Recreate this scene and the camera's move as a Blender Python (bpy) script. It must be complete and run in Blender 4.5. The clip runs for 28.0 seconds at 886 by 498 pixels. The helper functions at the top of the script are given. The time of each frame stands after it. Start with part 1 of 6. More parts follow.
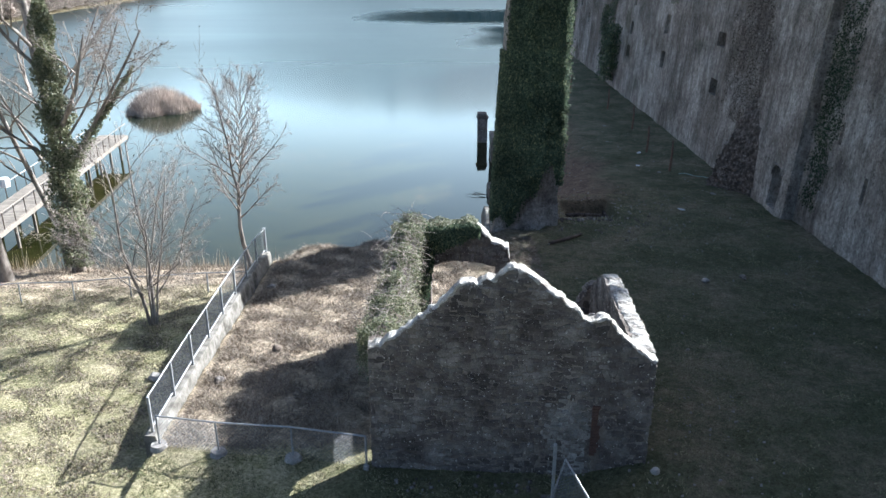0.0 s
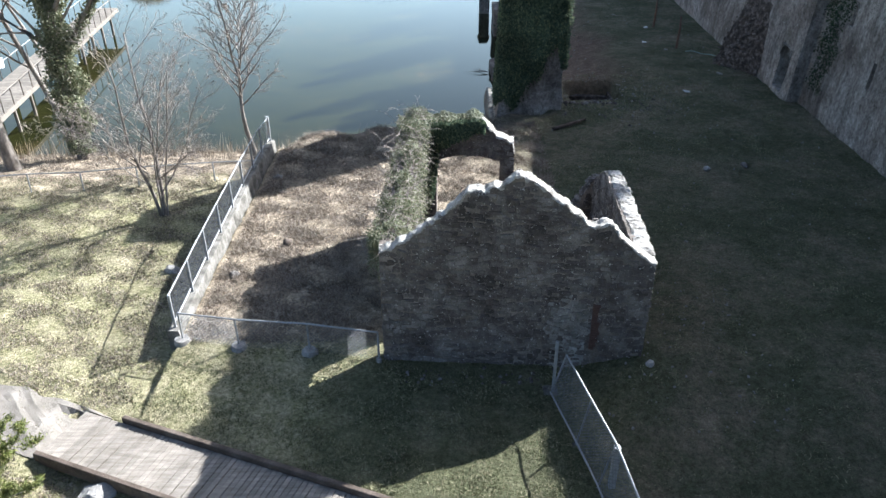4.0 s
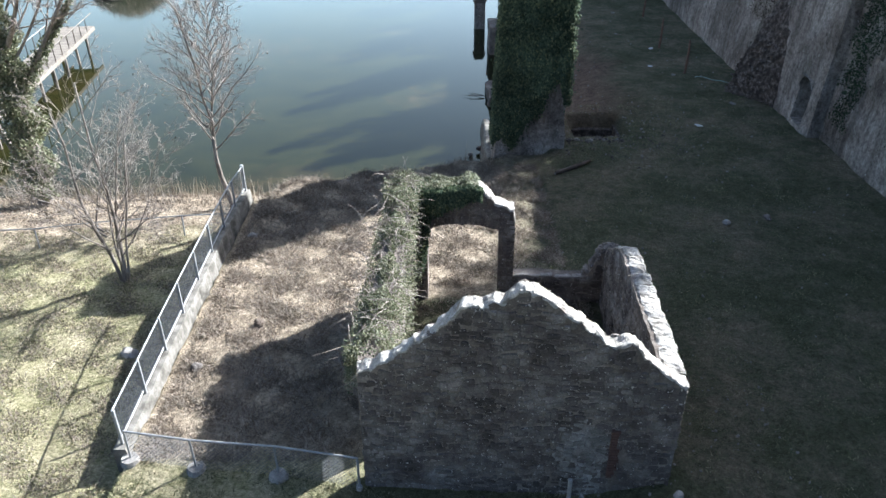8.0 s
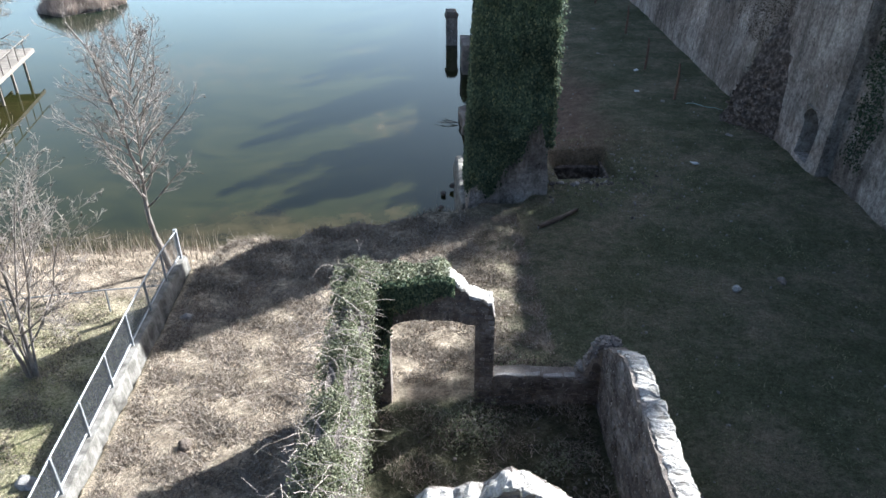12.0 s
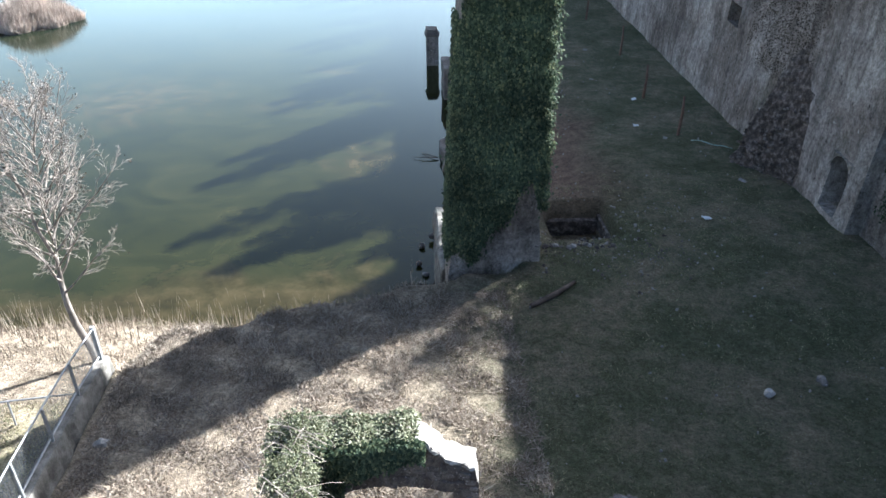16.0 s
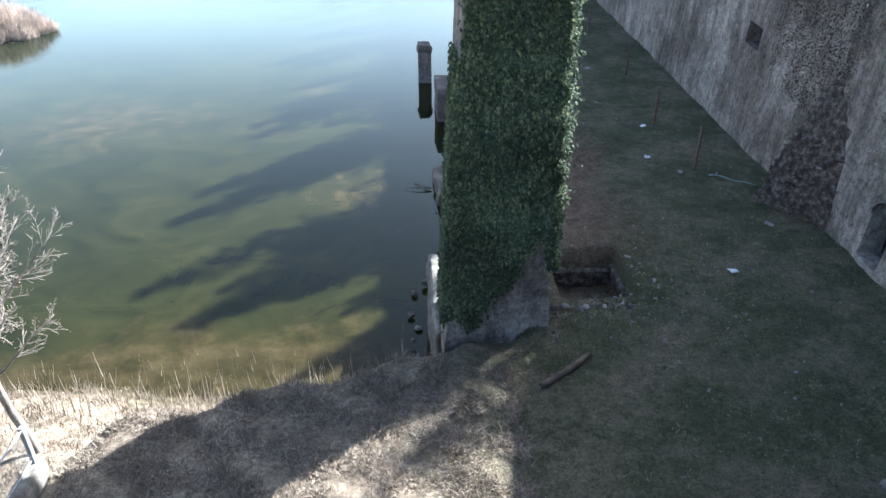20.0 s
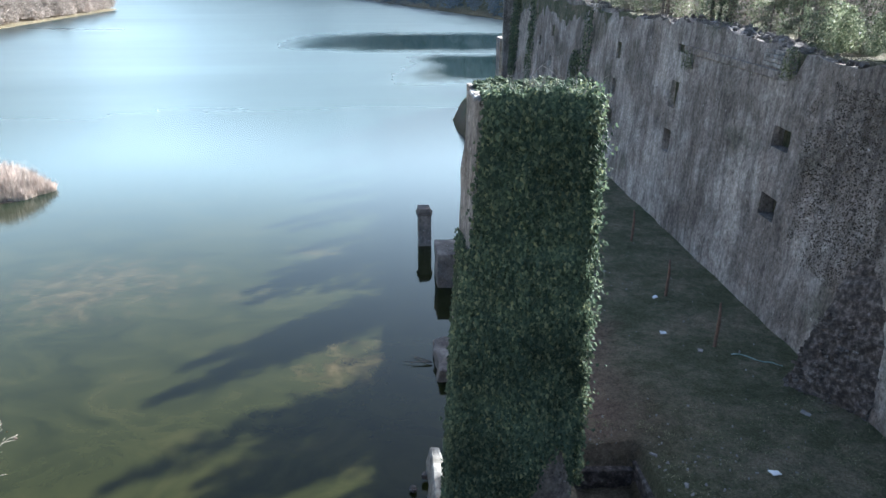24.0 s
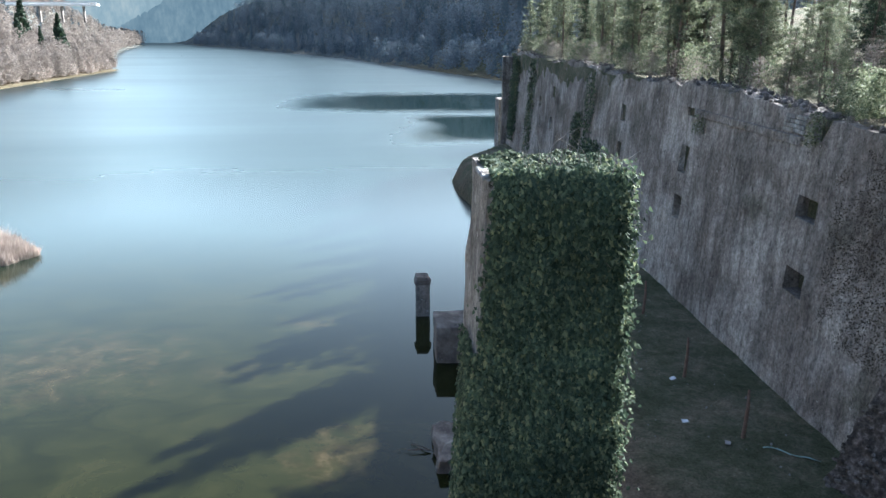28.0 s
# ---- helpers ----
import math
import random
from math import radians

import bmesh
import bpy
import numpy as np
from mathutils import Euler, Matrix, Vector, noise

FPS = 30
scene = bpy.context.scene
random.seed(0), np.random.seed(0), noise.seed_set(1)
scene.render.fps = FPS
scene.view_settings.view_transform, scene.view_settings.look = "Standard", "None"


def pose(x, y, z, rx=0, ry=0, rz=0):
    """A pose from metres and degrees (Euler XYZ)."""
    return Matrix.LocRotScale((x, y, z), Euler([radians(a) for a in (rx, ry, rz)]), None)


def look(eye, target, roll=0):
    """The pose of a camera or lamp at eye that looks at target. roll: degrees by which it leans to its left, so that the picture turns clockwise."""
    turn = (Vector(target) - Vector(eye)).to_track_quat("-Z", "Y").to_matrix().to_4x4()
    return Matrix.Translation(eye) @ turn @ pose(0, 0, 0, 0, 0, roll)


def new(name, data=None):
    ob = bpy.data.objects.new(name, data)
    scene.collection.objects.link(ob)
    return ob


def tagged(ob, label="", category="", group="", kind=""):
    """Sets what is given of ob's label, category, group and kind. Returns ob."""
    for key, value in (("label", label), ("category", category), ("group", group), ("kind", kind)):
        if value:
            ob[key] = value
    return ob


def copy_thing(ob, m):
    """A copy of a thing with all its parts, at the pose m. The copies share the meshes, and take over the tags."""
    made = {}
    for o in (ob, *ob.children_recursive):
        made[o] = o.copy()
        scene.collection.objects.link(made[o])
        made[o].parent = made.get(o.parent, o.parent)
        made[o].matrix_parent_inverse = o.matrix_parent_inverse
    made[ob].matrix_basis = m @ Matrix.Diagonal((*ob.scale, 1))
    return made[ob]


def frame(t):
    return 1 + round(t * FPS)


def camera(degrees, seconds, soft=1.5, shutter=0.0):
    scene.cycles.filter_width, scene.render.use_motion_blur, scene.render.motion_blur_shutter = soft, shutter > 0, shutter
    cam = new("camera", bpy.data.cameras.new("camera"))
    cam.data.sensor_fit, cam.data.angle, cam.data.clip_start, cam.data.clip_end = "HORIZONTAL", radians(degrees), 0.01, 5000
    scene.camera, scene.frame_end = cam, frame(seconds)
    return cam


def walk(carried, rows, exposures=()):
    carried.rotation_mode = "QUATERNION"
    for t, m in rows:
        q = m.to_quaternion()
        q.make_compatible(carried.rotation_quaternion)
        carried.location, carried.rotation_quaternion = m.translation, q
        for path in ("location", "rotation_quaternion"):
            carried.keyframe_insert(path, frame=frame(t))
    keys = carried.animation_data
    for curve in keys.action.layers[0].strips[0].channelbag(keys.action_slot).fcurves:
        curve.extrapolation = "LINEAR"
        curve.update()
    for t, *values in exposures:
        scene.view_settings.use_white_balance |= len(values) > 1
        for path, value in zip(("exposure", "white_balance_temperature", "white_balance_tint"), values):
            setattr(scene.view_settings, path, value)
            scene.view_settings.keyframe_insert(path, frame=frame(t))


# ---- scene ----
cam = camera(60.3, 28.0)
METRES, EYE, TILT, LEAN, TURN = 26.0, 14.0, -21.3, 0.0, 0.0
ROWS = [
    (0.0, 0.0, 0.0, 0.0, 0.0, 0.0, -0.0),
    (0.5, -0.0011, -0.0005, -0.001, -0.02, -1.89, 0.04),
    (1.0, -0.0026, -0.0008, -0.002, -0.04, -3.69, 0.04),
    (1.5, -0.0041, -0.0007, -0.0024, -0.07, -5.29, 0.06),
    (2.0, -0.0057, -0.0002, -0.002, -0.09, -6.82, 0.06),
    (2.5, -0.0078, -0.0047, 0.0092, -0.12, -8.28, 0.07),
    (4.5, -0.0087, -0.0189, 0.0443, -0.05, -10.07, 0.3),
    (5.0, -0.0078, -0.0161, 0.0492, -0.02, -10.1, 0.32),
    (5.5, -0.0073, -0.006, 0.0578, -0.02, -10.12, 0.3),
    (6.0, -0.0064, 0.0112, 0.0685, -0.0, -10.13, 0.3),
    (6.5, -0.0056, 0.0351, 0.0808, -0.01, -10.15, 0.31),
    (7.0, -0.0044, 0.0621, 0.0939, -0.09, -10.17, 0.37),
    (7.5, -0.0033, 0.0918, 0.107, -0.21, -10.19, 0.43),
    (8.0, -0.0023, 0.1212, 0.1178, -0.41, -10.17, 0.53),
    (8.5, -0.0013, 0.1489, 0.1287, -0.65, -10.18, 0.63),
    (9.0, 0.0007, 0.1738, 0.1385, -0.9, -10.21, 0.73),
    (9.5, 0.0027, 0.1964, 0.1471, -1.16, -10.2, 0.82),
    (10.0, 0.0054, 0.2169, 0.1554, -1.39, -10.21, 0.95),
    (10.5, 0.0081, 0.2363, 0.1628, -1.62, -10.19, 1.04),
    (11.0, 0.0106, 0.2559, 0.17, -1.83, -10.18, 1.13),
    (11.5, 0.013, 0.2773, 0.1791, -2.01, -10.18, 1.21),
    (12.0, 0.015, 0.2997, 0.1879, -2.2, -10.17, 1.28),
    (12.5, 0.0177, 0.322, 0.1969, -2.36, -10.15, 1.34),
    (14.5, 0.0298, 0.4193, 0.2378, -2.93, -10.28, 1.52),
    (15.0, 0.0335, 0.4448, 0.248, -3.05, -10.28, 1.56),
    (15.5, 0.0374, 0.4698, 0.2577, -3.14, -10.26, 1.62),
    (16.0, 0.0408, 0.4922, 0.2667, -3.23, -10.26, 1.7),
    (16.5, 0.0431, 0.5137, 0.2754, -3.32, -10.25, 1.71),
    (17.0, 0.0451, 0.5345, 0.2838, -3.38, -10.25, 1.73),
    (17.5, 0.046, 0.5542, 0.2906, -3.46, -10.25, 1.76),
    (18.0, 0.0459, 0.5728, 0.2967, -3.55, -10.24, 1.74),
    (18.5, 0.0454, 0.5901, 0.3036, -3.65, -10.25, 1.7),
    (19.0, 0.046, 0.6063, 0.3102, -3.71, -10.25, 1.71),
    (19.5, 0.046, 0.6233, 0.3162, -3.78, -10.25, 1.69),
    (20.0, 0.046, 0.6394, 0.3217, -3.86, -10.22, 1.68),
    (20.5, 0.0453, 0.6528, 0.3268, -3.9, -10.22, 1.69),
    (22.5, 0.0432, 0.6998, 0.3472, -4.05, -8.46, 1.67),
    (23.0, 0.0431, 0.7136, 0.3547, -4.05, -4.35, 1.54),
    (23.5, 0.0437, 0.727, 0.3608, -4.07, -0.74, 1.51),
    (24.0, 0.0448, 0.7409, 0.3663, -4.11, 0.76, 1.5),
    (24.5, 0.046, 0.7547, 0.3716, -4.13, 2.01, 1.51),
    (25.0, 0.0474, 0.768, 0.3765, -4.14, 3.24, 1.49),
    (25.5, 0.0485, 0.7813, 0.3816, -4.17, 4.44, 1.48),
    (26.0, 0.0493, 0.7948, 0.3866, -4.18, 4.88, 1.49),
    (26.5, 0.0499, 0.8085, 0.3917, -4.2, 4.92, 1.5),
    (27.0, 0.0503, 0.8221, 0.3966, -4.23, 4.95, 1.49),
    (27.5, 0.0503, 0.8349, 0.4011, -4.24, 4.98, 1.5),
    (28.0, 0.0499, 0.8461, 0.405, -4.26, 5.0, 1.49),
]
walk(cam, [(t, pose(0, 0, EYE, TILT, LEAN, TURN) @ pose(METRES * x, METRES * y, METRES * z, 90 + pitch, roll, yaw)) for t, x, y, z, yaw, pitch, roll in ROWS],
     exposures=[(0.0, 1.88, 5750, 8), (12.0, 1.97, 5750, 8), (17.0, 2.44, 5750, 8), (20.0, 2.58, 5700, 8), (24.0, 2.38, 5700, 8), (28.0, 2.22, 5700, 8)])

# ---- light ----
SUN_EL, SUN_AZ = radians(33.0), math.atan2(0.79, 0.61)   # azimuth from +y towards +x
world = bpy.data.worlds.new("sky")
scene.world = world
world.use_nodes = True
wn, wl = world.node_tree.nodes, world.node_tree.links
sky = wn.new("ShaderNodeTexSky")
sky.sky_type, sky.sun_disc = "NISHITA", False
sky.sun_elevation, sky.sun_rotation = SUN_EL, SUN_AZ
sky.air_density, sky.dust_density, sky.ozone_density = 1.0, 2.5, 1.5
wn["Background"].inputs["Strength"].default_value = 0.051
wl.new(sky.outputs["Color"], wn["Background"].inputs["Color"])


def wmath(how, a, b=0.0):
    n = wn.new("ShaderNodeMath")
    n.operation = how
    for v, s in ((a, n.inputs[0]), (b, n.inputs[1])):
        if isinstance(v, float):
            s.default_value = v
        else:
            wl.new(v, s)
    return n.outputs[0]


# thin winter haze, brightest low along the valley, added to brighten the lake
HAZE_AZ = radians(18.0)
way = wn.new("ShaderNodeTexCoord").outputs["Generated"]
dot = wn.new("ShaderNodeVectorMath")
dot.operation = "DOT_PRODUCT"
dot.inputs[1].default_value = (math.sin(HAZE_AZ) * math.cos(SUN_EL), math.cos(HAZE_AZ) * math.cos(SUN_EL), math.sin(SUN_EL))
wl.new(way, dot.inputs[0])
lobe = wmath("POWER", wmath("ADD", wmath("MULTIPLY", dot.outputs["Value"], 0.5), 0.5), 3.0)
up = wn.new("ShaderNodeSeparateXYZ")
wl.new(way, up.inputs[0])
low = wmath("POWER", 2.718, wmath("MULTIPLY", wmath("ABSOLUTE", up.outputs[2]), -7.0))
haze = wn.new("ShaderNodeBackground")
haze.inputs["Color"].default_value = (0.74, 0.94, 0.97, 1)
wl.new(wmath("MULTIPLY", wmath("MULTIPLY", lobe, low), 4.3), haze.inputs["Strength"])
both = wn.new("ShaderNodeAddShader")
wl.new(wn["Background"].outputs[0], both.inputs[0]), wl.new(haze.outputs[0], both.inputs[1])
wl.new(both.outputs[0], wn["World Output"].inputs["Surface"])
sun_data = bpy.data.lights.new("sun", "SUN")
sun_data.energy, sun_data.angle, sun_data.color = 5.0, radians(0.55), (1.0, 0.96, 0.90)
sun = new("sun", sun_data)
sun_dir = Vector((math.sin(SUN_AZ) * math.cos(SUN_EL), math.cos(SUN_AZ) * math.cos(SUN_EL), math.sin(SUN_EL)))
sun.matrix_world = look(Vector((60, 60, 80)), Vector((60, 60, 80)) - sun_dir)

# ---- materials ----
rng = np.random.default_rng(7)


class Nodes:
    """A material's node tree with short calls."""

    def __init__(self, name):
        self.mat = bpy.data.materials.new(name)
        self.mat.use_nodes = True
        self.tree = self.mat.node_tree
        self.bsdf = self.tree.nodes["Principled BSDF"]
        self.place = self.tree.nodes.new("ShaderNodeNewGeometry").outputs["Position"]

    def link(self, a, b):
        if isinstance(a, (int, float)):
            b.default_value = a
        elif isinstance(a, tuple):
            b.default_value = (*a, 1.0) if len(a) == 3 and b.type == "RGBA" else a
        else:
            self.tree.links.new(a, b)

    def mapped(self, scale=(1, 1, 1), turn=0.0):
        n = self.tree.nodes.new("ShaderNodeMapping")
        n.inputs["Scale"].default_value = scale
        n.inputs["Rotation"].default_value = (0, 0, turn)
        self.link(self.place, n.inputs["Vector"])
        return n.outputs["Vector"]

    def noise(self, scale, detail=5, rough=0.55, vec=None, warp=0.0):
        n = self.tree.nodes.new("ShaderNodeTexNoise")
        n.inputs["Scale"].default_value, n.inputs["Detail"].default_value = scale, detail
        n.inputs["Roughness"].default_value, n.inputs["Distortion"].default_value = rough, warp
        self.link(vec or self.place, n.inputs["Vector"])
        return n.outputs["Fac"]

    def voronoi(self, scale, vec=None, feature="F1", out="Distance"):
        n = self.tree.nodes.new("ShaderNodeTexVoronoi")
        n.feature = feature
        n.inputs["Scale"].default_value = scale
        self.link(vec or self.place, n.inputs["Vector"])
        return n.outputs[out]

    def ramp(self, fac, stops):
        n = self.tree.nodes.new("ShaderNodeValToRGB")
        e = n.color_ramp.elements
        while len(e) < len(stops):
            e.new(0.5)
        for el, (p, c) in zip(e, stops):
            el.position = p
            el.color = (c, c, c, 1) if isinstance(c, (int, float)) else (*c, 1)
        self.link(fac, n.inputs["Fac"])
        return n.outputs["Color"]

    def mix(self, fac, a, b, how="MIX"):
        n = self.tree.nodes.new("ShaderNodeMix")
        n.data_type, n.blend_type = "RGBA", how
        self.link(fac, n.inputs[0]), self.link(a, n.inputs[6]), self.link(b, n.inputs[7])
        return n.outputs[2]

    def maths(self, how, a, b=0.0, clamp=False):
        n = self.tree.nodes.new("ShaderNodeMath")
        n.operation, n.use_clamp = how, clamp
        self.link(a, n.inputs[0]), self.link(b, n.inputs[1])
        return n.outputs[0]

    def axis(self, k):
        n = self.tree.nodes.new("ShaderNodeSeparateXYZ")
        self.link(self.place, n.inputs[0])
        return n.outputs[k]

    def step(self, v, lo, hi):
        n = self.tree.nodes.new("ShaderNodeMapRange")
        n.interpolation_type = "SMOOTHSTEP"
        self.link(v, n.inputs[0])
        n.inputs[1].default_value, n.inputs[2].default_value = lo, hi
        return n.outputs[0]

    def chance(self, island=False):
        if island:
            return self.tree.nodes.new("ShaderNodeNewGeometry").outputs["Random Per Island"]
        return self.tree.nodes.new("ShaderNodeObjectInfo").outputs["Random"]

    def bump(self, height, strength=0.4, dist=0.02, over=None):
        n = self.tree.nodes.new("ShaderNodeBump")
        n.inputs["Strength"].default_value, n.inputs["Distance"].default_value = strength, dist
        self.link(height, n.inputs["Height"])
        if over is not None:
            self.link(over, n.inputs["Normal"])
        self.link(n.outputs[0], self.bsdf.inputs["Normal"])
        return n.outputs[0]

    def done(self, color, rough=0.9, metal=0.0, spec=0.3):
        self.link(color, self.bsdf.inputs["Base Color"])
        self.link(rough, self.bsdf.inputs["Roughness"])
        self.bsdf.inputs["Metallic"].default_value = metal
        self.bsdf.inputs["Specular IOR Level"].default_value = spec
        return self.mat


def surface(name, stops, scale=2.0, grain=40.0, rough=0.9, bump=0.4, dist=0.02, stretch=(1, 1, 1), metal=0.0, island=None, vary=0.3, spec=0.3, contrast=0.35, fleck=None):
    """Two scales of variation over a ramp of colours, with relief; island: tint each piece."""
    n = Nodes(name)
    v = n.mapped(stretch)
    big, fine = n.noise(scale, 6, 0.6, v), n.noise(grain, 4, 0.6, v)
    c = n.ramp(big, stops)
    c = n.mix(1.0, c, n.ramp(fine, [(0.25, 1 - contrast), (0.75, 1 + contrast)]), "MULTIPLY")
    if island is not None:
        c = n.mix(1.0, c, n.ramp(n.chance(island), [(0.0, 1 - vary), (1.0, 1 + vary)]), "MULTIPLY")
    if fleck:
        c = n.mix(n.ramp(n.noise(13.0, 3, 0.6), [(0.63, 0.0), (0.69, 1.0)]), c, fleck)
    n.bump(n.maths("ADD", fine, n.maths("MULTIPLY", big, 0.6)), bump, dist)
    return n.done(c, rough, metal, spec)


def grass_ground():
    n = Nodes("grass_ground")
    x, y = n.axis(0), n.axis(1)
    wob = n.noise(0.25, 4)
    big, mid, fine = n.noise(0.35, 5, 0.6), n.noise(2.2, 7, 0.7), n.noise(40, 3, 0.7)
    clump = n.noise(9.0, 5, 0.7)
    blades = n.noise(18, 5, 0.7, n.mapped((1, 2.2, 1), 0.6))
    lawn = n.ramp(n.maths("ADD", n.maths("MULTIPLY", big, 0.22), n.maths("ADD", n.maths("MULTIPLY", mid, 0.45), n.maths("MULTIPLY", clump, 0.35))),
                  [(0.36, (0.19, 0.19, 0.092)), (0.46, (0.275, 0.258, 0.138)), (0.53, (0.345, 0.308, 0.188)), (0.66, (0.46, 0.40, 0.275))])
    dry = n.ramp(mid, [(0.28, (0.13, 0.10, 0.072)), (0.45, (0.26, 0.21, 0.155)), (0.58, (0.38, 0.31, 0.23)), (0.72, (0.52, 0.44, 0.34))])
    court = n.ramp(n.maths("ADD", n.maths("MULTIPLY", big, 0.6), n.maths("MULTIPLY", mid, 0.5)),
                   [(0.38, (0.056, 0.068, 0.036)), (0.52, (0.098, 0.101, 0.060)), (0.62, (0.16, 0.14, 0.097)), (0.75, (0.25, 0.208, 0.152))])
    red = n.ramp(mid, [(0.3, (0.085, 0.058, 0.046)), (0.55, (0.15, 0.105, 0.08)), (0.75, (0.23, 0.17, 0.12))])
    mud = n.ramp(mid, [(0.3, (0.05, 0.045, 0.028)), (0.6, (0.12, 0.10, 0.06)), (0.8, (0.2, 0.17, 0.1))])
    xw = n.maths("ADD", x, n.maths("MULTIPLY", n.maths("SUBTRACT", wob, 0.5), 5.0))
    yw = n.maths("ADD", y, n.maths("MULTIPLY", n.maths("SUBTRACT", wob, 0.5), 6.0))
    inside = n.maths("MULTIPLY", n.step(x, -8.2, -7.8), n.step(y, 17.2, 18.2))
    c = n.mix(inside, lawn, dry)
    c = n.mix(n.maths("MULTIPLY", n.step(yw, 29.0, 33.5), n.step(x, -7.6, -8.4)), c, dry)
    # brown crest soil, mixed darker to deepen the shade lying on the bank
    c = n.mix(n.maths("MULTIPLY", n.maths("MULTIPLY", n.step(yw, 31.0, 34.5), n.step(x, -8.4, -7.8)), 0.5), c, n.ramp(mid, [(0.3, (0.075, 0.056, 0.045)), (0.55, (0.17, 0.135, 0.105)), (0.75, (0.34, 0.28, 0.215))]))
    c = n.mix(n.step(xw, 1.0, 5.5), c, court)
    green = n.ramp(n.maths("ADD", n.maths("MULTIPLY", big, 0.4), n.maths("MULTIPLY", mid, 0.6)),
                   [(0.38, (0.080, 0.085, 0.046)), (0.50, (0.125, 0.127, 0.070)), (0.60, (0.185, 0.175, 0.108)), (0.72, (0.29, 0.265, 0.18))])
    c = n.mix(n.maths("MULTIPLY", n.maths("MULTIPLY", n.step(xw, -4.5, -1.5), n.step(xw, 5.0, 3.0)), n.step(yw, 17.6, 16.4)), c, green)
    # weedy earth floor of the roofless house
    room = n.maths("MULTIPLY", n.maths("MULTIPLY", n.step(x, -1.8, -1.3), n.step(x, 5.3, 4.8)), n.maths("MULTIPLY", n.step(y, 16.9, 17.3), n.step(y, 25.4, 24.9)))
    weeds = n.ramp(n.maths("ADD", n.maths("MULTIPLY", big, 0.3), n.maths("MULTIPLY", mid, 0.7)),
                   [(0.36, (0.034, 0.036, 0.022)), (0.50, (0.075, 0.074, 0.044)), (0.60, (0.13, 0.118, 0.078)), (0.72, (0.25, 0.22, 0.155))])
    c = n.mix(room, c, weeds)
    c = n.mix(n.maths("MULTIPLY", n.step(xw, 12.5, 9.0), n.step(yw, 40.0, 46.0)), c, red)
    c = n.mix(n.step(n.axis(2), -2.2, -3.4), c, mud)
    c = n.mix(n.step(y, 380.0, 480.0), c, n.ramp(n.noise(0.02, 4), [(0.4, (0.10, 0.11, 0.10)), (0.6, (0.15, 0.145, 0.12))]))
    c = n.mix(1.0, c, n.ramp(n.maths("ADD", n.maths("MULTIPLY", clump, 0.40), n.maths("MULTIPLY", n.maths("ADD", fine, blades), 0.30)), [(0.36, 0.36), (0.47, 1.05), (0.60, 1.9)]), "MULTIPLY")
    first = n.bump(mid, 0.8, 0.2)
    n.bump(n.maths("ADD", n.maths("ADD", fine, blades), clump), 1.0, 0.08, first)
    return n.done(c, 0.95, 0.0, 0.15)


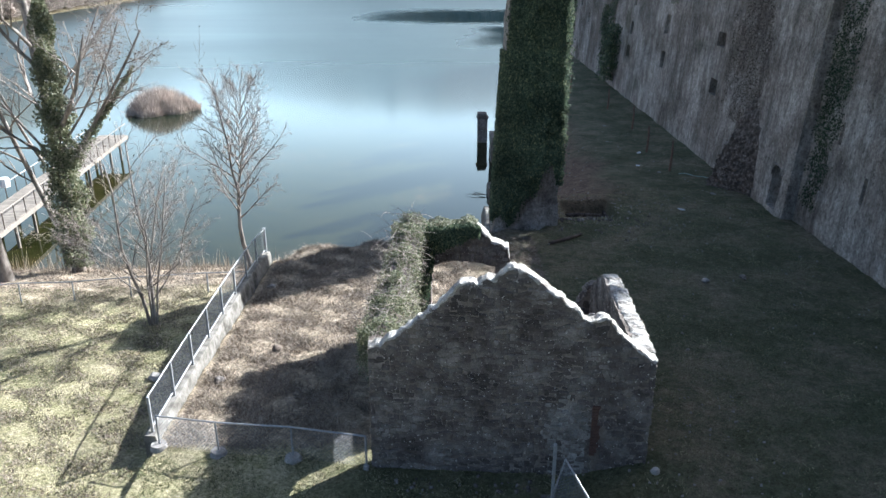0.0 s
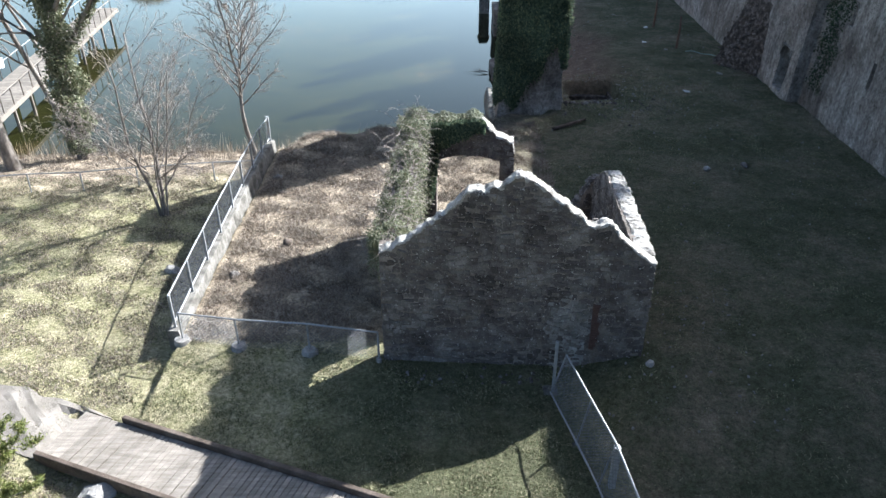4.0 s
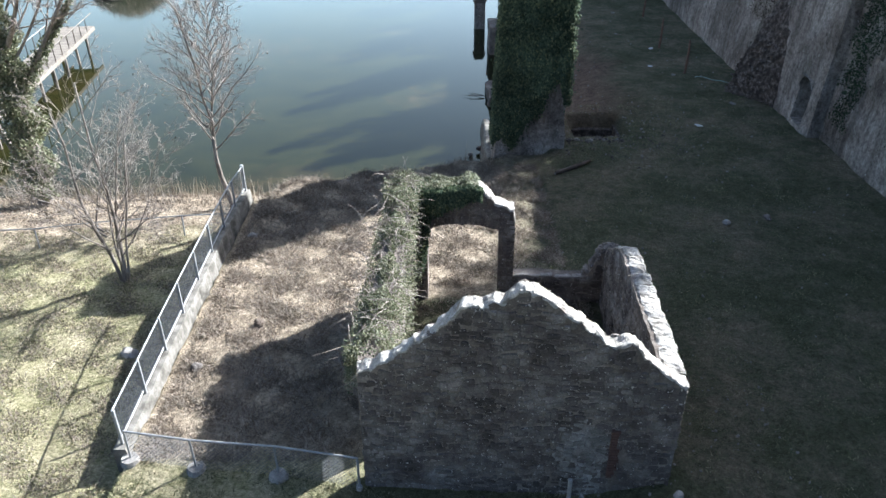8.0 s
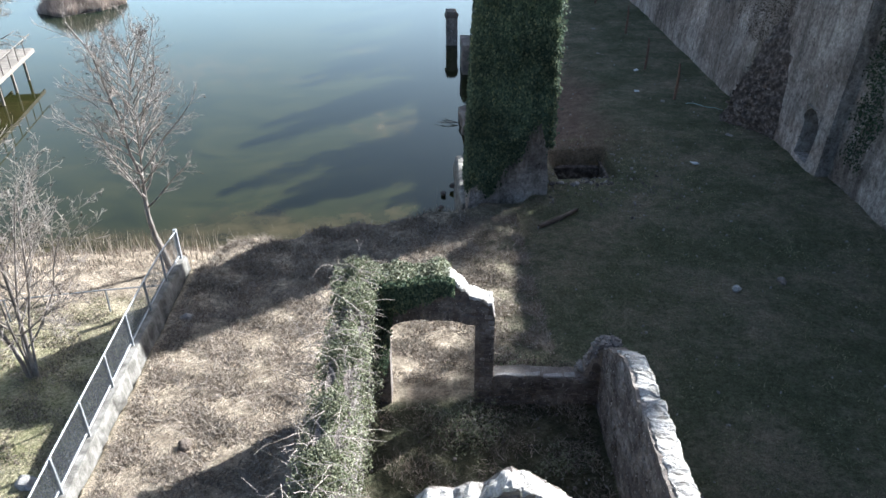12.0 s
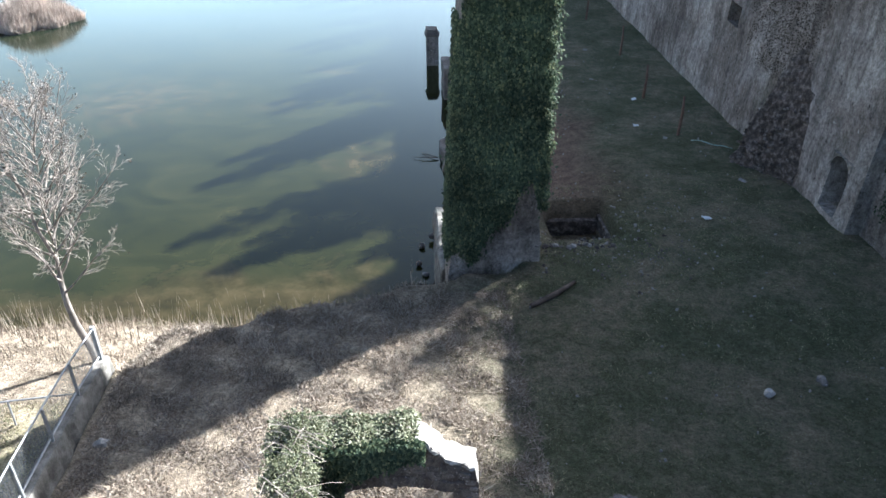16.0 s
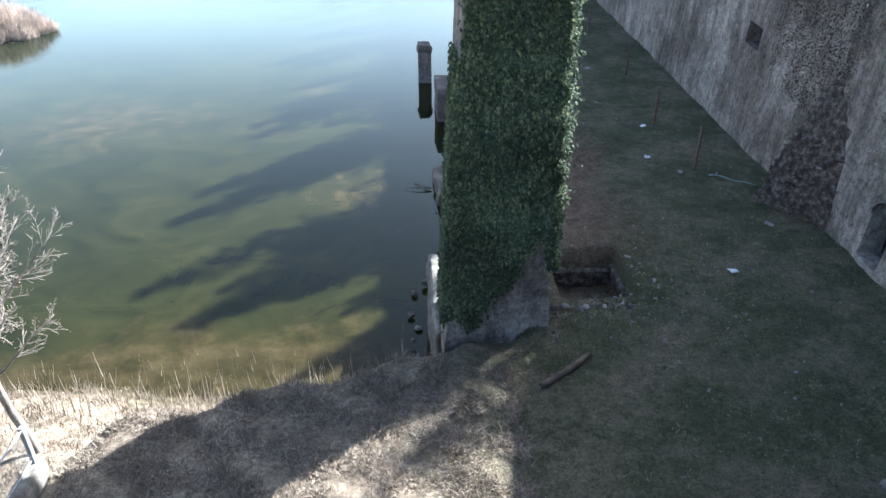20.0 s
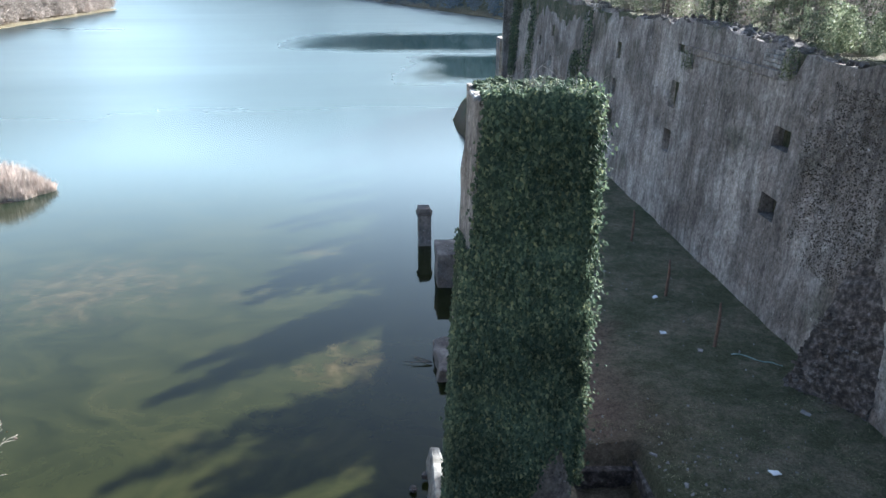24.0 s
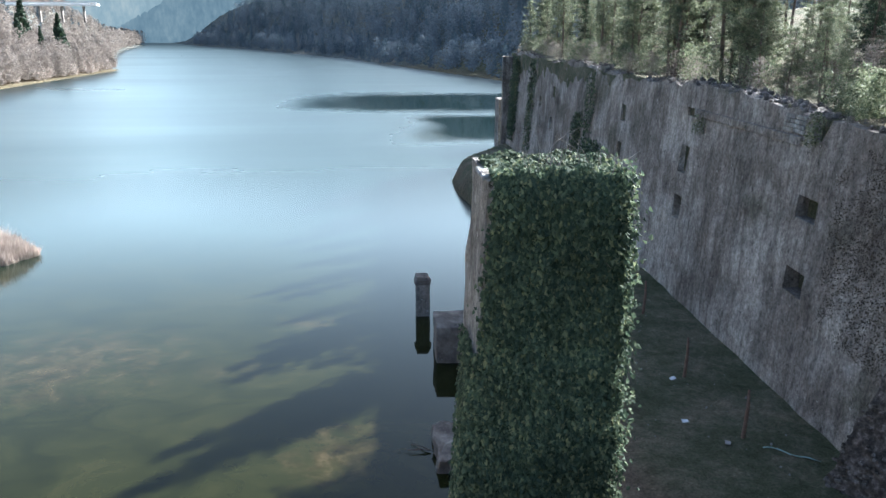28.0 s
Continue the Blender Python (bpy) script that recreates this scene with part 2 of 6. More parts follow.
def water_body():
    n = Nodes("lake_water")
    x, y = n.axis(0), n.axis(1)
    wob = n.noise(0.10, 5, 0.6, None, 0.6)
    patch = n.noise(0.22, 6, 0.6, n.mapped((0.6, 1.0, 1), 0.5), 1.2)
    deep = n.ramp(wob, [(0.35, (0.007, 0.016, 0.016)), (0.65, (0.011, 0.022, 0.020))])
    olive = n.ramp(n.noise(0.35, 6, 0.65, n.mapped((0.7, 1.0, 1), 0.4), 0.8), [(0.34, (0.010, 0.0115, 0.0036)), (0.52, (0.016, 0.0175, 0.0055)), (0.70, (0.024, 0.0235, 0.008))])
    silt = n.ramp(n.noise(0.9, 6, 0.7), [(0.34, (0.018, 0.014, 0.005)), (0.50, (0.038, 0.029, 0.012)), (0.68, (0.066, 0.050, 0.024))])
    yw = n.maths("ADD", y, n.maths("MULTIPLY", n.maths("SUBTRACT", wob, 0.5), 10.0))
    # silt along the margin and pale shoals that show through
    shoal = n.maths("MULTIPLY", n.step(n.maths("ADD", y, n.maths("MULTIPLY", n.maths("SUBTRACT", patch, 0.5), 9.0)), 44.8, 42.0), 0.7)
    for sx, sy, ra, rb, much in ((-17.7, 68.0, 7.0, 6.5, 1.0), (-0.9, 56.6, 3.0, 3.4, 1.0), (-3.8, 73.5, 2.6, 1.8, 0.9), (-8.2, 66.1, 2.6, 2.2, 0.4), (-9.3, 44.1, 3.4, 1.6, 0.7), (-1.6, 44.0, 3.6, 2.2, 0.8), (-27.0, 60.0, 6.0, 5.0, 0.6)):
        far = n.maths("ADD", n.maths("POWER", n.maths("MULTIPLY", n.maths("SUBTRACT", x, sx), 1.0 / ra), 2.0), n.maths("POWER", n.maths("MULTIPLY", n.maths("SUBTRACT", y, sy), 1.0 / rb), 2.0))
        blob = n.step(n.maths("ADD", far, n.maths("MULTIPLY", n.maths("SUBTRACT", n.noise(0.55, 6, 0.65, None, 0.8), 0.5), 4.5)), 1.0, -0.9)
        shoal = n.maths("MAXIMUM", shoal, n.maths("MULTIPLY", blob, much))
    c = n.mix(shoal, olive, silt)
    c = n.mix(n.step(yw, 66.0, 112.0), c, deep)
    # calm streaks lie mirror-flat among the ripples
    xs = n.maths("ADD", x, n.maths("MULTIPLY", n.maths("SUBTRACT", n.noise(0.03, 4), 0.5), 40.0))
    yc = n.maths("ADD", y, n.maths("MULTIPLY", n.maths("SUBTRACT", n.noise(0.05, 3), 0.5), 16.0))
    band = n.noise(0.02, 4, 0.5, n.mapped((0.35, 1.3, 1), 0.12), 0.4)
    calm_a = n.maths("MULTIPLY", n.maths("MULTIPLY", n.step(yc, 200.0, 222.0), n.step(yc, 268.0, 240.0)), n.step(xs, -30.0, 6.0))
    calm_b = n.maths("MULTIPLY", n.maths("MULTIPLY", n.step(yc, 150.0, 168.0), n.step(yc, 206.0, 190.0)), n.step(xs, -2.0, 20.0))
    calm = n.maths("MAXIMUM", calm_a, calm_b)
    near = n.step(y, 145.0, 55.0)
    clear = n.step(y, 230.0, 95.0)
    rough = n.maths("ADD", n.maths("MULTIPLY", n.ramp(band, [(0.30, 0.24), (0.70, 0.30)]), n.maths("SUBTRACT", 1.0, n.maths("MAXIMUM", calm, near))), 0.03)
    ripple = n.noise(1.6, 4, 0.5, n.mapped((1, 1.6, 1), 0.3))
    b = n.tree.nodes.new("ShaderNodeBump")
    b.inputs["Distance"].default_value = 0.04
    n.link(ripple, b.inputs["Height"])
    n.link(n.maths("ADD", n.maths("MULTIPLY", n.maths("SUBTRACT", 1.0, n.maths("MAXIMUM", calm, n.maths("MAXIMUM", near, n.step(y, 130.0, 220.0)))), 0.0), n.maths("MULTIPLY", near, 0.03)), b.inputs["Strength"])
    n.link(b.outputs[0], n.bsdf.inputs["Normal"])
    n.bsdf.inputs["IOR"].default_value = 1.33
    m = n.done(c, rough, 0.0, 0.5)
    n.link(n.maths("ADD", n.maths("MULTIPLY", n.maths("SUBTRACT", 1.0, n.maths("MAXIMUM", calm, clear)), 0.68), 0.28), n.bsdf.inputs["Specular IOR Level"])
    return m


def streaked_wall():
    """Old rendered masonry with vertical run-off streaks and flaking."""
    n = Nodes("weathered_wall")
    streak = n.noise(1.0, 8, 0.75, n.mapped((1.1, 1.1, 0.8)))
    fine = n.noise(1.0, 6, 0.75, n.mapped((5.0, 5.0, 4.4)))
    blot, grain = n.noise(0.28, 5, 0.6), n.noise(11.0, 5, 0.75)
    pale = n.ramp(streak, [(0.30, (0.222, 0.196, 0.176)), (0.46, (0.325, 0.289, 0.260)), (0.58, (0.41, 0.372, 0.338)), (0.74, (0.53, 0.488, 0.445))])
    dark = n.ramp(streak, [(0.30, (0.142, 0.120, 0.104)), (0.55, (0.215, 0.186, 0.164)), (0.75, (0.305, 0.274, 0.252))])
    c = n.mix(n.ramp(blot, [(0.42, 0.0), (0.60, 1.0)]), pale, dark)
    moss = n.maths("MULTIPLY", n.ramp(n.noise(0.16, 4), [(0.56, 0.0), (0.66, 1.0)]), 0.55)
    c = n.mix(moss, c, (0.055, 0.06, 0.035))
    c = n.mix(1.0, c, n.ramp(n.maths("ADD", n.maths("MULTIPLY", fine, 0.6), n.maths("MULTIPLY", grain, 0.4)), [(0.36, 0.40), (0.5, 1.0), (0.64, 1.65)]), "MULTIPLY")
    runs = n.ramp(n.noise(1.0, 4, 0.6, n.mapped((0.45, 0.45, 0.05))), [(0.36, 0.74), (0.5, 1.0), (0.66, 1.08)])
    c = n.mix(1.0, c, runs, "MULTIPLY")
    drip = n.ramp(n.noise(1.0, 3, 0.5, n.mapped((2.4, 2.4, 0.28))), [(0.36, 0.72), (0.5, 1.0), (0.66, 1.12)])
    c = n.mix(1.0, c, drip, "MULTIPLY")
    pits = n.ramp(n.noise(2.2, 6, 0.8, n.mapped((1.6, 1.6, 1.0))), [(0.33, 0.22), (0.42, 1.0)])
    c = n.mix(1.0, c, pits, "MULTIPLY")
    flake = n.ramp(n.noise(3.0, 5, 0.7), [(0.66, 0.0), (0.70, 1.0)])
    c = n.mix(flake, c, (0.55, 0.52, 0.48))
    first = n.bump(streak, 0.5, 0.12)
    n.bump(n.maths("ADD", fine, grain), 0.9, 0.07, first)
    return n.done(c, 0.95, 0.0, 0.15)


def leaf_mat(name, stops, spec=0.5, rough=0.45, thin=0.25):
    """Leaf: a tint per leaf, a waxy gloss and some light let through."""
    n = Nodes(name)
    c = n.ramp(n.chance(True), stops)
    c = n.mix(1.0, c, n.ramp(n.noise(0.8, 3), [(0.3, 0.65), (0.7, 1.35)]), "MULTIPLY")
    m = n.done(c, rough, 0.0, spec)
    if thin:
        t = n.tree.nodes.new("ShaderNodeBsdfTranslucent")
        n.link(c, t.inputs["Color"])
        s = n.tree.nodes.new("ShaderNodeMixShader")
        s.inputs[0].default_value = thin
        n.link(n.bsdf.outputs[0], s.inputs[1]), n.link(t.outputs[0], s.inputs[2])
        n.link(s.outputs[0], n.tree.nodes["Material Output"].inputs["Surface"])
    return m


M_GROUND = grass_ground()
M_WATER = water_body()
M_FORT = streaked_wall()
M_STONE = surface("rubble_stone", [(0.34, (0.073, 0.062, 0.056)), (0.46, (0.122, 0.105, 0.094)), (0.56, (0.162, 0.143, 0.129)), (0.68, (0.255, 0.232, 0.210))], 1.3, 26.0, 0.95, 0.7, 0.03, island=False, vary=0.30, fleck=(0.46, 0.43, 0.39))
M_STONES = surface("rubble_stone_joined", [(0.34, (0.073, 0.062, 0.056)), (0.46, (0.122, 0.105, 0.094)), (0.56, (0.162, 0.143, 0.129)), (0.68, (0.255, 0.232, 0.210))], 1.3, 26.0, 0.95, 0.7, 0.03, island=True, vary=0.30, fleck=(0.46, 0.43, 0.39))
M_MORTAR = surface("old_mortar", [(0.36, (0.10, 0.083, 0.072)), (0.52, (0.175, 0.148, 0.128)), (0.66, (0.27, 0.235, 0.205))], 1.1, 22.0, 0.97, 0.8, 0.04, fleck=(0.33, 0.30, 0.26))
M_CAP = surface("lime_coping", [(0.32, (0.19, 0.172, 0.150)), (0.46, (0.36, 0.338, 0.305)), (0.66, (0.50, 0.475, 0.44))], 3.5, 22.0, 0.95, 0.8, 0.04, contrast=0.4, spec=0.1)
M_CONCRETE = surface("pale_concrete", [(0.34, (0.09, 0.082, 0.07)), (0.5, (0.175, 0.163, 0.143)), (0.66, (0.27, 0.254, 0.228))], 2.5, 30.0, 0.92, 0.5, 0.02)
M_BRICK = surface("red_brick_jamb", [(0.3, (0.085, 0.050, 0.042)), (0.6, (0.125, 0.075, 0.06)), (0.8, (0.16, 0.12, 0.10))], 6.0, 40.0, 0.95, 0.5, 0.02)
M_PLASTER = surface("pale_plaster", [(0.34, (0.13, 0.118, 0.107)), (0.5, (0.27, 0.255, 0.235)), (0.7, (0.44, 0.42, 0.395))], 2.2, 18.0, 0.95, 0.6, 0.02)
M_STEEL = surface("galvanised_steel", [(0.3, (0.26, 0.265, 0.27)), (0.7, (0.40, 0.405, 0.41))], 6.0, 60.0, 0.6, 0.15, 0.003, metal=0.35, spec=0.5, contrast=0.15)
M_WIRE = surface("grey_wire", [(0.3, (0.13, 0.135, 0.14)), (0.7, (0.20, 0.205, 0.21))], 6.0, 60.0, 0.55, 0.1, 0.003, metal=0.5, spec=0.5, contrast=0.15)
M_PLANK = surface("grey_plank", [(0.3, (0.165, 0.142, 0.117)), (0.5, (0.225, 0.197, 0.166)), (0.7, (0.295, 0.262, 0.225))], 1.5, 26.0, 0.85, 0.5, 0.01, (1, 6, 1), island=False, vary=0.18)
M_DARKWOOD = surface("dark_timber", [(0.3, (0.06, 0.045, 0.035)), (0.6, (0.13, 0.10, 0.08)), (0.8, (0.22, 0.18, 0.15))], 2.0, 26.0, 0.9, 0.5, 0.02)
M_BARK = surface("grey_bark", [(0.3, (0.12, 0.10, 0.085)), (0.5, (0.22, 0.19, 0.165)), (0.7, (0.34, 0.305, 0.27))], 3.0, 30.0, 0.95, 0.8, 0.02, (1, 1, 0.4))
M_TWIG = surface("pale_twig", [(0.3, (0.20, 0.165, 0.14)), (0.7, (0.38, 0.33, 0.29))], 2.0, 30.0, 0.85, 0.3, 0.01)
M_PINEBARK = surface("pine_bark", [(0.3, (0.08, 0.062, 0.05)), (0.6, (0.17, 0.13, 0.105)), (0.8, (0.28, 0.21, 0.17))], 3.0, 24.0, 0.95, 0.8, 0.03, (1, 1, 0.4))
M_GRAVEL = surface("pale_gravel", [(0.3, (0.165, 0.145, 0.122)), (0.6, (0.225, 0.20, 0.172)), (0.8, (0.285, 0.258, 0.225))], 1.5, 70.0, 0.95, 0.7, 0.02)
M_ROCK = surface("pale_rock", [(0.3, (0.20, 0.185, 0.17)), (0.7, (0.38, 0.36, 0.335))], 3.0, 30.0, 0.95, 0.6, 0.02)
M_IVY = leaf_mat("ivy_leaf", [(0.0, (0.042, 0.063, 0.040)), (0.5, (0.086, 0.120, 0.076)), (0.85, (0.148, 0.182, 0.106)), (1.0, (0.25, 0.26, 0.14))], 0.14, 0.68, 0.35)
# pale ivy and shrub leaves, with sunlight put into the colour
M_IVYPALE = leaf_mat("pale_sunned_leaf", [(0.0, (0.07, 0.085, 0.038)), (0.5, (0.17, 0.18, 0.10)), (1.0, (0.30, 0.295, 0.20))], 0.4, 0.55, 0.25)
M_NEEDLE = leaf_mat("pine_needle", [(0.0, (0.075, 0.098, 0.055)), (0.5, (0.165, 0.19, 0.115)), (1.0, (0.31, 0.325, 0.21))], 0.35, 0.55, 0.45)
M_SPRUCE = leaf_mat("spruce_needle", [(0.0, (0.012, 0.028, 0.016)), (0.5, (0.024, 0.048, 0.026)), (1.0, (0.045, 0.075, 0.035))], 0.3, 0.6, 0.2)
M_CONIFER = leaf_mat("garden_conifer", [(0.0, (0.075, 0.095, 0.026)), (0.5, (0.16, 0.18, 0.052)), (1.0, (0.26, 0.265, 0.09))], 0.3, 0.6, 0.3)
M_REED = leaf_mat("dry_reed", [(0.0, (0.30, 0.25, 0.215)), (0.5, (0.45, 0.38, 0.33)), (1.0, (0.60, 0.52, 0.455))], 0.2, 0.7, 0.2)
M_STRAW = leaf_mat("dry_grass", [(0.0, (0.13, 0.10, 0.076)), (0.5, (0.25, 0.205, 0.16)), (1.0, (0.43, 0.37, 0.30))], 0.2, 0.8, 0.2)
M_GREENBLADE = leaf_mat("green_grass", [(0.0, (0.095, 0.105, 0.05)), (0.45, (0.17, 0.175, 0.09)), (1.0, (0.42, 0.375, 0.24))], 0.25, 0.7, 0.25)
M_BARE = leaf_mat("bare_wood_far", [(0.0, (0.24, 0.208, 0.182)), (0.5, (0.28, 0.244, 0.214)), (1.0, (0.32, 0.28, 0.246))], 0.05, 0.95, 0.35)
# conifers paled and blued: distance haze put into the base colour
M_FARPINE = leaf_mat("far_conifer_hazed", [(0.0, (0.125, 0.162, 0.185)), (0.5, (0.142, 0.18, 0.20)), (1.0, (0.165, 0.20, 0.212))], 0.02, 1.0, 0.08)
M_DEADIVY = leaf_mat("dead_creeper", [(0.0, (0.035, 0.030, 0.024)), (0.6, (0.06, 0.052, 0.04)), (1.0, (0.10, 0.085, 0.065))], 0.1, 0.9, 0.1)
# near-black: the shade inside openings as a colour
M_DARK = surface("opening_shade", [(0.3, (0.015, 0.014, 0.013)), (0.7, (0.03, 0.028, 0.026))], 2.0, 20.0, 0.98, 0.3, 0.02)
M_SOIL = surface("bare_soil", [(0.3, (0.06, 0.045, 0.035)), (0.6, (0.12, 0.095, 0.075)), (0.8, (0.18, 0.145, 0.115))], 1.2, 22.0, 0.97, 0.8, 0.05)
M_WHITE = surface("white_paint", [(0.3, (0.70, 0.71, 0.72)), (0.7, (0.82, 0.82, 0.82))], 3.0, 40.0, 0.6, 0.1, 0.005, contrast=0.08)

M_PLASTERS = surface("plastered_stone", [(0.34, (0.12, 0.108, 0.096)), (0.5, (0.215, 0.20, 0.182)), (0.68, (0.34, 0.323, 0.30))], 1.6, 22.0, 0.95, 0.6, 0.02, island=True, vary=0.25)
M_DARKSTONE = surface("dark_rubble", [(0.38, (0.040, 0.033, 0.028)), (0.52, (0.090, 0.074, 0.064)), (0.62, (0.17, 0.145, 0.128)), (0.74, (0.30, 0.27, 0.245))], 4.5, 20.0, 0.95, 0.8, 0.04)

# bare woods with the blue of distance haze painted in
M_FARBARE = leaf_mat("far_bare_woods_hazed", [(0.0, (0.19, 0.225, 0.25)), (0.5, (0.21, 0.242, 0.262)), (1.0, (0.23, 0.256, 0.27))], 0.02, 1.0, 0.08)

M_REDWOOD = surface("rusty_wood", [(0.3, (0.12, 0.072, 0.052)), (0.7, (0.21, 0.135, 0.10))], 3.0, 30.0, 0.9, 0.4, 0.01)
M_HOSE = surface("green_hose", [(0.3, (0.22, 0.34, 0.30)), (0.7, (0.40, 0.50, 0.46))], 3.0, 30.0, 0.6, 0.1, 0.005)

# ---- building helpers ----
def mesh_ob(name, verts, faces, material, parent=None, label="", smooth=False):
    """One mesh object from arrays; a child where a parent is given."""
    me = bpy.data.meshes.new(name)
    me.from_pydata([tuple(v) for v in verts] if not isinstance(verts, np.ndarray) else verts.tolist(), [], faces if not isinstance(faces, np.ndarray) else faces.tolist())
    me.materials.append(material)
    if smooth:
        me.polygons.foreach_set("use_smooth", [True] * len(me.polygons))
    me.update()
    ob = new(name, me)
    if parent is not None:
        ob.parent = parent
    if label:
        tagged(ob, label)
    return ob


def part(name, bm, material, parent=None, label="", smooth=False):
    """Links a bmesh as one mesh object, under a thing or a part."""
    me = bpy.data.meshes.new(name)
    bmesh.ops.recalc_face_normals(bm, faces=bm.faces[:])
    bm.to_mesh(me)
    bm.free()
    me.materials.append(material)
    if smooth:
        me.polygons.foreach_set("use_smooth", [True] * len(me.polygons))
    ob = new(name, me)
    if parent is not None:
        ob.parent = parent
    if label:
        tagged(ob, label)
    return ob


def thing(name, label, category, m=None, group="", kind=""):
    ob = new(name)
    ob.empty_display_size = 0.2
    if m is not None:
        ob.matrix_world = m
    return tagged(ob, label, category, group, kind)


def box(bm, lo, hi, bevel=0.0):
    """A box from corner to corner, with bevelled edges."""
    c = [(a + b) / 2 for a, b in zip(lo, hi)]
    s = [b - a for a, b in zip(lo, hi)]
    r = bmesh.ops.create_cube(bm, size=1.0, matrix=Matrix.LocRotScale(c, None, s))
    if bevel:
        es = list({e for v in r["verts"] for e in v.link_edges})
        bmesh.ops.bevel(bm, geom=es, offset=bevel, segments=1, affect="EDGES")
    return r["verts"]


def bar(bm, a, b, r, sides=6, r2=None):
    """A round bar from a to b."""
    a, b = Vector(a), Vector(b)
    d = b - a
    m = Matrix.Translation((a + b) / 2) @ d.to_track_quat("Z", "Y").to_matrix().to_4x4()
    return bmesh.ops.create_cone(bm, cap_ends=True, segments=sides, radius1=r, radius2=r if r2 is None else r2, depth=d.length, matrix=m)["verts"]


def prism(outline, y0, y1):
    """A bmesh: the outline (x, z) drawn out from y0 to y1."""
    bm = bmesh.new()
    f = [bm.verts.new((x, y0, z)) for x, z in outline]
    b = [bm.verts.new((x, y1, z)) for x, z in outline]
    bm.faces.new(f), bm.faces.new(b[::-1])
    for i in range(len(f)):
        j = (i + 1) % len(f)
        bm.faces.new((f[i], b[i], b[j], f[j]))
    return bm


def roughen(bm, amount, scale=1.5, seed=0.0):
    for v in bm.verts:
        v.co += noise.noise_vector(v.co * scale + Vector((seed, seed * 1.7, 0))) * amount


def tubes(lines, sides=5):
    """Vertices and faces of tapering tubes: each line is a list of (point, radius)."""
    V, F = [], []
    for line in lines:
        base = len(V)
        for i, (p, r) in enumerate(line):
            q = line[min(i + 1, len(line) - 1)][0] - line[max(i - 1, 0)][0]
            q = q.normalized() if q.length > 1e-9 else Vector((0, 0, 1))
            u = q.orthogonal().normalized()
            w = q.cross(u)
            for k in range(sides):
                a = 2 * math.pi * k / sides
                V.append(p + u * (r * math.cos(a)) + w * (r * math.sin(a)))
        for i in range(len(line) - 1):
            for k in range(sides):
                a, b = base + i * sides + k, base + i * sides + (k + 1) % sides
                F.append((a, b, b + sides, a + sides))
        F.append(tuple(base + (len(line) - 1) * sides + k for k in range(sides)))
    return V, F


def leaves(places, normals, size, gen, long=1.0, spread=0.6, hang=None):
    """Small pointed leaves at places, turned about the given normals: arrays of vertices and faces."""
    n = len(places)
    nn = normals + gen.normal(0, spread, (n, 3))
    nn /= np.linalg.norm(nn, axis=1, keepdims=True) + 1e-9
    a = np.cross(nn, gen.normal(0, 1, (n, 3)))
    a /= np.linalg.norm(a, axis=1, keepdims=True) + 1e-9
    b = np.cross(nn, a)
    if hang is not None:   # tips point down
        b = np.cross(nn, gen.normal(0, hang, (n, 3)) + np.array([0, 0, -1.0]))
        b /= np.linalg.norm(b, axis=1, keepdims=True) + 1e-9
        a = np.cross(b, nn)
    s = (size * gen.uniform(0.6, 1.4, n))[:, None]
    bend = nn * s * 0.25
    v = np.stack([places - a * s * 0.5 * long, places + b * s * 0.42 - bend, places + a * s * 0.62 * long, places - b * s * 0.42 - bend], 1).reshape(-1, 3)
    i = np.arange(n)[:, None] * 4
    f = np.concatenate([i + np.array([[0, 1, 2]]), i + np.array([[0, 2, 3]])])
    return v, f


def blades(places, height, width, gen, lean=0.35):
    """Upright grass blades, one narrow triangle each."""
    n = len(places)
    a = gen.uniform(0, 2 * np.pi, n)
    h = height * gen.uniform(0.5, 1.3, n)
    side = np.stack([np.cos(a), np.sin(a), np.zeros(n)], 1) * (width * gen.uniform(0.6, 1.4, n))[:, None]
    top = np.stack([gen.normal(0, lean, n) * h, gen.normal(0, lean, n) * h, h], 1)
    v = np.stack([places - side, places + side, places + top], 1).reshape(-1, 3)
    return v, np.arange(n * 3).reshape(-1, 3)


def smooth(v, lo, hi):
    t = np.clip((np.asarray(v, float) - lo) / (hi - lo), 0, 1)
    return t * t * (3 - 2 * t)


# ---- the lie of the land ----
WATER = -3.6
R_SHORE = ((142, 22), (165, 48), (230, 66), (326, 42), (533, -26), (722, -113), (890, -206), (1200, -330), (1800, -500))
L_SHORE = ((-200, -150), (60, -105), (150, -112), (289, -119), (392, -116), (420, -135), (520, -162), (700, -212), (880, -246), (1000, -290), (1800, -560))


def fbm(x, y, s):
    return (np.sin(x * s + 1.3) * np.cos(y * s * 1.13 + 0.4) + 0.5 * np.sin(x * s * 2.3 + y * s * 1.7 + 2.1) + 0.25 * np.sin(x * s * 4.7 - y * s * 5.3))


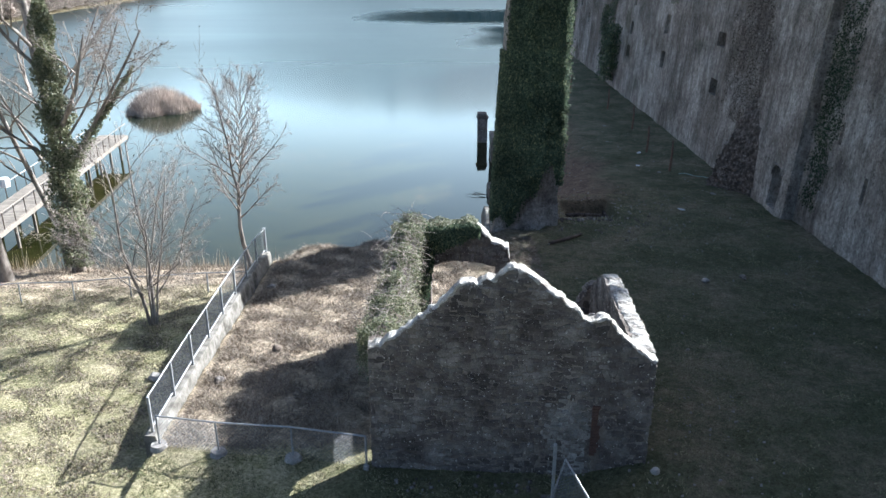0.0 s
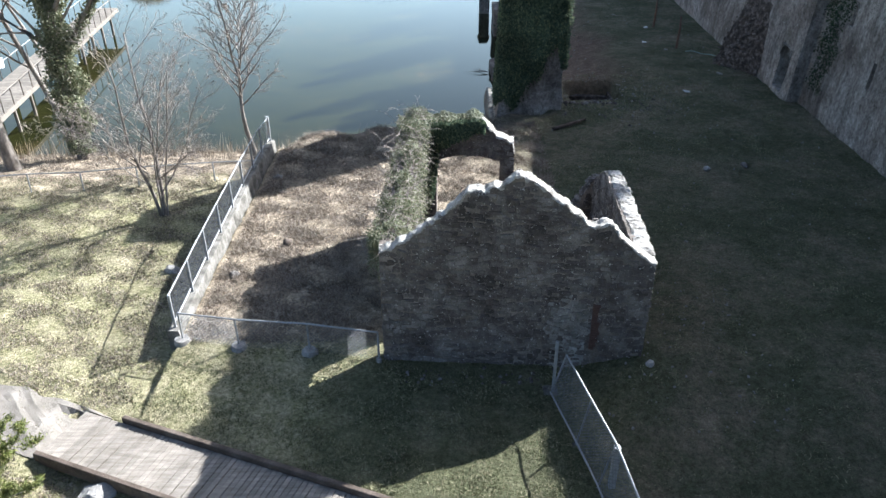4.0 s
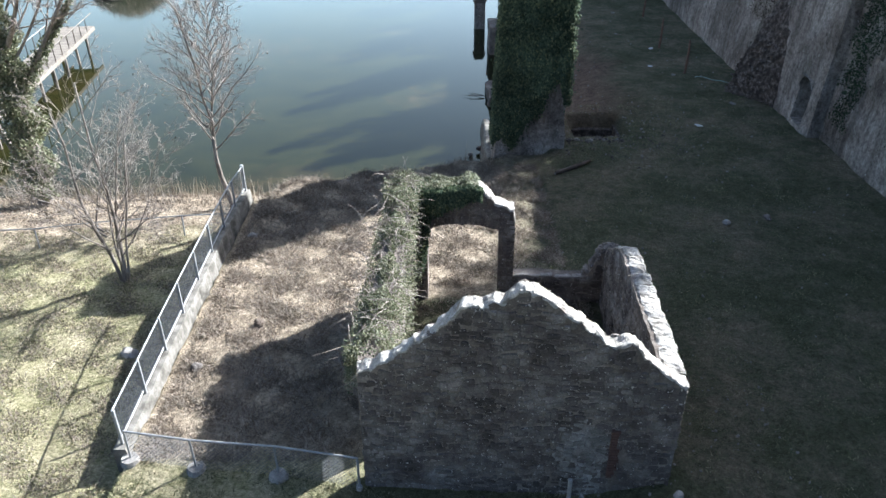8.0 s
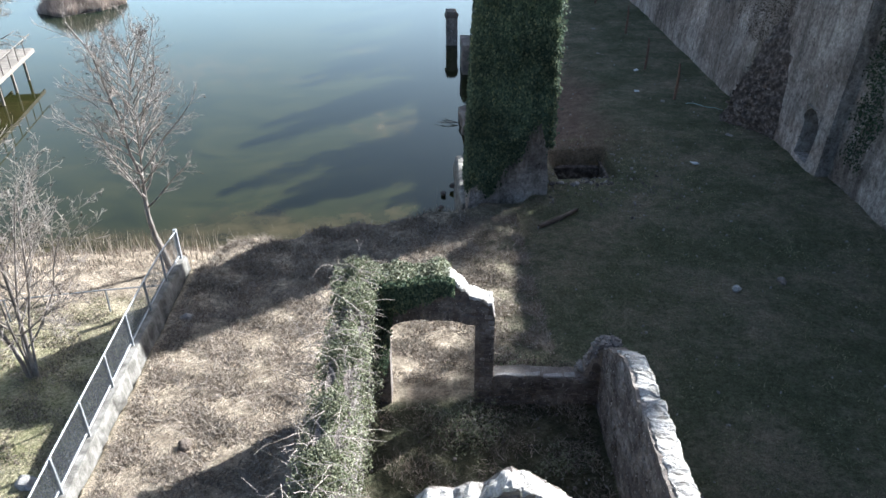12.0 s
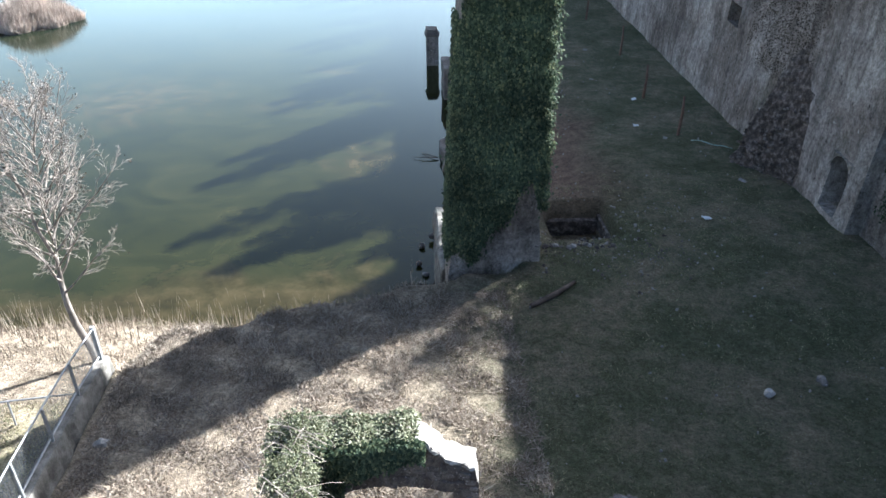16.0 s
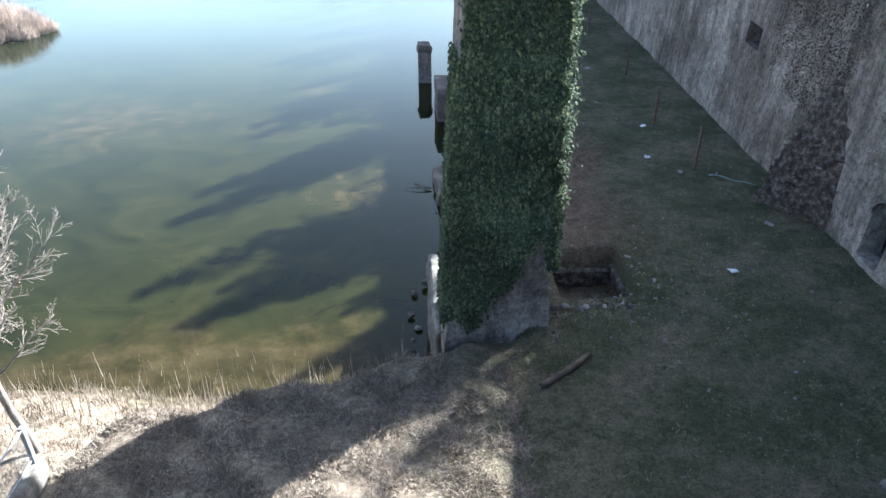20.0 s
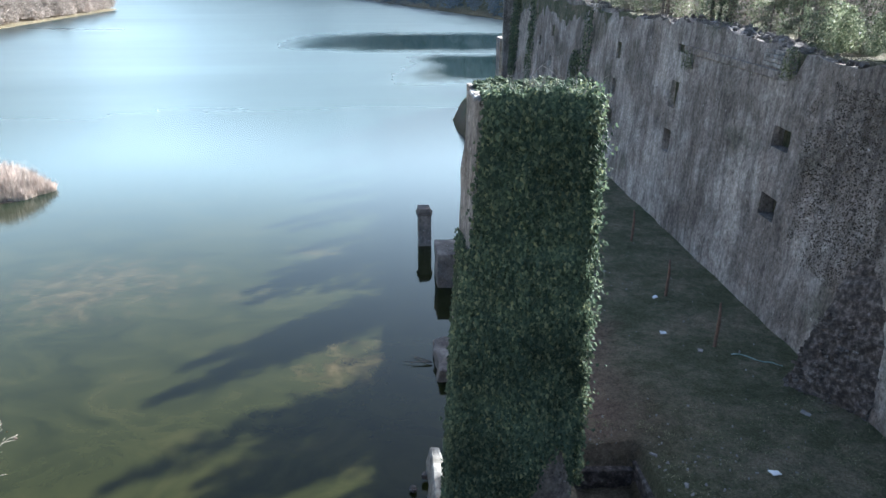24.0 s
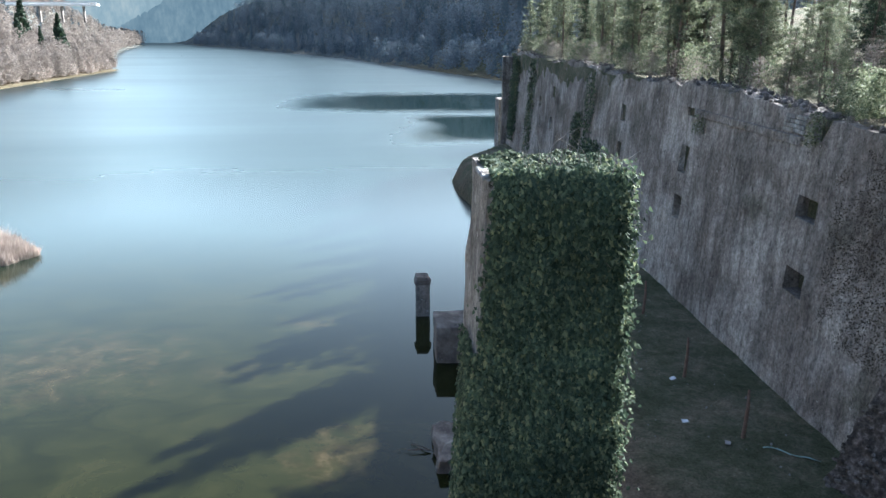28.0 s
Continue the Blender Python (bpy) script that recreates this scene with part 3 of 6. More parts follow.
def land(x, y):
    """Height of the ground, for arrays."""
    x, y = np.asarray(x, float), np.asarray(y, float)
    court = np.interp(y, (8, 14, 17, 24, 30, 40, 57, 80, 120), (1.35, 1.3, 1.25, 0.95, 0.62, 0.3, -0.2, -0.4, -0.5))
    court = court - 0.9 * smooth(x, 11.0, 7.0) * smooth(y, 42, 50)
    lawn = np.interp(y, (10, 14.2, 18, 23.5, 28, 32, 35, 38, 41), (1.3, 1.25, 0.72, -0.15, -0.35, -0.6, -1.0, -1.9, -3.0))
    court = court + 0.45 * smooth(x, 3.0, 5.2) * smooth(y, 25.0, 17.5) * smooth(y, 11.0, 15.0)
    deck = smooth(y + 0.384 * (x + 8.36), 14.35, 14.2) * smooth(x, -10.6, -9.4)
    court, lawn = court - 0.35 * deck, lawn - 0.35 * deck
    lawn = lawn - 0.02 * np.clip(-12 - x, 0, 30)
    crest = np.interp(x, (-9, -8, 0, 3), (34.3, 34.5, 36.4, 37.6)) + 0.25 * np.sin(x * 1.7)
    bank = court - 2.3 * smooth(y, crest, crest + 1.7) - 1.9 * smooth(y, crest + 1.0, 42.5)
    edge_w = np.where(y < 33.2, 0.06, 1.8)
    near = np.where(x < 3.0, bank, court)
    near = lawn + (near - lawn) * smooth(x, -8.03 - edge_w, -8.03 + edge_w)
    shore = 42.0 + 0.35 * np.sin(x * 0.9) + 0.2 * np.sin(x * 2.3)
    sea = WATER - 1.2
    left = np.where(y < 36, near, near + (sea - near) * smooth(y, 38.5, shore + 3.0) * (x < 3.0))
    lim = np.interp(y, (38, 40, 66, 106, 116, 123, 132, 142, 148, 160), (3.0, 3.6, 5.6, 11.0, 9.6, 9.8, 15.0, 22.0, 40.0, 500.0))
    right = sea + (court - sea) * smooth(x, lim - 0.6, lim + 2.4)
    z = np.where((x < 3.0) | (y < 38.0), left, right)
    xr, xl = np.interp(y, *zip(*R_SHORE)), np.interp(y, *zip(*L_SHORE))
    dr, dl = x - xr, xl - x
    hr = WATER - 1.2 + 1.6 * smooth(dr, -3, 2) + 100 * (1 - np.exp(-np.clip(dr, 0, 900) / 150)) * smooth(dr, 0, 60) + 3.0 * fbm(x, y, 0.03) * smooth(dr, 10, 60)
    hl = WATER - 1.2 + 1.6 * smooth(dl, -3, 2) + np.clip(dl, 0, 500) * 0.38 * smooth(dl, 0, 80) + 2.0 * fbm(x, y, 0.025) * smooth(dl, 10, 60)
    z = np.where((dr > -3) & (y > 142), np.maximum(z * 0 + sea, hr), z)
    z = np.where((dl > -3) & (y > 44), hl, z)
    z = z + np.clip(y - 1000, 0, 500) * 0.35
    terrace = 12.2 + np.clip(x - 23, 0, 300) * 0.16 + 0.15 * fbm(x, y, 0.5)
    z = np.where((x > 20.2) & (y < 138), terrace, z)
    z = np.where((x > 20.2) & (y >= 138) & (y < 175), np.maximum(z, terrace - (y - 138) * 5.0), z)
    return z + 0.035 * fbm(x, y, 1.9) + 0.02 * fbm(x + 7, y - 3, 4.3)


def gz(x, y):
    return float(land(np.array([x]), np.array([y]))[0])

# ---- ground and water ----
def spaced(*runs):
    out = []
    for a, b, s in runs:
        out += list(np.arange(a, b, s))
    return np.array(out + [runs[-1][1]])


def grid_mesh(name, xs, ys, height, material, label, category, parent=None):
    X, Y = np.meshgrid(xs, ys)
    Z = height(X, Y)
    V = np.stack([X, Y, Z], -1).reshape(-1, 3)
    w = len(xs)
    i = (np.arange(len(ys) - 1)[:, None] * w + np.arange(w - 1)[None, :]).reshape(-1, 1)
    ob = mesh_ob(name, V, i + np.array([[0, 1, w + 1, w]]), material, parent, smooth=True)
    return tagged(ob, label, category, "", "structure")


xs = spaced((-1500, -400, 100), (-400, -120, 14), (-120, -26, 4), (-26, -8.6, 0.4), (-8.6, -7.4, 0.06), (-7.4, 20.0, 0.33), (20.0, 20.5, 0.25), (20.5, 60, 2), (60, 300, 12), (300, 1500, 100))
ys = spaced((-400, -20, 38), (-20, 8, 2), (8, 46, 0.33), (46, 150, 1.5), (150, 420, 9), (420, 1000, 20), (1000, 1800, 80))


def land_with_pit(x, y):
    dip = smooth(x, 7.0, 7.3) * smooth(x, 9.75, 9.4) * smooth(y, 40.2, 40.5) * smooth(y, 43.5, 43.0)
    return land(x, y) - 1.5 * dip


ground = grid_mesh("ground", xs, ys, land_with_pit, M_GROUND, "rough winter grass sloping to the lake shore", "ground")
wx, wy = spaced((-900, -60, 60), (-60, 30, 6), (30, 400, 40)), spaced((36, 140, 6), (140, 1300, 40))
water = grid_mesh("water", wx, wy, lambda x, y: x * 0 + WATER, M_WATER, "calm blue-green lake water with shallow margin", "lake")

# dark sunken pit behind the tower, its sides lined with rubble
pit = thing("pit", "dark sunken masonry pit in the grass", "pit", None, "", "structure")
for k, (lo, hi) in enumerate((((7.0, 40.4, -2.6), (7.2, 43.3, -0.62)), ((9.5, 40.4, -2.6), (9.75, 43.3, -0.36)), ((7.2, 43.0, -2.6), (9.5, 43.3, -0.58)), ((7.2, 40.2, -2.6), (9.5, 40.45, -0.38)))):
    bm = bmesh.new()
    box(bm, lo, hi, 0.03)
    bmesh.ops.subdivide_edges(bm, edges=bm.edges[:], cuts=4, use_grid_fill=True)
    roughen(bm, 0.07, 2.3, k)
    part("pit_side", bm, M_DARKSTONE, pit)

# gravel path that meets the boardwalk
bm = bmesh.new()
strip = []
for k in range(49):
    x = -8.75 - k * 0.28
    lo = np.interp(x, (-22.2, -16.0, -12.4, -10.6, -9.9, -8.7), (16.5, 14.5, 13.8, 13.3, 13.1, 14.3)) + 0.10 * noise.noise((x * 1.3, 2, 0))
    hi = np.interp(x, (-22.2, -16.0, -12.4, -10.1, -8.7), (19.5, 17.6, 16.1, 15.2, 14.5)) + 0.14 * noise.noise((x * 1.5, 7, 0))
    strip.append([bm.verts.new((x, lo + (hi - lo) * q / 10, gz(x, lo + (hi - lo) * q / 10) + 0.035 + 0.035 * math.sin(math.pi * q / 10))) for q in range(11)])
for r0, r1 in zip(strip, strip[1:]):
    for q in range(10):
        bm.faces.new((r0[q], r0[q + 1], r1[q + 1], r1[q]))
tagged(part("gravel_path", bm, M_GRAVEL), "pale trodden gravel path through the grass", "path", "", "structure")

# ---- the roofless stone house ----
ruin = thing("ruined_house", "roofless rubble stone house with a stepped gable", "ruin", pose(-1.98, 16.75, 0, 0, 0, -3.97))


def resample(points, step, wob, seed):
    out = []
    for (x0, z0), (x1, z1) in zip(points, points[1:]):
        n = max(1, round(math.hypot(x1 - x0, z1 - z0) / step))
        for k in range(n):
            f = k / n
            x, z = x0 + (x1 - x0) * f, z0 + (z1 - z0) * f
            out.append((x, z + wob * noise.noise((x * 4.1, z * 3.7, seed))))
    return out + [points[-1]]


def stone_shapes():
    """A handful of unit stones with chipped edges."""
    out = []
    for s in range(7):
        bm = bmesh.new()
        box(bm, (-0.5, -0.5, -0.5), (0.5, 0.5, 0.5), 0.17)
        roughen(bm, 0.16, 2.1, s * 3.1)
        me = bpy.data.meshes.new("stone")
        bm.to_mesh(me)
        bm.free()
        me.materials.append(M_STONE)
        out.append(me)
    return out


STONES = stone_shapes()


def course_stones(x0, x1, z0, top, gen, skip=(), hmin=0.09, hmax=0.18):
    """Places (x, z, w, h) of uneven coursed stones below the line top(x)."""
    out, z = [], z0
    while z < 8:
        h = gen.uniform(hmin, hmax)
        x = x0 - gen.uniform(0, 0.2)
        any_left = False
        while x < x1:
            w = gen.uniform(0.10, 0.16) + 0.26 * gen.uniform(0, 1) ** 2
            a, b = max(x, x0), min(x + w, x1)
            c = (a + b) / 2
            if b - a > 0.08 and z + h * 0.8 < min(top(a), top(b), top(c)):
                any_left = True
                if not any(a < s[1] and b > s[0] and z + h > s[2] and z < s[3] for s in skip):
                    out.append((c, z + h / 2 + gen.normal(0, 0.035), (b - a) * gen.uniform(0.75, 1.2), h * gen.uniform(0.6, 1.35)))
            x += w
        if not any_left and z > z0 + 1.0:
            break
        z += h
    return out


def lay(stones, place, wall, gen, single, material=None):
    """Lays stones on a wall's face: the first ones as parts, the rest joined. place(x, z) gives point and turn."""
    V, F = [], []
    for k, (x, z, w, h) in enumerate(stones):
        d = gen.uniform(0.055, 0.115)
        m = place(x, z) @ pose(0, 0, 0, gen.normal(0, 3), gen.normal(0, 10.0), gen.normal(0, 3)) @ Matrix.Diagonal((w * 1.02, d, h * 1.02, 1))
        me = STONES[int(gen.integers(0, len(STONES)))]
        if k < single:
            ob = new("stone", me)
            ob.parent = wall
            ob.matrix_local = m
        else:
            b = len(V)
            V += [m @ v.co for v in me.vertices]
            F += [tuple(b + i for i in p.vertices) for p in me.polygons]
    if V:
        ob = mesh_ob("stonework", V, F, material or M_STONES, wall)
        tagged(ob, kind="stuff")


def jag(x, z, seed, k, s):
    return s * noise.noise((x * 9.0, z * 9.0, seed + k * 3.7)) + 0.6 * s * noise.noise((x * 21.0, z * 21.0, seed + k * 5.1))


def capping(path, v0, v1, material, parent, name="coping", seed=0.0, thick=0.055):
    """A lumpy lime capping laid along a wall's top line; path holds (x, z), v0 to v1 is its width."""
    bm = bmesh.new()
    rows = []
    mid, half = (v0 + v1) / 2, (v1 - v0) / 2 + 0.025
    for x, z in path:
        drip = 0.02 + 0.07 * abs(noise.noise((x * 2.3, z, seed + 2)))
        ring = []
        for q in range(9):
            a = math.pi * q / 8
            v, h = mid - half * math.copysign(abs(math.cos(a)) ** 0.6, math.cos(a)), thick * math.sin(a) ** 0.7
            if q in (0, 8):
                h = -drip if q == 0 else -0.05
            p = Vector((x, v, z + h))
            p += noise.noise_vector(p * 4.5 + Vector((seed, 0, 0))) * 0.055 + noise.noise_vector(p * 13.0 + Vector((0, seed, 0))) * 0.032
            ring.append(bm.verts.new(p))
        rows.append(ring)
    for r, s in zip(rows, rows[1:]):
        for k in range(8):
            bm.faces.new((r[k], s[k], s[k + 1], r[k + 1]))
        bm.faces.new((r[8], s[8], s[0], r[0]))
    bm.faces.new(rows[0]), bm.faces.new(rows[-1][::-1])
    return part(name, bm, material, parent, "bright lime mortar capping")


GABLE = ((0.1, 4.82), (0.34, 4.9), (0.84, 5.2), (1.43, 5.65), (2.07, 6.22), (2.4, 6.62), (3.2, 6.75), (3.45, 6.95), (3.65, 7.12), (4.05, 6.92), (4.63, 6.45), (5.0, 6.15), (5.4, 5.80), (6.0, 5.76), (6.4, 5.22), (7.2, 4.70))
gable_line = resample(GABLE, 0.05, 0.09, 1.0)
gen = np.random.default_rng(11)
gx, gzz = zip(*gable_line)
wall = part("gable_wall", prism([(0.1, 0.4), *gable_line, (7.2, 0.4)], 0.03, 0.42), M_MORTAR, ruin, "grey-brown rubble gable wall with a walled-up doorway")
capping(gable_line, 0.04, 0.36, M_CAP, ruin, "coping", 1.0, 0.04)
DOOR = (4.62, 5.72, 1.2, 3.62)
gable_stones = course_stones(0.1, 7.2, 1.15, lambda x: np.interp(x, gx, gzz) - 0.04, gen, (DOOR, (5.60, 5.95, 1.2, 2.75)))
lay(gable_stones, lambda x, z: pose(x, 0.05, z), wall, gen, 300)
lay(course_stones(0.5, 6.7, 0.8, lambda x: np.interp(x, gx, gzz) - 0.04, gen, (), 0.16, 0.26), lambda x, z: pose(x, 0.40, z), wall, gen, 0)
# walled-up doorway: smaller pale plastered stones, with a red brick jamb
infill = part("door_infill", prism(resample(((4.72, 1.2), (4.66, 2.3), (4.78, 3.2), (5.05, 3.45), (5.45, 3.42), (5.66, 3.1), (5.62, 2.2), (5.66, 1.2)), 0.07, 0.12, 3.0), 0.025, 0.10), M_PLASTER, wall, "pale plastered stones closing a former doorway")
pale = course_stones(4.45, 5.80, 1.75, lambda x: 3.75 + 0.25 * math.sin(x * 9), gen, (), 0.09, 0.16)
pale = [q for q in pale if ((q[0] - 5.15) / 0.55) ** 2 + ((q[1] - 2.75) / 0.95) ** 2 + gen.normal(0, 0.3) < 1.1]
lay(pale, lambda x, z: pose(x, 0.045, z), wall, gen, 0, M_PLASTERS)
lay(course_stones(4.5, 5.8, 1.2, lambda x: 3.7, gen), lambda x, z: pose(x, 0.06, z), wall, gen, 0)
for z in np.arange(1.95, 3.35, 0.082):
    bm = bmesh.new()
    w = gen.uniform(0.12, 0.24)
    box(bm, (5.74, -0.05, z), (5.74 + w, 0.08, z + 0.068), 0.008)
    part("brick", bm, M_BRICK, wall)

RIGHT = ((0.45, 4.72), (1.2, 4.76), (2.4, 4.66), (3.6, 4.56), (4.6, 4.52), (4.85, 4.38), (5.1, 4.46), (5.8, 4.40), (6.4, 4.25), (7.0, 3.92), (7.3, 3.68), (7.8, 3.42), (8.1, 3.12), (8.4, 2.95))
right_line = resample(RIGHT, 0.06, 0.08, 5.0)
turn = pose(7.2, 0, 0, 0, 0, 90.3)   # along the wall: x runs back, y runs inwards


def along(bm, m):
    bmesh.ops.transform(bm, matrix=m, verts=bm.verts[:])
    return bm


wall = part("right_wall", along(prism([(0.45, 0.2), *right_line, (8.4, 0.2)], 0.03, 0.50), turn), M_MORTAR, ruin, "rubble side wall broken down at its far end")
cap = capping([p for p in right_line if p[0] < 7.4], 0.0, 0.40, M_CAP, ruin, "coping", 6.0, 0.045)
cap.matrix_local = turn
rx, rz = zip(*right_line)
lay(course_stones(0.5, 8.3, 0.8, lambda x: np.interp(x, rx, rz) - 0.04, gen), lambda x, z: turn @ pose(x, 0.49, z), wall, gen, 120)
lay(course_stones(0.0, 8.3, 0.8, lambda x: np.interp(x, rx, rz) - 0.04, gen), lambda x, z: turn @ pose(x, 0.04, z), wall, gen, 0)

LEFT = ((0.45, 4.80), (1.5, 4.75), (3.0, 4.85), (5.0, 4.9), (7.0, 5.0), (8.4, 5.05))
left_line = resample(LEFT, 0.2, 0.06, 8.0)
lturn = Matrix(((0, -1, 0, 0.5), (1, 0, 0, 0), (0, 0, 1, 0), (0, 0, 0, 1)))
wall = part("left_wall", along(prism([(1.35, 0.2), (1.30, 3.2), (0.45, 3.25), *left_line, (8.4, 0.2)], 0.03, 0.47), lturn), M_MORTAR, ruin, "rubble side wall hidden under ivy")
lx, lz = zip(*left_line)
lay(course_stones(0.5, 8.3, 0.8, lambda x: np.interp(x, lx, lz) - 0.04, gen, ((0.0, 1.35, 0.0, 3.25),)), lambda x, z: lturn @ pose(x, 0.04, z), wall, gen, 40)
BACK = ((0.0, 4.9), (0.6, 5.05), (1.4, 5.02), (2.2, 5.1), (2.6, 5.08), (2.85, 4.85), (3.1, 4.55), (3.45, 4.45), (3.68, 4.3), (3.76, 3.9))
back_line = resample(BACK, 0.07, 0.07, 12.0)
arch = [(3.76, 0.2), (3.27, 0.2), (3.25, 3.62)] + [(2.1 + 1.13 * math.cos(a), 3.42 + 0.38 * math.sin(a)) for a in np.linspace(0.6, math.pi - 0.6, 9)] + [(0.98, 3.45), (0.95, 0.2), (0.0, 0.2)]
wall = part("back_wall", prism([*back_line, *arch], 8.43, 8.90), M_MORTAR, ruin, "rubble wall with a wide arched opening")
bx, bz = zip(*back_line)
skip = ((0.95, 3.27, 0.0, 3.72),)
lay(course_stones(0.5, 3.74, 0.8, lambda x: np.interp(x, bx, bz) - 0.04, gen, skip), lambda x, z: pose(x, 8.44, z), wall, gen, 120)
for k in range(15):
    a = math.pi - 0.62 - k * (math.pi - 1.24) / 14
    bm = bmesh.new()
    box(bm, (-0.055, -0.06, -0.14), (0.055, 0.40, 0.14), 0.015)
    st = part("arch_stone", bm, M_STONE, wall)
    st.matrix_local = pose(2.1 + 1.25 * math.cos(a), 8.44, 3.56 + 0.38 * math.sin(a) + 0.02, 0, 90 - math.degrees(a) * 0.45 - 49, 0)
capping([p for p in back_line if p[0] > 2.5], 8.40, 8.92, M_CAP, ruin, "coping", 14.0)
sill = part("low_wall", prism(resample(((3.72, 0.2), (3.72, 1.86), (4.6, 1.92), (5.6, 1.84), (6.4, 1.9), (6.4, 0.2)), 0.2, 0.05, 2.0), 8.43, 8.90), M_MORTAR, ruin, "low rubble wall with flat pale sill stones")
lay(course_stones(3.78, 6.35, 0.8, lambda x: 1.82, gen), lambda x, z: pose(x, 8.44, z), sill, gen, 30)
corner = part("corner_wall", prism(resample(((6.05, 0.2), (6.05, 1.86), (6.25, 2.15), (6.40, 2.5), (6.58, 2.85), (6.72, 2.95), (7.14, 2.9), (7.14, 0.2)), 0.07, 0.16, 9.0), 8.43, 8.92), M_MORTAR, ruin, "broken rubble corner sloping down to a sill")
lay(course_stones(6.1, 6.64, 0.8, lambda x: np.interp(x, (6.1, 6.25, 6.42, 6.64), (1.9, 2.15, 2.5, 2.9)) - 0.04, gen), lambda x, z: pose(x, 8.42, z), corner, gen, 20)
for k in range(46):   # loose top stones on the broken corner
    f = gen.uniform(0, 1)
    ob = new("stone", STONES[k % 7])
    ob.parent = corner
    ob.matrix_local = pose(6.1 + 1.0 * f, 8.5 + gen.uniform(0, 0.36), float(np.interp(6.1 + 1.0 * f, (6.1, 6.25, 6.42, 6.64, 7.1), (1.92, 2.2, 2.55, 2.93, 2.95))), gen.normal(0, 14), gen.normal(-20 if f < 0.5 else 0, 14), gen.uniform(0, 360)) @ Matrix.Diagonal((gen.uniform(0.12, 0.26), gen.uniform(0.1, 0.2), gen.uniform(0.06, 0.13), 1))
for k, (a, b) in enumerate(((3.80, 4.62), (4.68, 5.05), (5.12, 5.66), (5.70, 6.0))):
    bm = bmesh.new()
    box(bm, (a, 8.42, 1.88), (b, 8.54 + 0.05 * (k % 2), 1.95), 0.02)
    bmesh.ops.subdivide_edges(bm, edges=bm.edges[:], cuts=2, use_grid_fill=True)
    roughen(bm, 0.05, 4, k)
    part("sill_stone", bm, M_ROCK, sill)


def ivy_mesh(name, places, normals, size, material, gen, label, parent=None, spread=0.5, kind="stuff", category="ivy", hang=None):
    v, f = leaves(places, normals, size, gen, 1.0, spread, hang)
    ob = mesh_ob(name, v, f, material, parent)
    return tagged(ob, label, category if parent is None else "", "", kind)


def ruin_to_world(u, v, z):
    a = radians(-3.97)
    return np.stack([-1.98 + u * math.cos(a) - v * math.sin(a), 16.75 + u * math.sin(a) + v * math.cos(a), z], -1)


# sprawling ivy over the side wall, sunlight put into its leaf colour
gen = np.random.default_rng(21)
n = 42000
v = gen.uniform(0.35, 8.9, n)
s = gen.uniform(0, 1, n)
bulge = (0.6 + 0.5 * np.sin(v * 0.9 + 0.8) + 0.35 * np.sin(v * 3.7)) * 0.24 + 0.1 + 0.22 * np.sin(v * 1.9) ** 2 * gen.uniform(0.3, 1, n)
ang = gen.uniform(-0.25, math.pi + 0.55, n)
r = bulge * (1 - 0.5 * gen.uniform(0, 1, n) ** 2)
u = 0.30 - np.cos(ang) * -1 * r * 0.9
z = np.interp(v, lx, lz) + np.sin(ang) * r * 0.8 + 0.02
fall = gen.uniform(0, 1, n) < 0.45
z = np.where(fall, z - gen.uniform(0, 1, n) ** 1.4 * np.interp(v, (0.3, 1.2, 2.0, 8.9), (0.9, 1.2, 2.6, 3.4)), z)
u = np.where(fall, np.where(gen.uniform(0, 1, n) < 0.6, -0.05 - gen.uniform(0, 0.22, n), 0.55 + gen.uniform(0, 0.3, n)), u)
keep = (np.sin(v * 5.1 + u * 3) + np.sin(z * 4.3 + v * 2.2) + gen.normal(0, 0.9, n)) > -0.7
pts = ruin_to_world(u, v, z)[keep]
nrm = np.stack([np.where(u < 0, -0.6, 0.3), -0.3 + 0 * u, 0.8 + 0 * u], -1)[keep]
side_ivy = ivy_mesh("ivy", pts, nrm, 0.052, M_IVYPALE, gen, "pale ivy sprawling over a ruined wall, sunlight in its colour", spread=0.7)
# long shoots that stand out of it
lines = []
for k in range(520):
    v0 = gen.uniform(0.6, 8.8)
    p = Vector(ruin_to_world(gen.uniform(-0.4, 0.6), v0, np.interp(v0, lx, lz) + gen.uniform(-0.7, 0.5)))
    d = Vector((gen.normal(0.15, 0.6), gen.normal(-0.2, 0.4), gen.uniform(-0.2, 0.6))).normalized()
    L = gen.uniform(0.4, 1.1)
    ln = []
    for i in range(5):
        ln.append((p.copy(), 0.009 * (1 - i / 6)))
        p += d * (L / 4)
        d = (d + Vector((0, 0, -0.22)) + Vector(gen.normal(0, 0.15, 3))).normalized()
    lines.append(ln)
V, F = tubes(lines, 3)
tagged(mesh_ob("ivy_shoots", V, F, M_TWIG, side_ivy, "dry pale shoots"), kind="stuff")
# dark ivy over the back wall's shoulder, painted paler on its sunlit top
n = 9000
u = gen.uniform(-0.3, 2.7, n)
drop = gen.uniform(0, 1, n) ** 1.3 * np.interp(u, (-0.3, 0.9, 1.15, 2.7), (3.4, 2.9, 0.9, 0.25))
z = np.interp(u, bx, bz) + 0.05 - drop + gen.uniform(-0.05, 0.12, n)
pts = ruin_to_world(u, 8.32 - gen.uniform(0, 0.28, n), z)
nrm = np.tile(np.array([[0.0, -1.0, 0.4]]), (n, 1))
u2 = gen.uniform(-0.4, 2.6, 5000)
z2 = np.interp(u2, bx, bz) + gen.uniform(-0.05, 0.22, 5000) * (0.25 + 0.9 * np.sin(u2 * 3.3 + 0.5) ** 2)
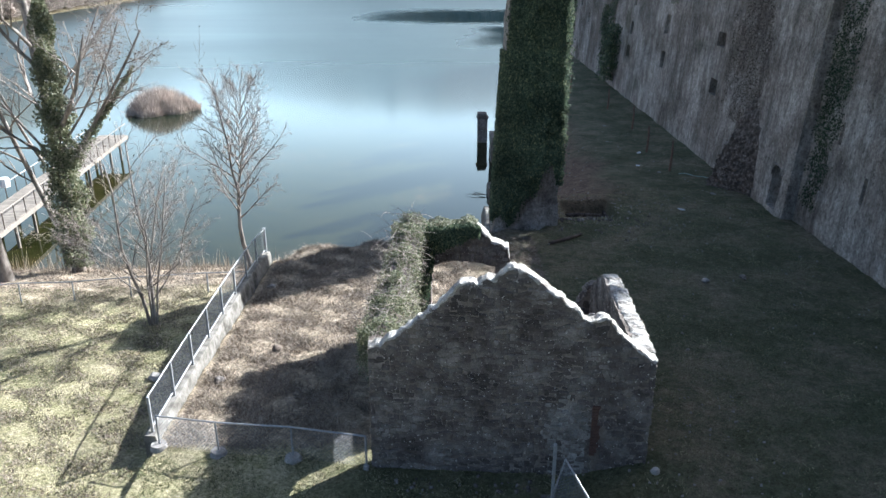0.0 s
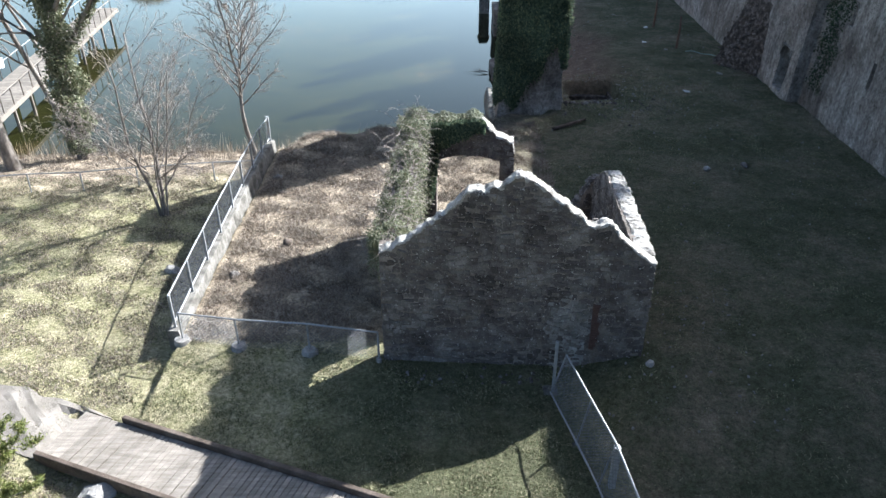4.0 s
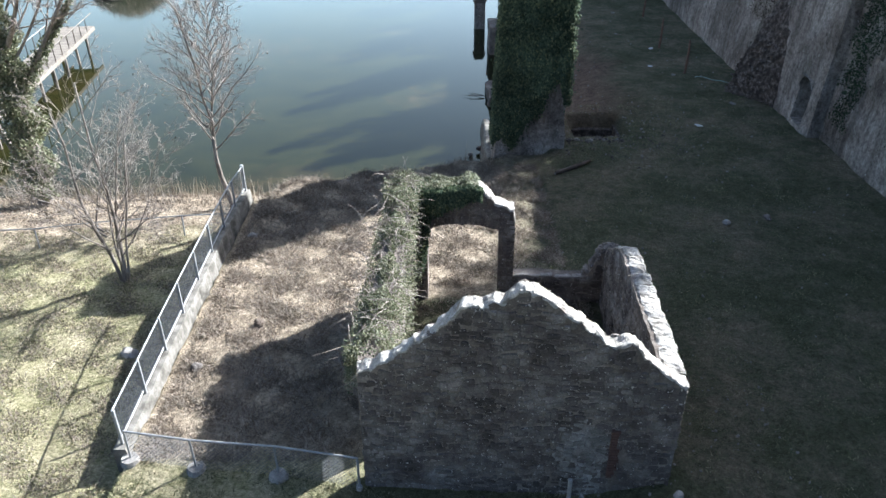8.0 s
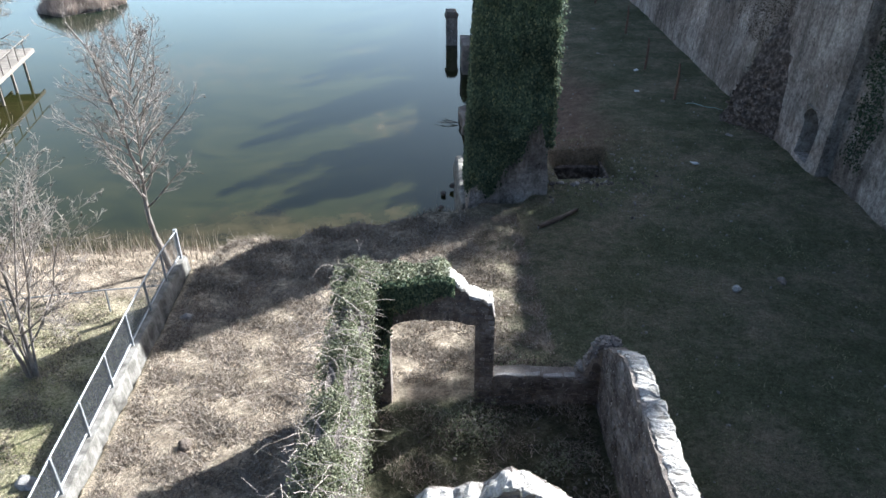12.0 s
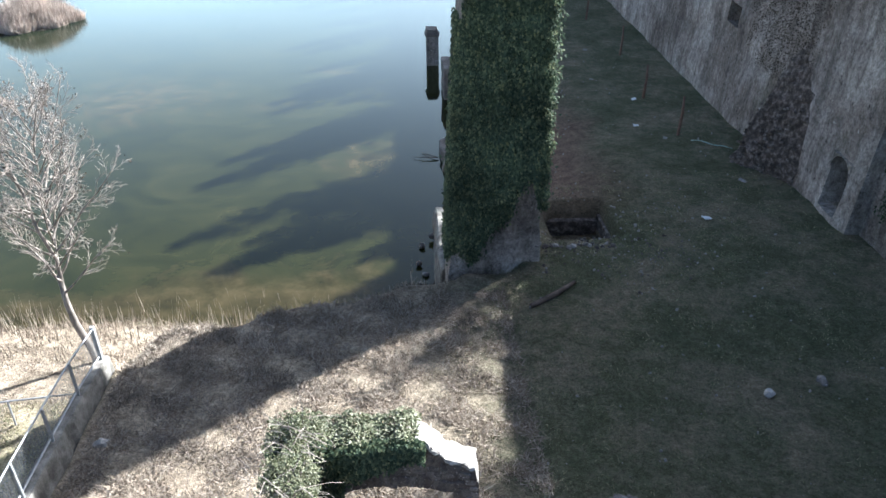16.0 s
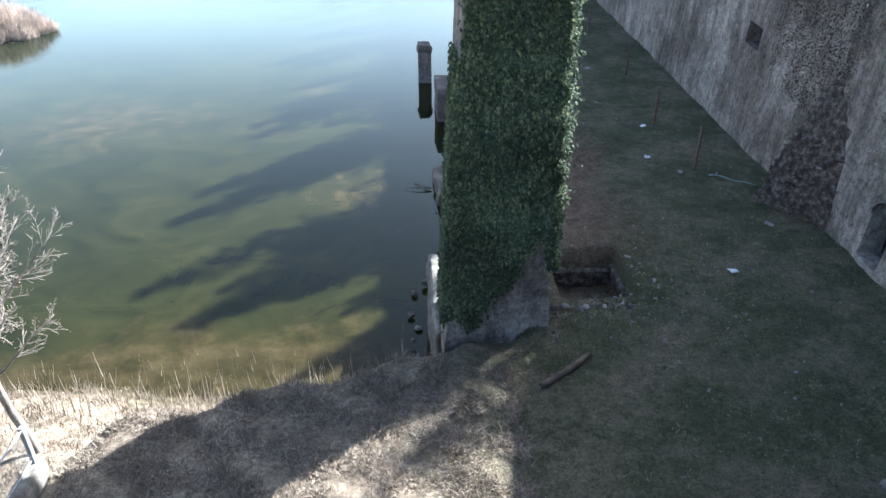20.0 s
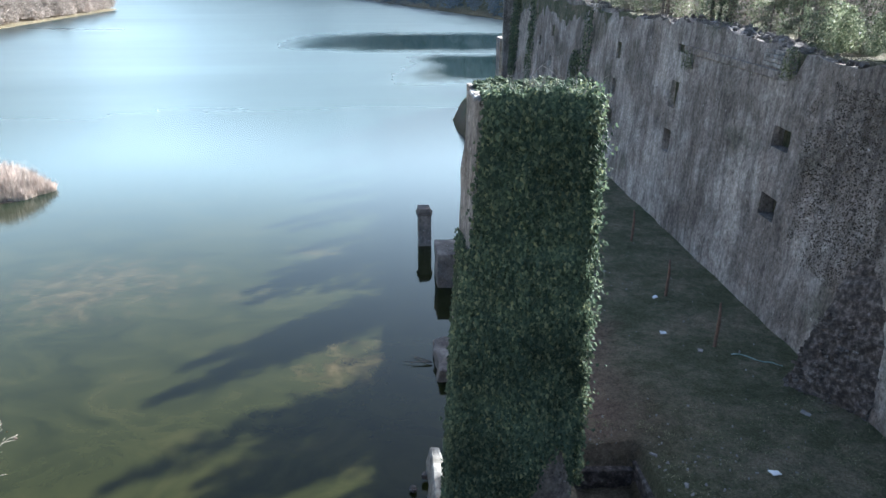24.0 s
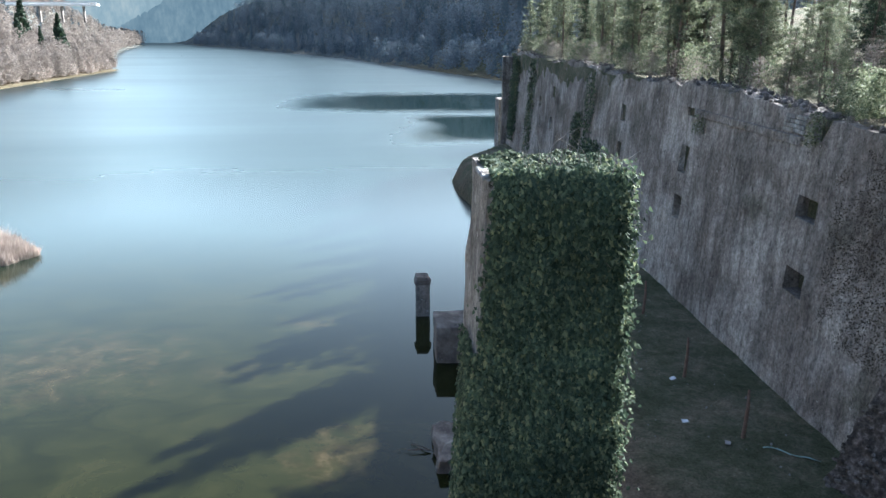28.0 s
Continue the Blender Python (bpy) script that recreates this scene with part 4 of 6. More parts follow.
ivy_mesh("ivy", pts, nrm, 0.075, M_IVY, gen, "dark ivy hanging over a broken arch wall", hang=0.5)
ivy_mesh("ivy", ruin_to_world(u2, gen.uniform(8.2, 9.1, 5000), z2), np.tile(np.array([[0.0, 0.1, 1.0]]), (5000, 1)), 0.065, M_IVYPALE, gen, "ivy along the top of an arch wall, painted sunlit-pale")

# ---- fort wall, tower, piers in the lake ----
def wall_grid(y0, y1, z0, top, xface, holes, step=0.6):
    """The face of a long wall along y with real recesses: holes are (ya, yb, za, zb, depth)."""
    yb = set(np.round(np.arange(y0, y1 + 0.01, step), 3)) | {y1}
    zb = set(np.round(np.arange(z0, 11.2, step), 3))
    for h in holes:
        yb |= {h[0], h[1]}
        zb |= {h[2], h[3]}
    yl, zl = sorted(yb), sorted(zb)
    V, F = [], []
    idx = {}

    def vert(i, j):
        if (i, j) not in idx:
            y = yl[i]
            z = zl[j] if j < len(zl) else top(y) - (0.5 if j == len(zl) else 0.0)
            idx[i, j] = len(V)
            V.append((xface(y, z), y, z))
        return idx[i, j]

    for i in range(len(yl) - 1):
        for j in range(len(zl) + 1):
            yc = (yl[i] + yl[i + 1]) / 2
            zc = (zl[j] + zl[j + 1]) / 2 if j + 1 < len(zl) else 99
            if any(h[0] < yc < h[1] and h[2] < zc < h[3] for h in holes):
                continue
            F.append((vert(i, j), vert(i, j + 1), vert(i + 1, j + 1), vert(i + 1, j)))
    # the top, going back into the earth
    for i in range(len(yl)):
        y = yl[i]
        V.append((21.3, y, top(y) + 0.05 * math.sin(y * 3)))
    b = len(V) - len(yl)
    for i in range(len(yl) - 1):
        F.append((vert(i, len(zl) + 1), b + i, b + i + 1, vert(i + 1, len(zl) + 1)))
    for ya, yb2, za, zb2, d in holes:
        c = [(ya, za), (yb2, za), (yb2, zb2), (ya, zb2)]
        k = len(V)
        for y, z in c:
            V.append((xface(y, z), y, z))
        for y, z in c:
            V.append((xface(y, z) + d, y, z))
        for q in range(4):
            r = (q + 1) % 4
            F.append((k + q, k + r, k + 4 + r, k + 4 + q))
        F.append((k + 4, k + 5, k + 6, k + 7))
    return V, F


def fort_top(y):
    # raised at the unseen near end so the cast shadow reaches further
    t = 12.35 + 1.1 * float(smooth(y, 47.5, 45.5)) + 2.4 * float(smooth(y, 39.5, 37.5)) + 0.25 * math.sin(y * 0.21) + 0.35 * noise.noise((y * 0.7, 0, 3)) + 0.15 * noise.noise((y * 2.3, 0, 8))
    if 54.9 < y < 56.1:
        t -= 1.0
    return t


def face_a(y, z):
    return float(np.interp(y, (36, 40, 47, 56, 70, 100), (18.45, 18.45, 18.7, 19.0, 19.25, 19.45))) + 0.072 * z + 0.10 * noise.noise((y * 0.45, z * 0.45, 0)) + 0.05 * noise.noise((y * 1.9, z * 0.7, 4))


def face_b(y, z):
    return 18.78 + 0.032 * (y - 30) + 0.072 * z + 0.10 * noise.noise((y * 0.45, z * 0.45, 0)) + 0.05 * noise.noise((y * 1.9, z * 0.7, 4))


fort = thing("fort_wall", "towering grey fort wall with gun slots, streaked by water", "wall", None, "", "structure")
HOLES = [(40.5, 41.9, 0.5, 2.9, 1.6)]
for yc, zs in ((69.8, ((4.3, 5.75), (7.2, 8.85), (10.65, 11.15))), (83.0, ((3.6, 4.8), (5.9, 7.2), (8.8, 10.1))), (97.0, ((3.4, 4.6), (6.6, 7.8))), (108.0, ((5.0, 6.3), (8.4, 9.6))), (114.5, ((6.8, 8.0),))):
    for za, zb in zs:
        HOLES.append((yc - 0.62, yc + 0.62, za, zb, 1.3))
HOLES += [(54.4, 56.1, 7.75, 8.75, 1.5), (54.2, 55.9, 4.45, 5.55, 1.5)]
V, F = wall_grid(39.6, 136.0, -1.5, fort_top, face_a, HOLES)
mesh_ob("wall_far", V, F, M_FORT, fort)
V, F = wall_grid(-40.0, 39.6, -1.5, fort_top, face_b, [(33.2, 33.5, 3.2, 4.4, 0.8), (36.4, 36.7, 5.2, 6.3, 0.8), (30.5, 30.8, 5.6, 6.8, 0.8)])
mesh_ob("wall_near", V, F, M_FORT, fort)
bm = bmesh.new()   # the step between both, and the far end
box(bm, (18.45, 39.52, -1.5), (21.0, 39.60, 13.2))
for v in bm.verts:
    v.co.x += 0.072 * v.co.z if v.co.x < 20 else 0
part("wall_return", bm, M_FORT, fort)
bm = bmesh.new()
box(bm, (18.8, 135.9, -4), (70, 137.2, 11.8))
bmesh.ops.subdivide_edges(bm, edges=bm.edges[:], cuts=3, use_grid_fill=True)
roughen(bm, 0.2, 0.7)
part("wall_end", bm, M_FORT, fort)
# doorway spandrels round its arched head
for s in (-1, 1):
    pts = [(s * 0.72, 0.0)] + [(s * 0.70 * math.cos(a), -0.70 + 0.70 * math.sin(a)) for a in np.linspace(0, math.pi / 2, 7)]
    bm = prism(pts, 0.0, 0.5)
    ob = part("door_arch", bm, M_FORT, fort)
    ob.matrix_local = Matrix.Translation((18.62, 41.2, 2.91)) @ pose(0, 0, 0, 0, 0, -90)
# near-black block paints the shade inside the doorway
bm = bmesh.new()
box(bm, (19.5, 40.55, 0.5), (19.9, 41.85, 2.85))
part("doorway_back", bm, M_DARK, fort, "near-black block painting the shade in a doorway")
# each slot gets a near-black block, its inner shade painted
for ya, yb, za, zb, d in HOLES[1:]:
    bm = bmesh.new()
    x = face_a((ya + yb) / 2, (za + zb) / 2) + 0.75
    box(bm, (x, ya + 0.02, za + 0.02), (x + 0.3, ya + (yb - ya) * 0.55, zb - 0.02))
    part("slot_shadow", bm, M_DARK, fort, "near-black block painting the shade in a gun slot")
bm = bmesh.new()   # string course under the broken parapet
for k in range(18):
    y = 56.6 + k * 0.68
    x = face_a(y, 11.05)
    box(bm, (x - 0.16, y, 10.8 + 0.01 * (k % 3)), (x + 0.3, y + 0.67, 11.2), 0.03)
part("string_course", bm, M_FORT, fort)
bm = bmesh.new()   # pale patched stones beside the gap
gen = np.random.default_rng(5)
for y in np.arange(56.6, 58.2, 0.32):
    for z in np.arange(11.3, 12.1, 0.2):
        x = face_a(y, z)
        box(bm, (x - 0.06 - gen.uniform(0, 0.04), y, z), (x + 0.2, y + 0.29, z + 0.17), 0.02)
part("patch", bm, M_PLASTER, fort, "pale stones of a parapet repair")

# stump of a torn-off cross wall against the fort
bm = bmesh.new()
ring = []
for k, z in enumerate((-0.6, 0.6, 1.6, 2.6, 3.6, 4.6, 5.6)):
    f = 1 - (k / 6) ** 1.3 * 0.95
    ring.append([bm.verts.new(c) for c in ((18.9 - 2.1 * f + 0.06 * z, 47.1, z), (18.9 - 0.3 * f + 0.06 * z, 44.2, z), (19.6, 44.3, z), (19.6, 48.0, z))])
for a, b in zip(ring, ring[1:]):
    for k in range(4):
        bm.faces.new((a[k], a[(k + 1) % 4], b[(k + 1) % 4], b[k]))
bm.faces.new(ring[-1])
bmesh.ops.subdivide_edges(bm, edges=bm.edges[:], cuts=4, use_grid_fill=True)
roughen(bm, 0.16, 1.6, 2)
roughen(bm, 0.05, 4.5, 5)
stump = part("wall_stump", bm, M_DARKSTONE)
tagged(stump, "rough dark rubble stump of a broken cross wall", "wall stump")
gen = np.random.default_rng(31)
DARK_STONES = [me.copy() for me in STONES]
for me in DARK_STONES:
    me.materials[0] = M_DARKSTONE
for k in range(110):
    z = 3.4 * gen.uniform(0, 1) ** 1.3
    f = 1 - (z / 5.8) ** 1.3 * 0.95
    s = gen.uniform(0, 1) ** 1.6
    a, b = Vector((18.9 - 2.1 * f + 0.06 * z, 47.1, z)), Vector((18.9 - 0.3 * f + 0.06 * z, 44.2, z))
    ob = new("stone", DARK_STONES[k % 7] if k % 3 else STONES[k % 7])
    ob.parent = stump
    ob.matrix_local = Matrix.Translation(a.lerp(b, s)) @ pose(0, 0, 0, gen.normal(0, 9), gen.normal(0, 9), -58 + gen.normal(0, 9)) @ Matrix.Diagonal((gen.uniform(0.10, 0.22), 0.08, gen.uniform(0.07, 0.14), 1))

# ivy-clad tower stump at the water's edge
tower = thing("tower_stump", "tall slab of ruined tower wrapped in dark ivy", "tower")
bm = bmesh.new()
lev = []
for k in range(25):
    z = -4.6 + k * (17.6 / 24)
    f = z / 13.0
    lev.append([bm.verts.new(c) for c in ((2.68 + 0.62 * f, 38.40 + 0.2 * f, z), (6.08 - 0.2 * f, 38.45 + 0.15 * f, z), (6.08 - 0.2 * f, 41.5 - 0.3 * f, z), (2.68 + 0.62 * f, 41.5 - 0.3 * f, z))])
for a, b in zip(lev, lev[1:]):
    for k in range(4):
        bm.faces.new((a[k], a[(k + 1) % 4], b[(k + 1) % 4], b[k]))
bm.faces.new(lev[-1])
bmesh.ops.subdivide_edges(bm, edges=[e for e in bm.edges if abs(e.verts[0].co.z - e.verts[1].co.z) < 0.01], cuts=5, use_grid_fill=True)
roughen(bm, 0.10, 1.4, 7)
part("tower_wall", bm, M_FORT, tower, "bare weathered masonry at the foot")
bm = bmesh.new()
box(bm, (3.24, 39.05, 12.9), (3.56, 40.2, 13.0), 0.03)
roughen(bm, 0.04, 2)
part("cap_slab", bm, M_PLASTER, tower, "sunlit pale cap slab")
bm = bmesh.new()
box(bm, (2.45, 39.5, -5.0), (2.9, 45.0, -0.6), 0.08)
bmesh.ops.subdivide_edges(bm, edges=bm.edges[:], cuts=7, use_grid_fill=True)
roughen(bm, 0.16, 1.3, 3)
part("footing", bm, M_CONCRETE, tower, "broken pale footing along the water")
gen = np.random.default_rng(41)


def ivy_low(s):
    return np.interp(s, (0, 0.25, 0.5, 0.68, 0.72, 0.85, 1.0), (0.7, 0.9, 1.8, 3.0, 3.4, 3.9, 2.6)) + 0.4 * np.sin(s * 17)


def tower_x(s, z):
    f = z / 13.0
    return 2.62 + 0.62 * f + s * (3.5 - 0.82 * f)


n = 40000   # a close mat of leaves on the face
z, s = gen.uniform(0.2, 13.1, n), gen.uniform(-0.02, 0.97, n)
k = (z > ivy_low(s) + gen.normal(0, 0.15, n)) & (s > -0.03 + 0.10 * smooth(z, 8.0, 10.5) + gen.normal(0, 0.02, n))
A = np.stack([tower_x(s, z), 38.37 + 0.2 * z / 13 - gen.uniform(0.02, 0.14, n), z], -1)[k]
NA = np.tile(np.array([[-0.05, -1.0, 0.35]]), (len(A), 1))
m, c = 100, 1250   # drooping tufts, each fuller towards its lower lip
z, s = gen.uniform(0.4, 13.0, c), gen.uniform(0.03, 0.94, c)
k = (z > ivy_low(s) + 0.25) & (s > 0.02 + 0.11 * smooth(z, 8.0, 10.5))
z, s = z[k], s[k]
size = gen.uniform(0.35, 0.7, len(z))
u, w = gen.normal(0, 0.33, (len(z), m)), gen.uniform(-0.6, 0.5, (len(z), m))
wide = size[:, None] * (0.55 + 0.45 * (0.5 - w))
out = (0.08 + 0.42 * (0.5 - w) * np.exp(-3 * u ** 2)) * size[:, None] * gen.uniform(0.6, 1.1, (len(z), m)) + 0.05
zz = z[:, None] + w * size[:, None]
T = np.stack([tower_x(s, z)[:, None] + u * wide, 38.37 + 0.2 * zz / 13 - out, zz], -1).reshape(-1, 3)
NT = np.stack([1.3 * u, -1.0 + 0 * u, 0.45 + 0.7 * w], -1).reshape(-1, 3)
m, c = 34, 420   # tufts rounding the corner into the sun
z = gen.uniform(2.7, 13.1, c)
size = gen.uniform(0.22, 0.45, c) * np.interp(z, (2.5, 5, 9, 13), (0.35, 0.75, 1.0, 1.0))
B = np.stack([tower_x(1.0, z) + 0.07, 38.28 + 0.15 * z / 13 + gen.uniform(0, 1, c) ** 1.6 * 2.4, z], -1)[:, None, :] + gen.normal(0, 0.36, (c, m, 3)) * size[:, None, None] * np.array([1.15, 1.2, 1.4])
B = B.reshape(-1, 3)
NB = np.array([[0.6, -0.5, 0.6]]) + gen.normal(0, 0.5, (len(B), 3))
n = 14000   # the top
C = np.stack([gen.uniform(3.42, 6.0, n), gen.uniform(38.5, 41.2, n), 12.95 + gen.uniform(-0.05, 0.16, n)], -1)
C[:, 2] += 0.10 * np.sin(C[:, 0] * 5) * np.sin(C[:, 1] * 4) - 0.03 * smooth(C[:, 0], 4.4, 3.6)
NC = np.tile(np.array([[0.0, -0.1, 1.0]]), (n, 1))
n = 6500   # trails round the corner on the water side
z = gen.uniform(0.6, 9.4, n)
D = np.stack([2.62 + 0.62 * z / 13 - gen.uniform(0, 0.14, n), 38.45 + 0.2 * z / 13 + gen.uniform(0, 1, n) ** 2.0 * 1.8, z], -1)
ND = np.tile(np.array([[-1.0, -0.4, 0.2]]), (n, 1))
tower_ivy = ivy_mesh("ivy", np.concatenate([A, T, B, C, D]), np.concatenate([NA, NT, NB, NC, ND]), 0.105, M_IVY, gen, "dense dark ivy covering a tower stump", spread=0.34, hang=0.45)
lines = []
for k in range(30):   # dead sprays out of the top and face
    p = Vector((gen.uniform(4.2, 6.0), gen.uniform(38.5, 40.6), gen.uniform(12.9, 13.2)))
    if k < 6:
        p = Vector((gen.uniform(4.1, 5.5), 38.75, gen.uniform(11.4, 12.9)))
    d = Vector((gen.normal(0, 0.5), gen.normal(-0.2, 0.3), 0.9 if k >= 6 else -0.6)).normalized()
    ln = []
    L = gen.uniform(0.4, 1.0)
    for i in range(5):
        ln.append((p.copy(), 0.010 * (1 - i / 6)))
        p += d * (L / 4)
        d = (d + Vector(gen.normal(0, 0.25, 3))).normalized()
    lines.append(ln)
V, F = tubes(lines, 4)
tagged(mesh_ob("dead_shoots", V, F, M_TWIG, tower_ivy, "bleached dead shoots"), kind="stuff")

# old masonry standing in the water behind the tower
def masonry_block(name, lo, hi, label, category, material=None, lump=0.08, seed=1):
    bm = bmesh.new()
    box(bm, lo, hi, 0.06)
    bmesh.ops.subdivide_edges(bm, edges=bm.edges[:], cuts=5, use_grid_fill=True)
    roughen(bm, lump, 1.7, seed)
    return tagged(part(name, bm, material or M_FORT), label, category)


pillar = thing("mooring_pier", "lone square stone pier standing in the lake", "pier")
bm = bmesh.new()
box(bm, (3.42, 74.1, -5.2), (4.36, 75.1, -1.25), 0.05)
bmesh.ops.subdivide_edges(bm, edges=bm.edges[:], cuts=4, use_grid_fill=True)
roughen(bm, 0.04, 1.7, 4)
part("shaft", bm, M_FORT, pillar)
bm = bmesh.new()
for q in range(3):
    box(bm, (3.32 + 0.05 * q, 74.0 + 0.05 * q, -1.3 + 0.18 * q), (4.46 - 0.1 * q, 75.2 - 0.08 * q, -1.08 + 0.18 * q), 0.05)
bmesh.ops.subdivide_edges(bm, edges=bm.edges[:], cuts=2, use_grid_fill=True)
roughen(bm, 0.09, 3.0, 6)
part("rubble_head", bm, M_MORTAR, pillar, "crumbling mossy head")
masonry_block("quay_block", (4.25, 66.3, -5.2), (8.5, 69.0, -1.25), "broken concrete quay block in shallow water", "quay", M_MORTAR, 0.12, 3)
masonry_block("quay_post", (6.15, 66.9, -1.5), (6.75, 68.0, 1.6), "upright masonry remnant on a quay block", "quay", M_MORTAR, 0.06, 8)
masonry_block("corner_pier", (20.1, 148.2, -5), (22.6, 152, 4.6), "grey masonry pier at the end of a fort wall", "pier", None, 0.12, 5)


# loose stones along the fort's broken crest
V, F = [], []
gen = np.random.default_rng(77)
for k in range(900):
    y = gen.uniform(50, 136)
    s = gen.uniform(0.06, 0.2)
    m = pose(face_a(y, 12.2) + gen.uniform(0.1, 1.5), y, fort_top(y) + s * 0.2, *gen.uniform(0, 360, 3)) @ Matrix.Diagonal((s * 1.6, s * 1.2, s, 1))
    me = STONES[k % 7]
    b = len(V)
    V += [m @ v.co for v in me.vertices]
    F += [tuple(b + i for i in p.vertices) for p in me.polygons]
tagged(mesh_ob("crest_stones", V, F, M_STONES, fort, "loose crest stones"), kind="stuff")

# evergreen shrubs and ivy rooted in the fort's face
def wall_plant(y0, y1, z0, z1, n, material, size, out, label, seed):
    g = np.random.default_rng(seed)
    y, z = g.uniform(y0, y1, n), g.uniform(z0, z1, n)
    k = np.abs((y - (y0 + y1) / 2) / (y1 - y0) * 2) ** 2 + 0.6 * np.abs((z - (z0 + z1) / 2) / (z1 - z0) * 2) ** 2 + 0.5 * np.sin(y * 3.1 + z * 1.3) * np.sin(z * 1.7) + g.normal(0, 0.15, n) < 0.75
    y, z = y[k], z[k]
    x = np.array([(face_a if q > 39.6 else face_b)(q, w) for q, w in zip(y, z)]) - g.uniform(0.02, out, len(y))
    return ivy_mesh("wall_plant", np.stack([x, y, z], -1), np.tile(np.array([[-1.0, -0.2, 0.3]]), (len(y), 1)), size, material, g, label, spread=0.6, category="shrub")


wall_plant(36.6, 39.5, 1.5, 12.0, 6000, M_SPRUCE, 0.09, 0.25, "dark ivy strip in a corner of the fort wall", 1)
wall_plant(86.5, 91.5, 0.2, 6.4, 3600, M_IVY, 0.22, 1.6, "dark evergreen shrub against the fort wall", 2)
wall_plant(91.0, 94.5, 5.5, 12.0, 1100, M_IVY, 0.15, 0.3, "dark creeper down the fort wall", 3)
wall_plant(117.5, 122.0, 0.5, 12.0, 1800, M_IVY, 0.2, 0.4, "dark creeper near the fort wall's end", 4)
wall_plant(128.5, 134.5, 0.5, 12.0, 3200, M_IVY, 0.25, 0.6, "dark creeper on the fort wall's end", 5)
wall_plant(67.2, 68.3, 9.9, 11.0, 500, M_IVYPALE, 0.09, 0.6, "small pale shrub rooted in a wall joint", 6)
wall_plant(55.0, 56.1, 10.9, 12.4, 600, M_IVYPALE, 0.09, 0.5, "small pale shrub in a parapet gap", 7)
wall_plant(45.0, 53.4, 3.6, 11.4, 8500, M_DEADIVY, 0.06, 0.08, "thin dark creeper spread over the fort wall", 8)
wall_plant(93.8, 97.0, 4.6, 8.2, 1300, M_IVY, 0.16, 0.7, "dark evergreen shrub rooted in the fort wall", 9)
# ---- retaining wall, fences, gate, boardwalk ----
def wire_mesh(a, b, h0, h1, pitch, r, slant=True):
    """Woven wires of a fence panel from a to b (ground points), between heights h0 and h1 above them: vertices and faces."""
    a, b = Vector(a), Vector(b)
    L = (b - a).length
    e = (b - a) / L
    up = Vector((0, 0, 1))
    H = h1 - h0
    lines = []
    if slant:
        n = int((L + H) / pitch)
        for k in range(n):
            s = k * pitch - H
            for sg in (1, -1):
                t0, t1 = (s, s + H) if sg > 0 else (s + H, s)
                z0, z1 = h0, h1
                u0, u1 = min(max(t0, 0), L), min(max(t1, 0), L)
                if abs(t1 - t0) < 1e-6 or abs(u1 - u0) < 1e-3:
                    continue
                w0 = z0 + (z1 - z0) * (u0 - t0) / (t1 - t0)
                w1 = z0 + (z1 - z0) * (u1 - t0) / (t1 - t0)
                lines.append([(a + e * u0 + up * w0, r), (a + e * u1 + up * w1, r)])
    else:
        for k in range(int(H / pitch) + 1):
            lines.append([(a + up * (h0 + k * pitch), r), (b + up * (h0 + k * pitch), r)])
        for k in range(int(L / (pitch * 3)) + 1):
            lines.append([(a + e * (k * pitch * 3) + up * h0, r), (a + e * (k * pitch * 3) + up * h1, r)])
    return tubes(lines, 3)


RW = [(18.0 + k * (33.0 - 18.0) / 8) for k in range(9)]
rw_x = lambda y: -8.10 - 0.008 * (y - 18)
rw_top = lambda y: np.interp(y, (17.8, 22, 28, 31, 33.2), (1.50, 1.50, 1.40, 1.25, 0.95))
retaining = thing("retaining_wall", "pale rough concrete retaining wall", "wall")
bm = bmesh.new()
rows = []
for y in np.arange(17.8, 33.21, 0.22):
    x, t = rw_x(y), float(rw_top(y))
    j = 0.05 * noise.noise((0, y * 2.1, 1)) + 0.03 * noise.noise((0, y * 6, 4))
    rows.append([bm.verts.new(c) for c in ((x - 0.22, y, -1.6), (x - 0.20 + j * 0.4, y, t - 0.03), (x - 0.16, y, t + j), (x + 0.12 + j, y, t + j * 0.8), (x + 0.15 + 2 * j, y, t - 0.10), (x + 0.22 + 3 * j, y, t - 0.9))])
for a, b in zip(rows, rows[1:]):
    for k in range(5):
        bm.faces.new((a[k], b[k], b[k + 1], a[k + 1]))
bm.faces.new(rows[0][::-1]), bm.faces.new(rows[-1])
part("wall_body", bm, M_CONCRETE, retaining)

top_fence = thing("wall_fence", "galvanised steel mesh fence on a retaining wall", "fence")
for k, y in enumerate(RW):
    bm = bmesh.new()
    x, t = rw_x(y), float(rw_top(y))
    box(bm, (x - 0.035, y - 0.035, t - 0.1), (x + 0.035, y + 0.035, t + 1.13), 0.008)
    part("post", bm, M_STEEL, top_fence)
for y0, y1 in zip(RW, RW[1:]):
    a, b = (rw_x(y0) - 0.03, y0, float(rw_top(y0))), (rw_x(y1) - 0.03, y1, float(rw_top(y1)))
    bm = bmesh.new()
    for h in (1.10, 0.12):
        bar(bm, (a[0], a[1], a[2] + h), (b[0], b[1], b[2] + h), 0.026, 6)
    part("rail", bm, M_STEEL, top_fence)
    V, F = wire_mesh(a, b, 0.14, 1.08, 0.05, 0.0046, False)
    tagged(mesh_ob("panel", V, F, M_WIRE, top_fence, "grey welded mesh panel"), kind="stuff")
bm = bmesh.new()
box(bm, (-8.33, 33.0, 0.2), (-8.20, 33.13, 2.15), 0.01)
part("end_post", bm, M_STEEL, top_fence)

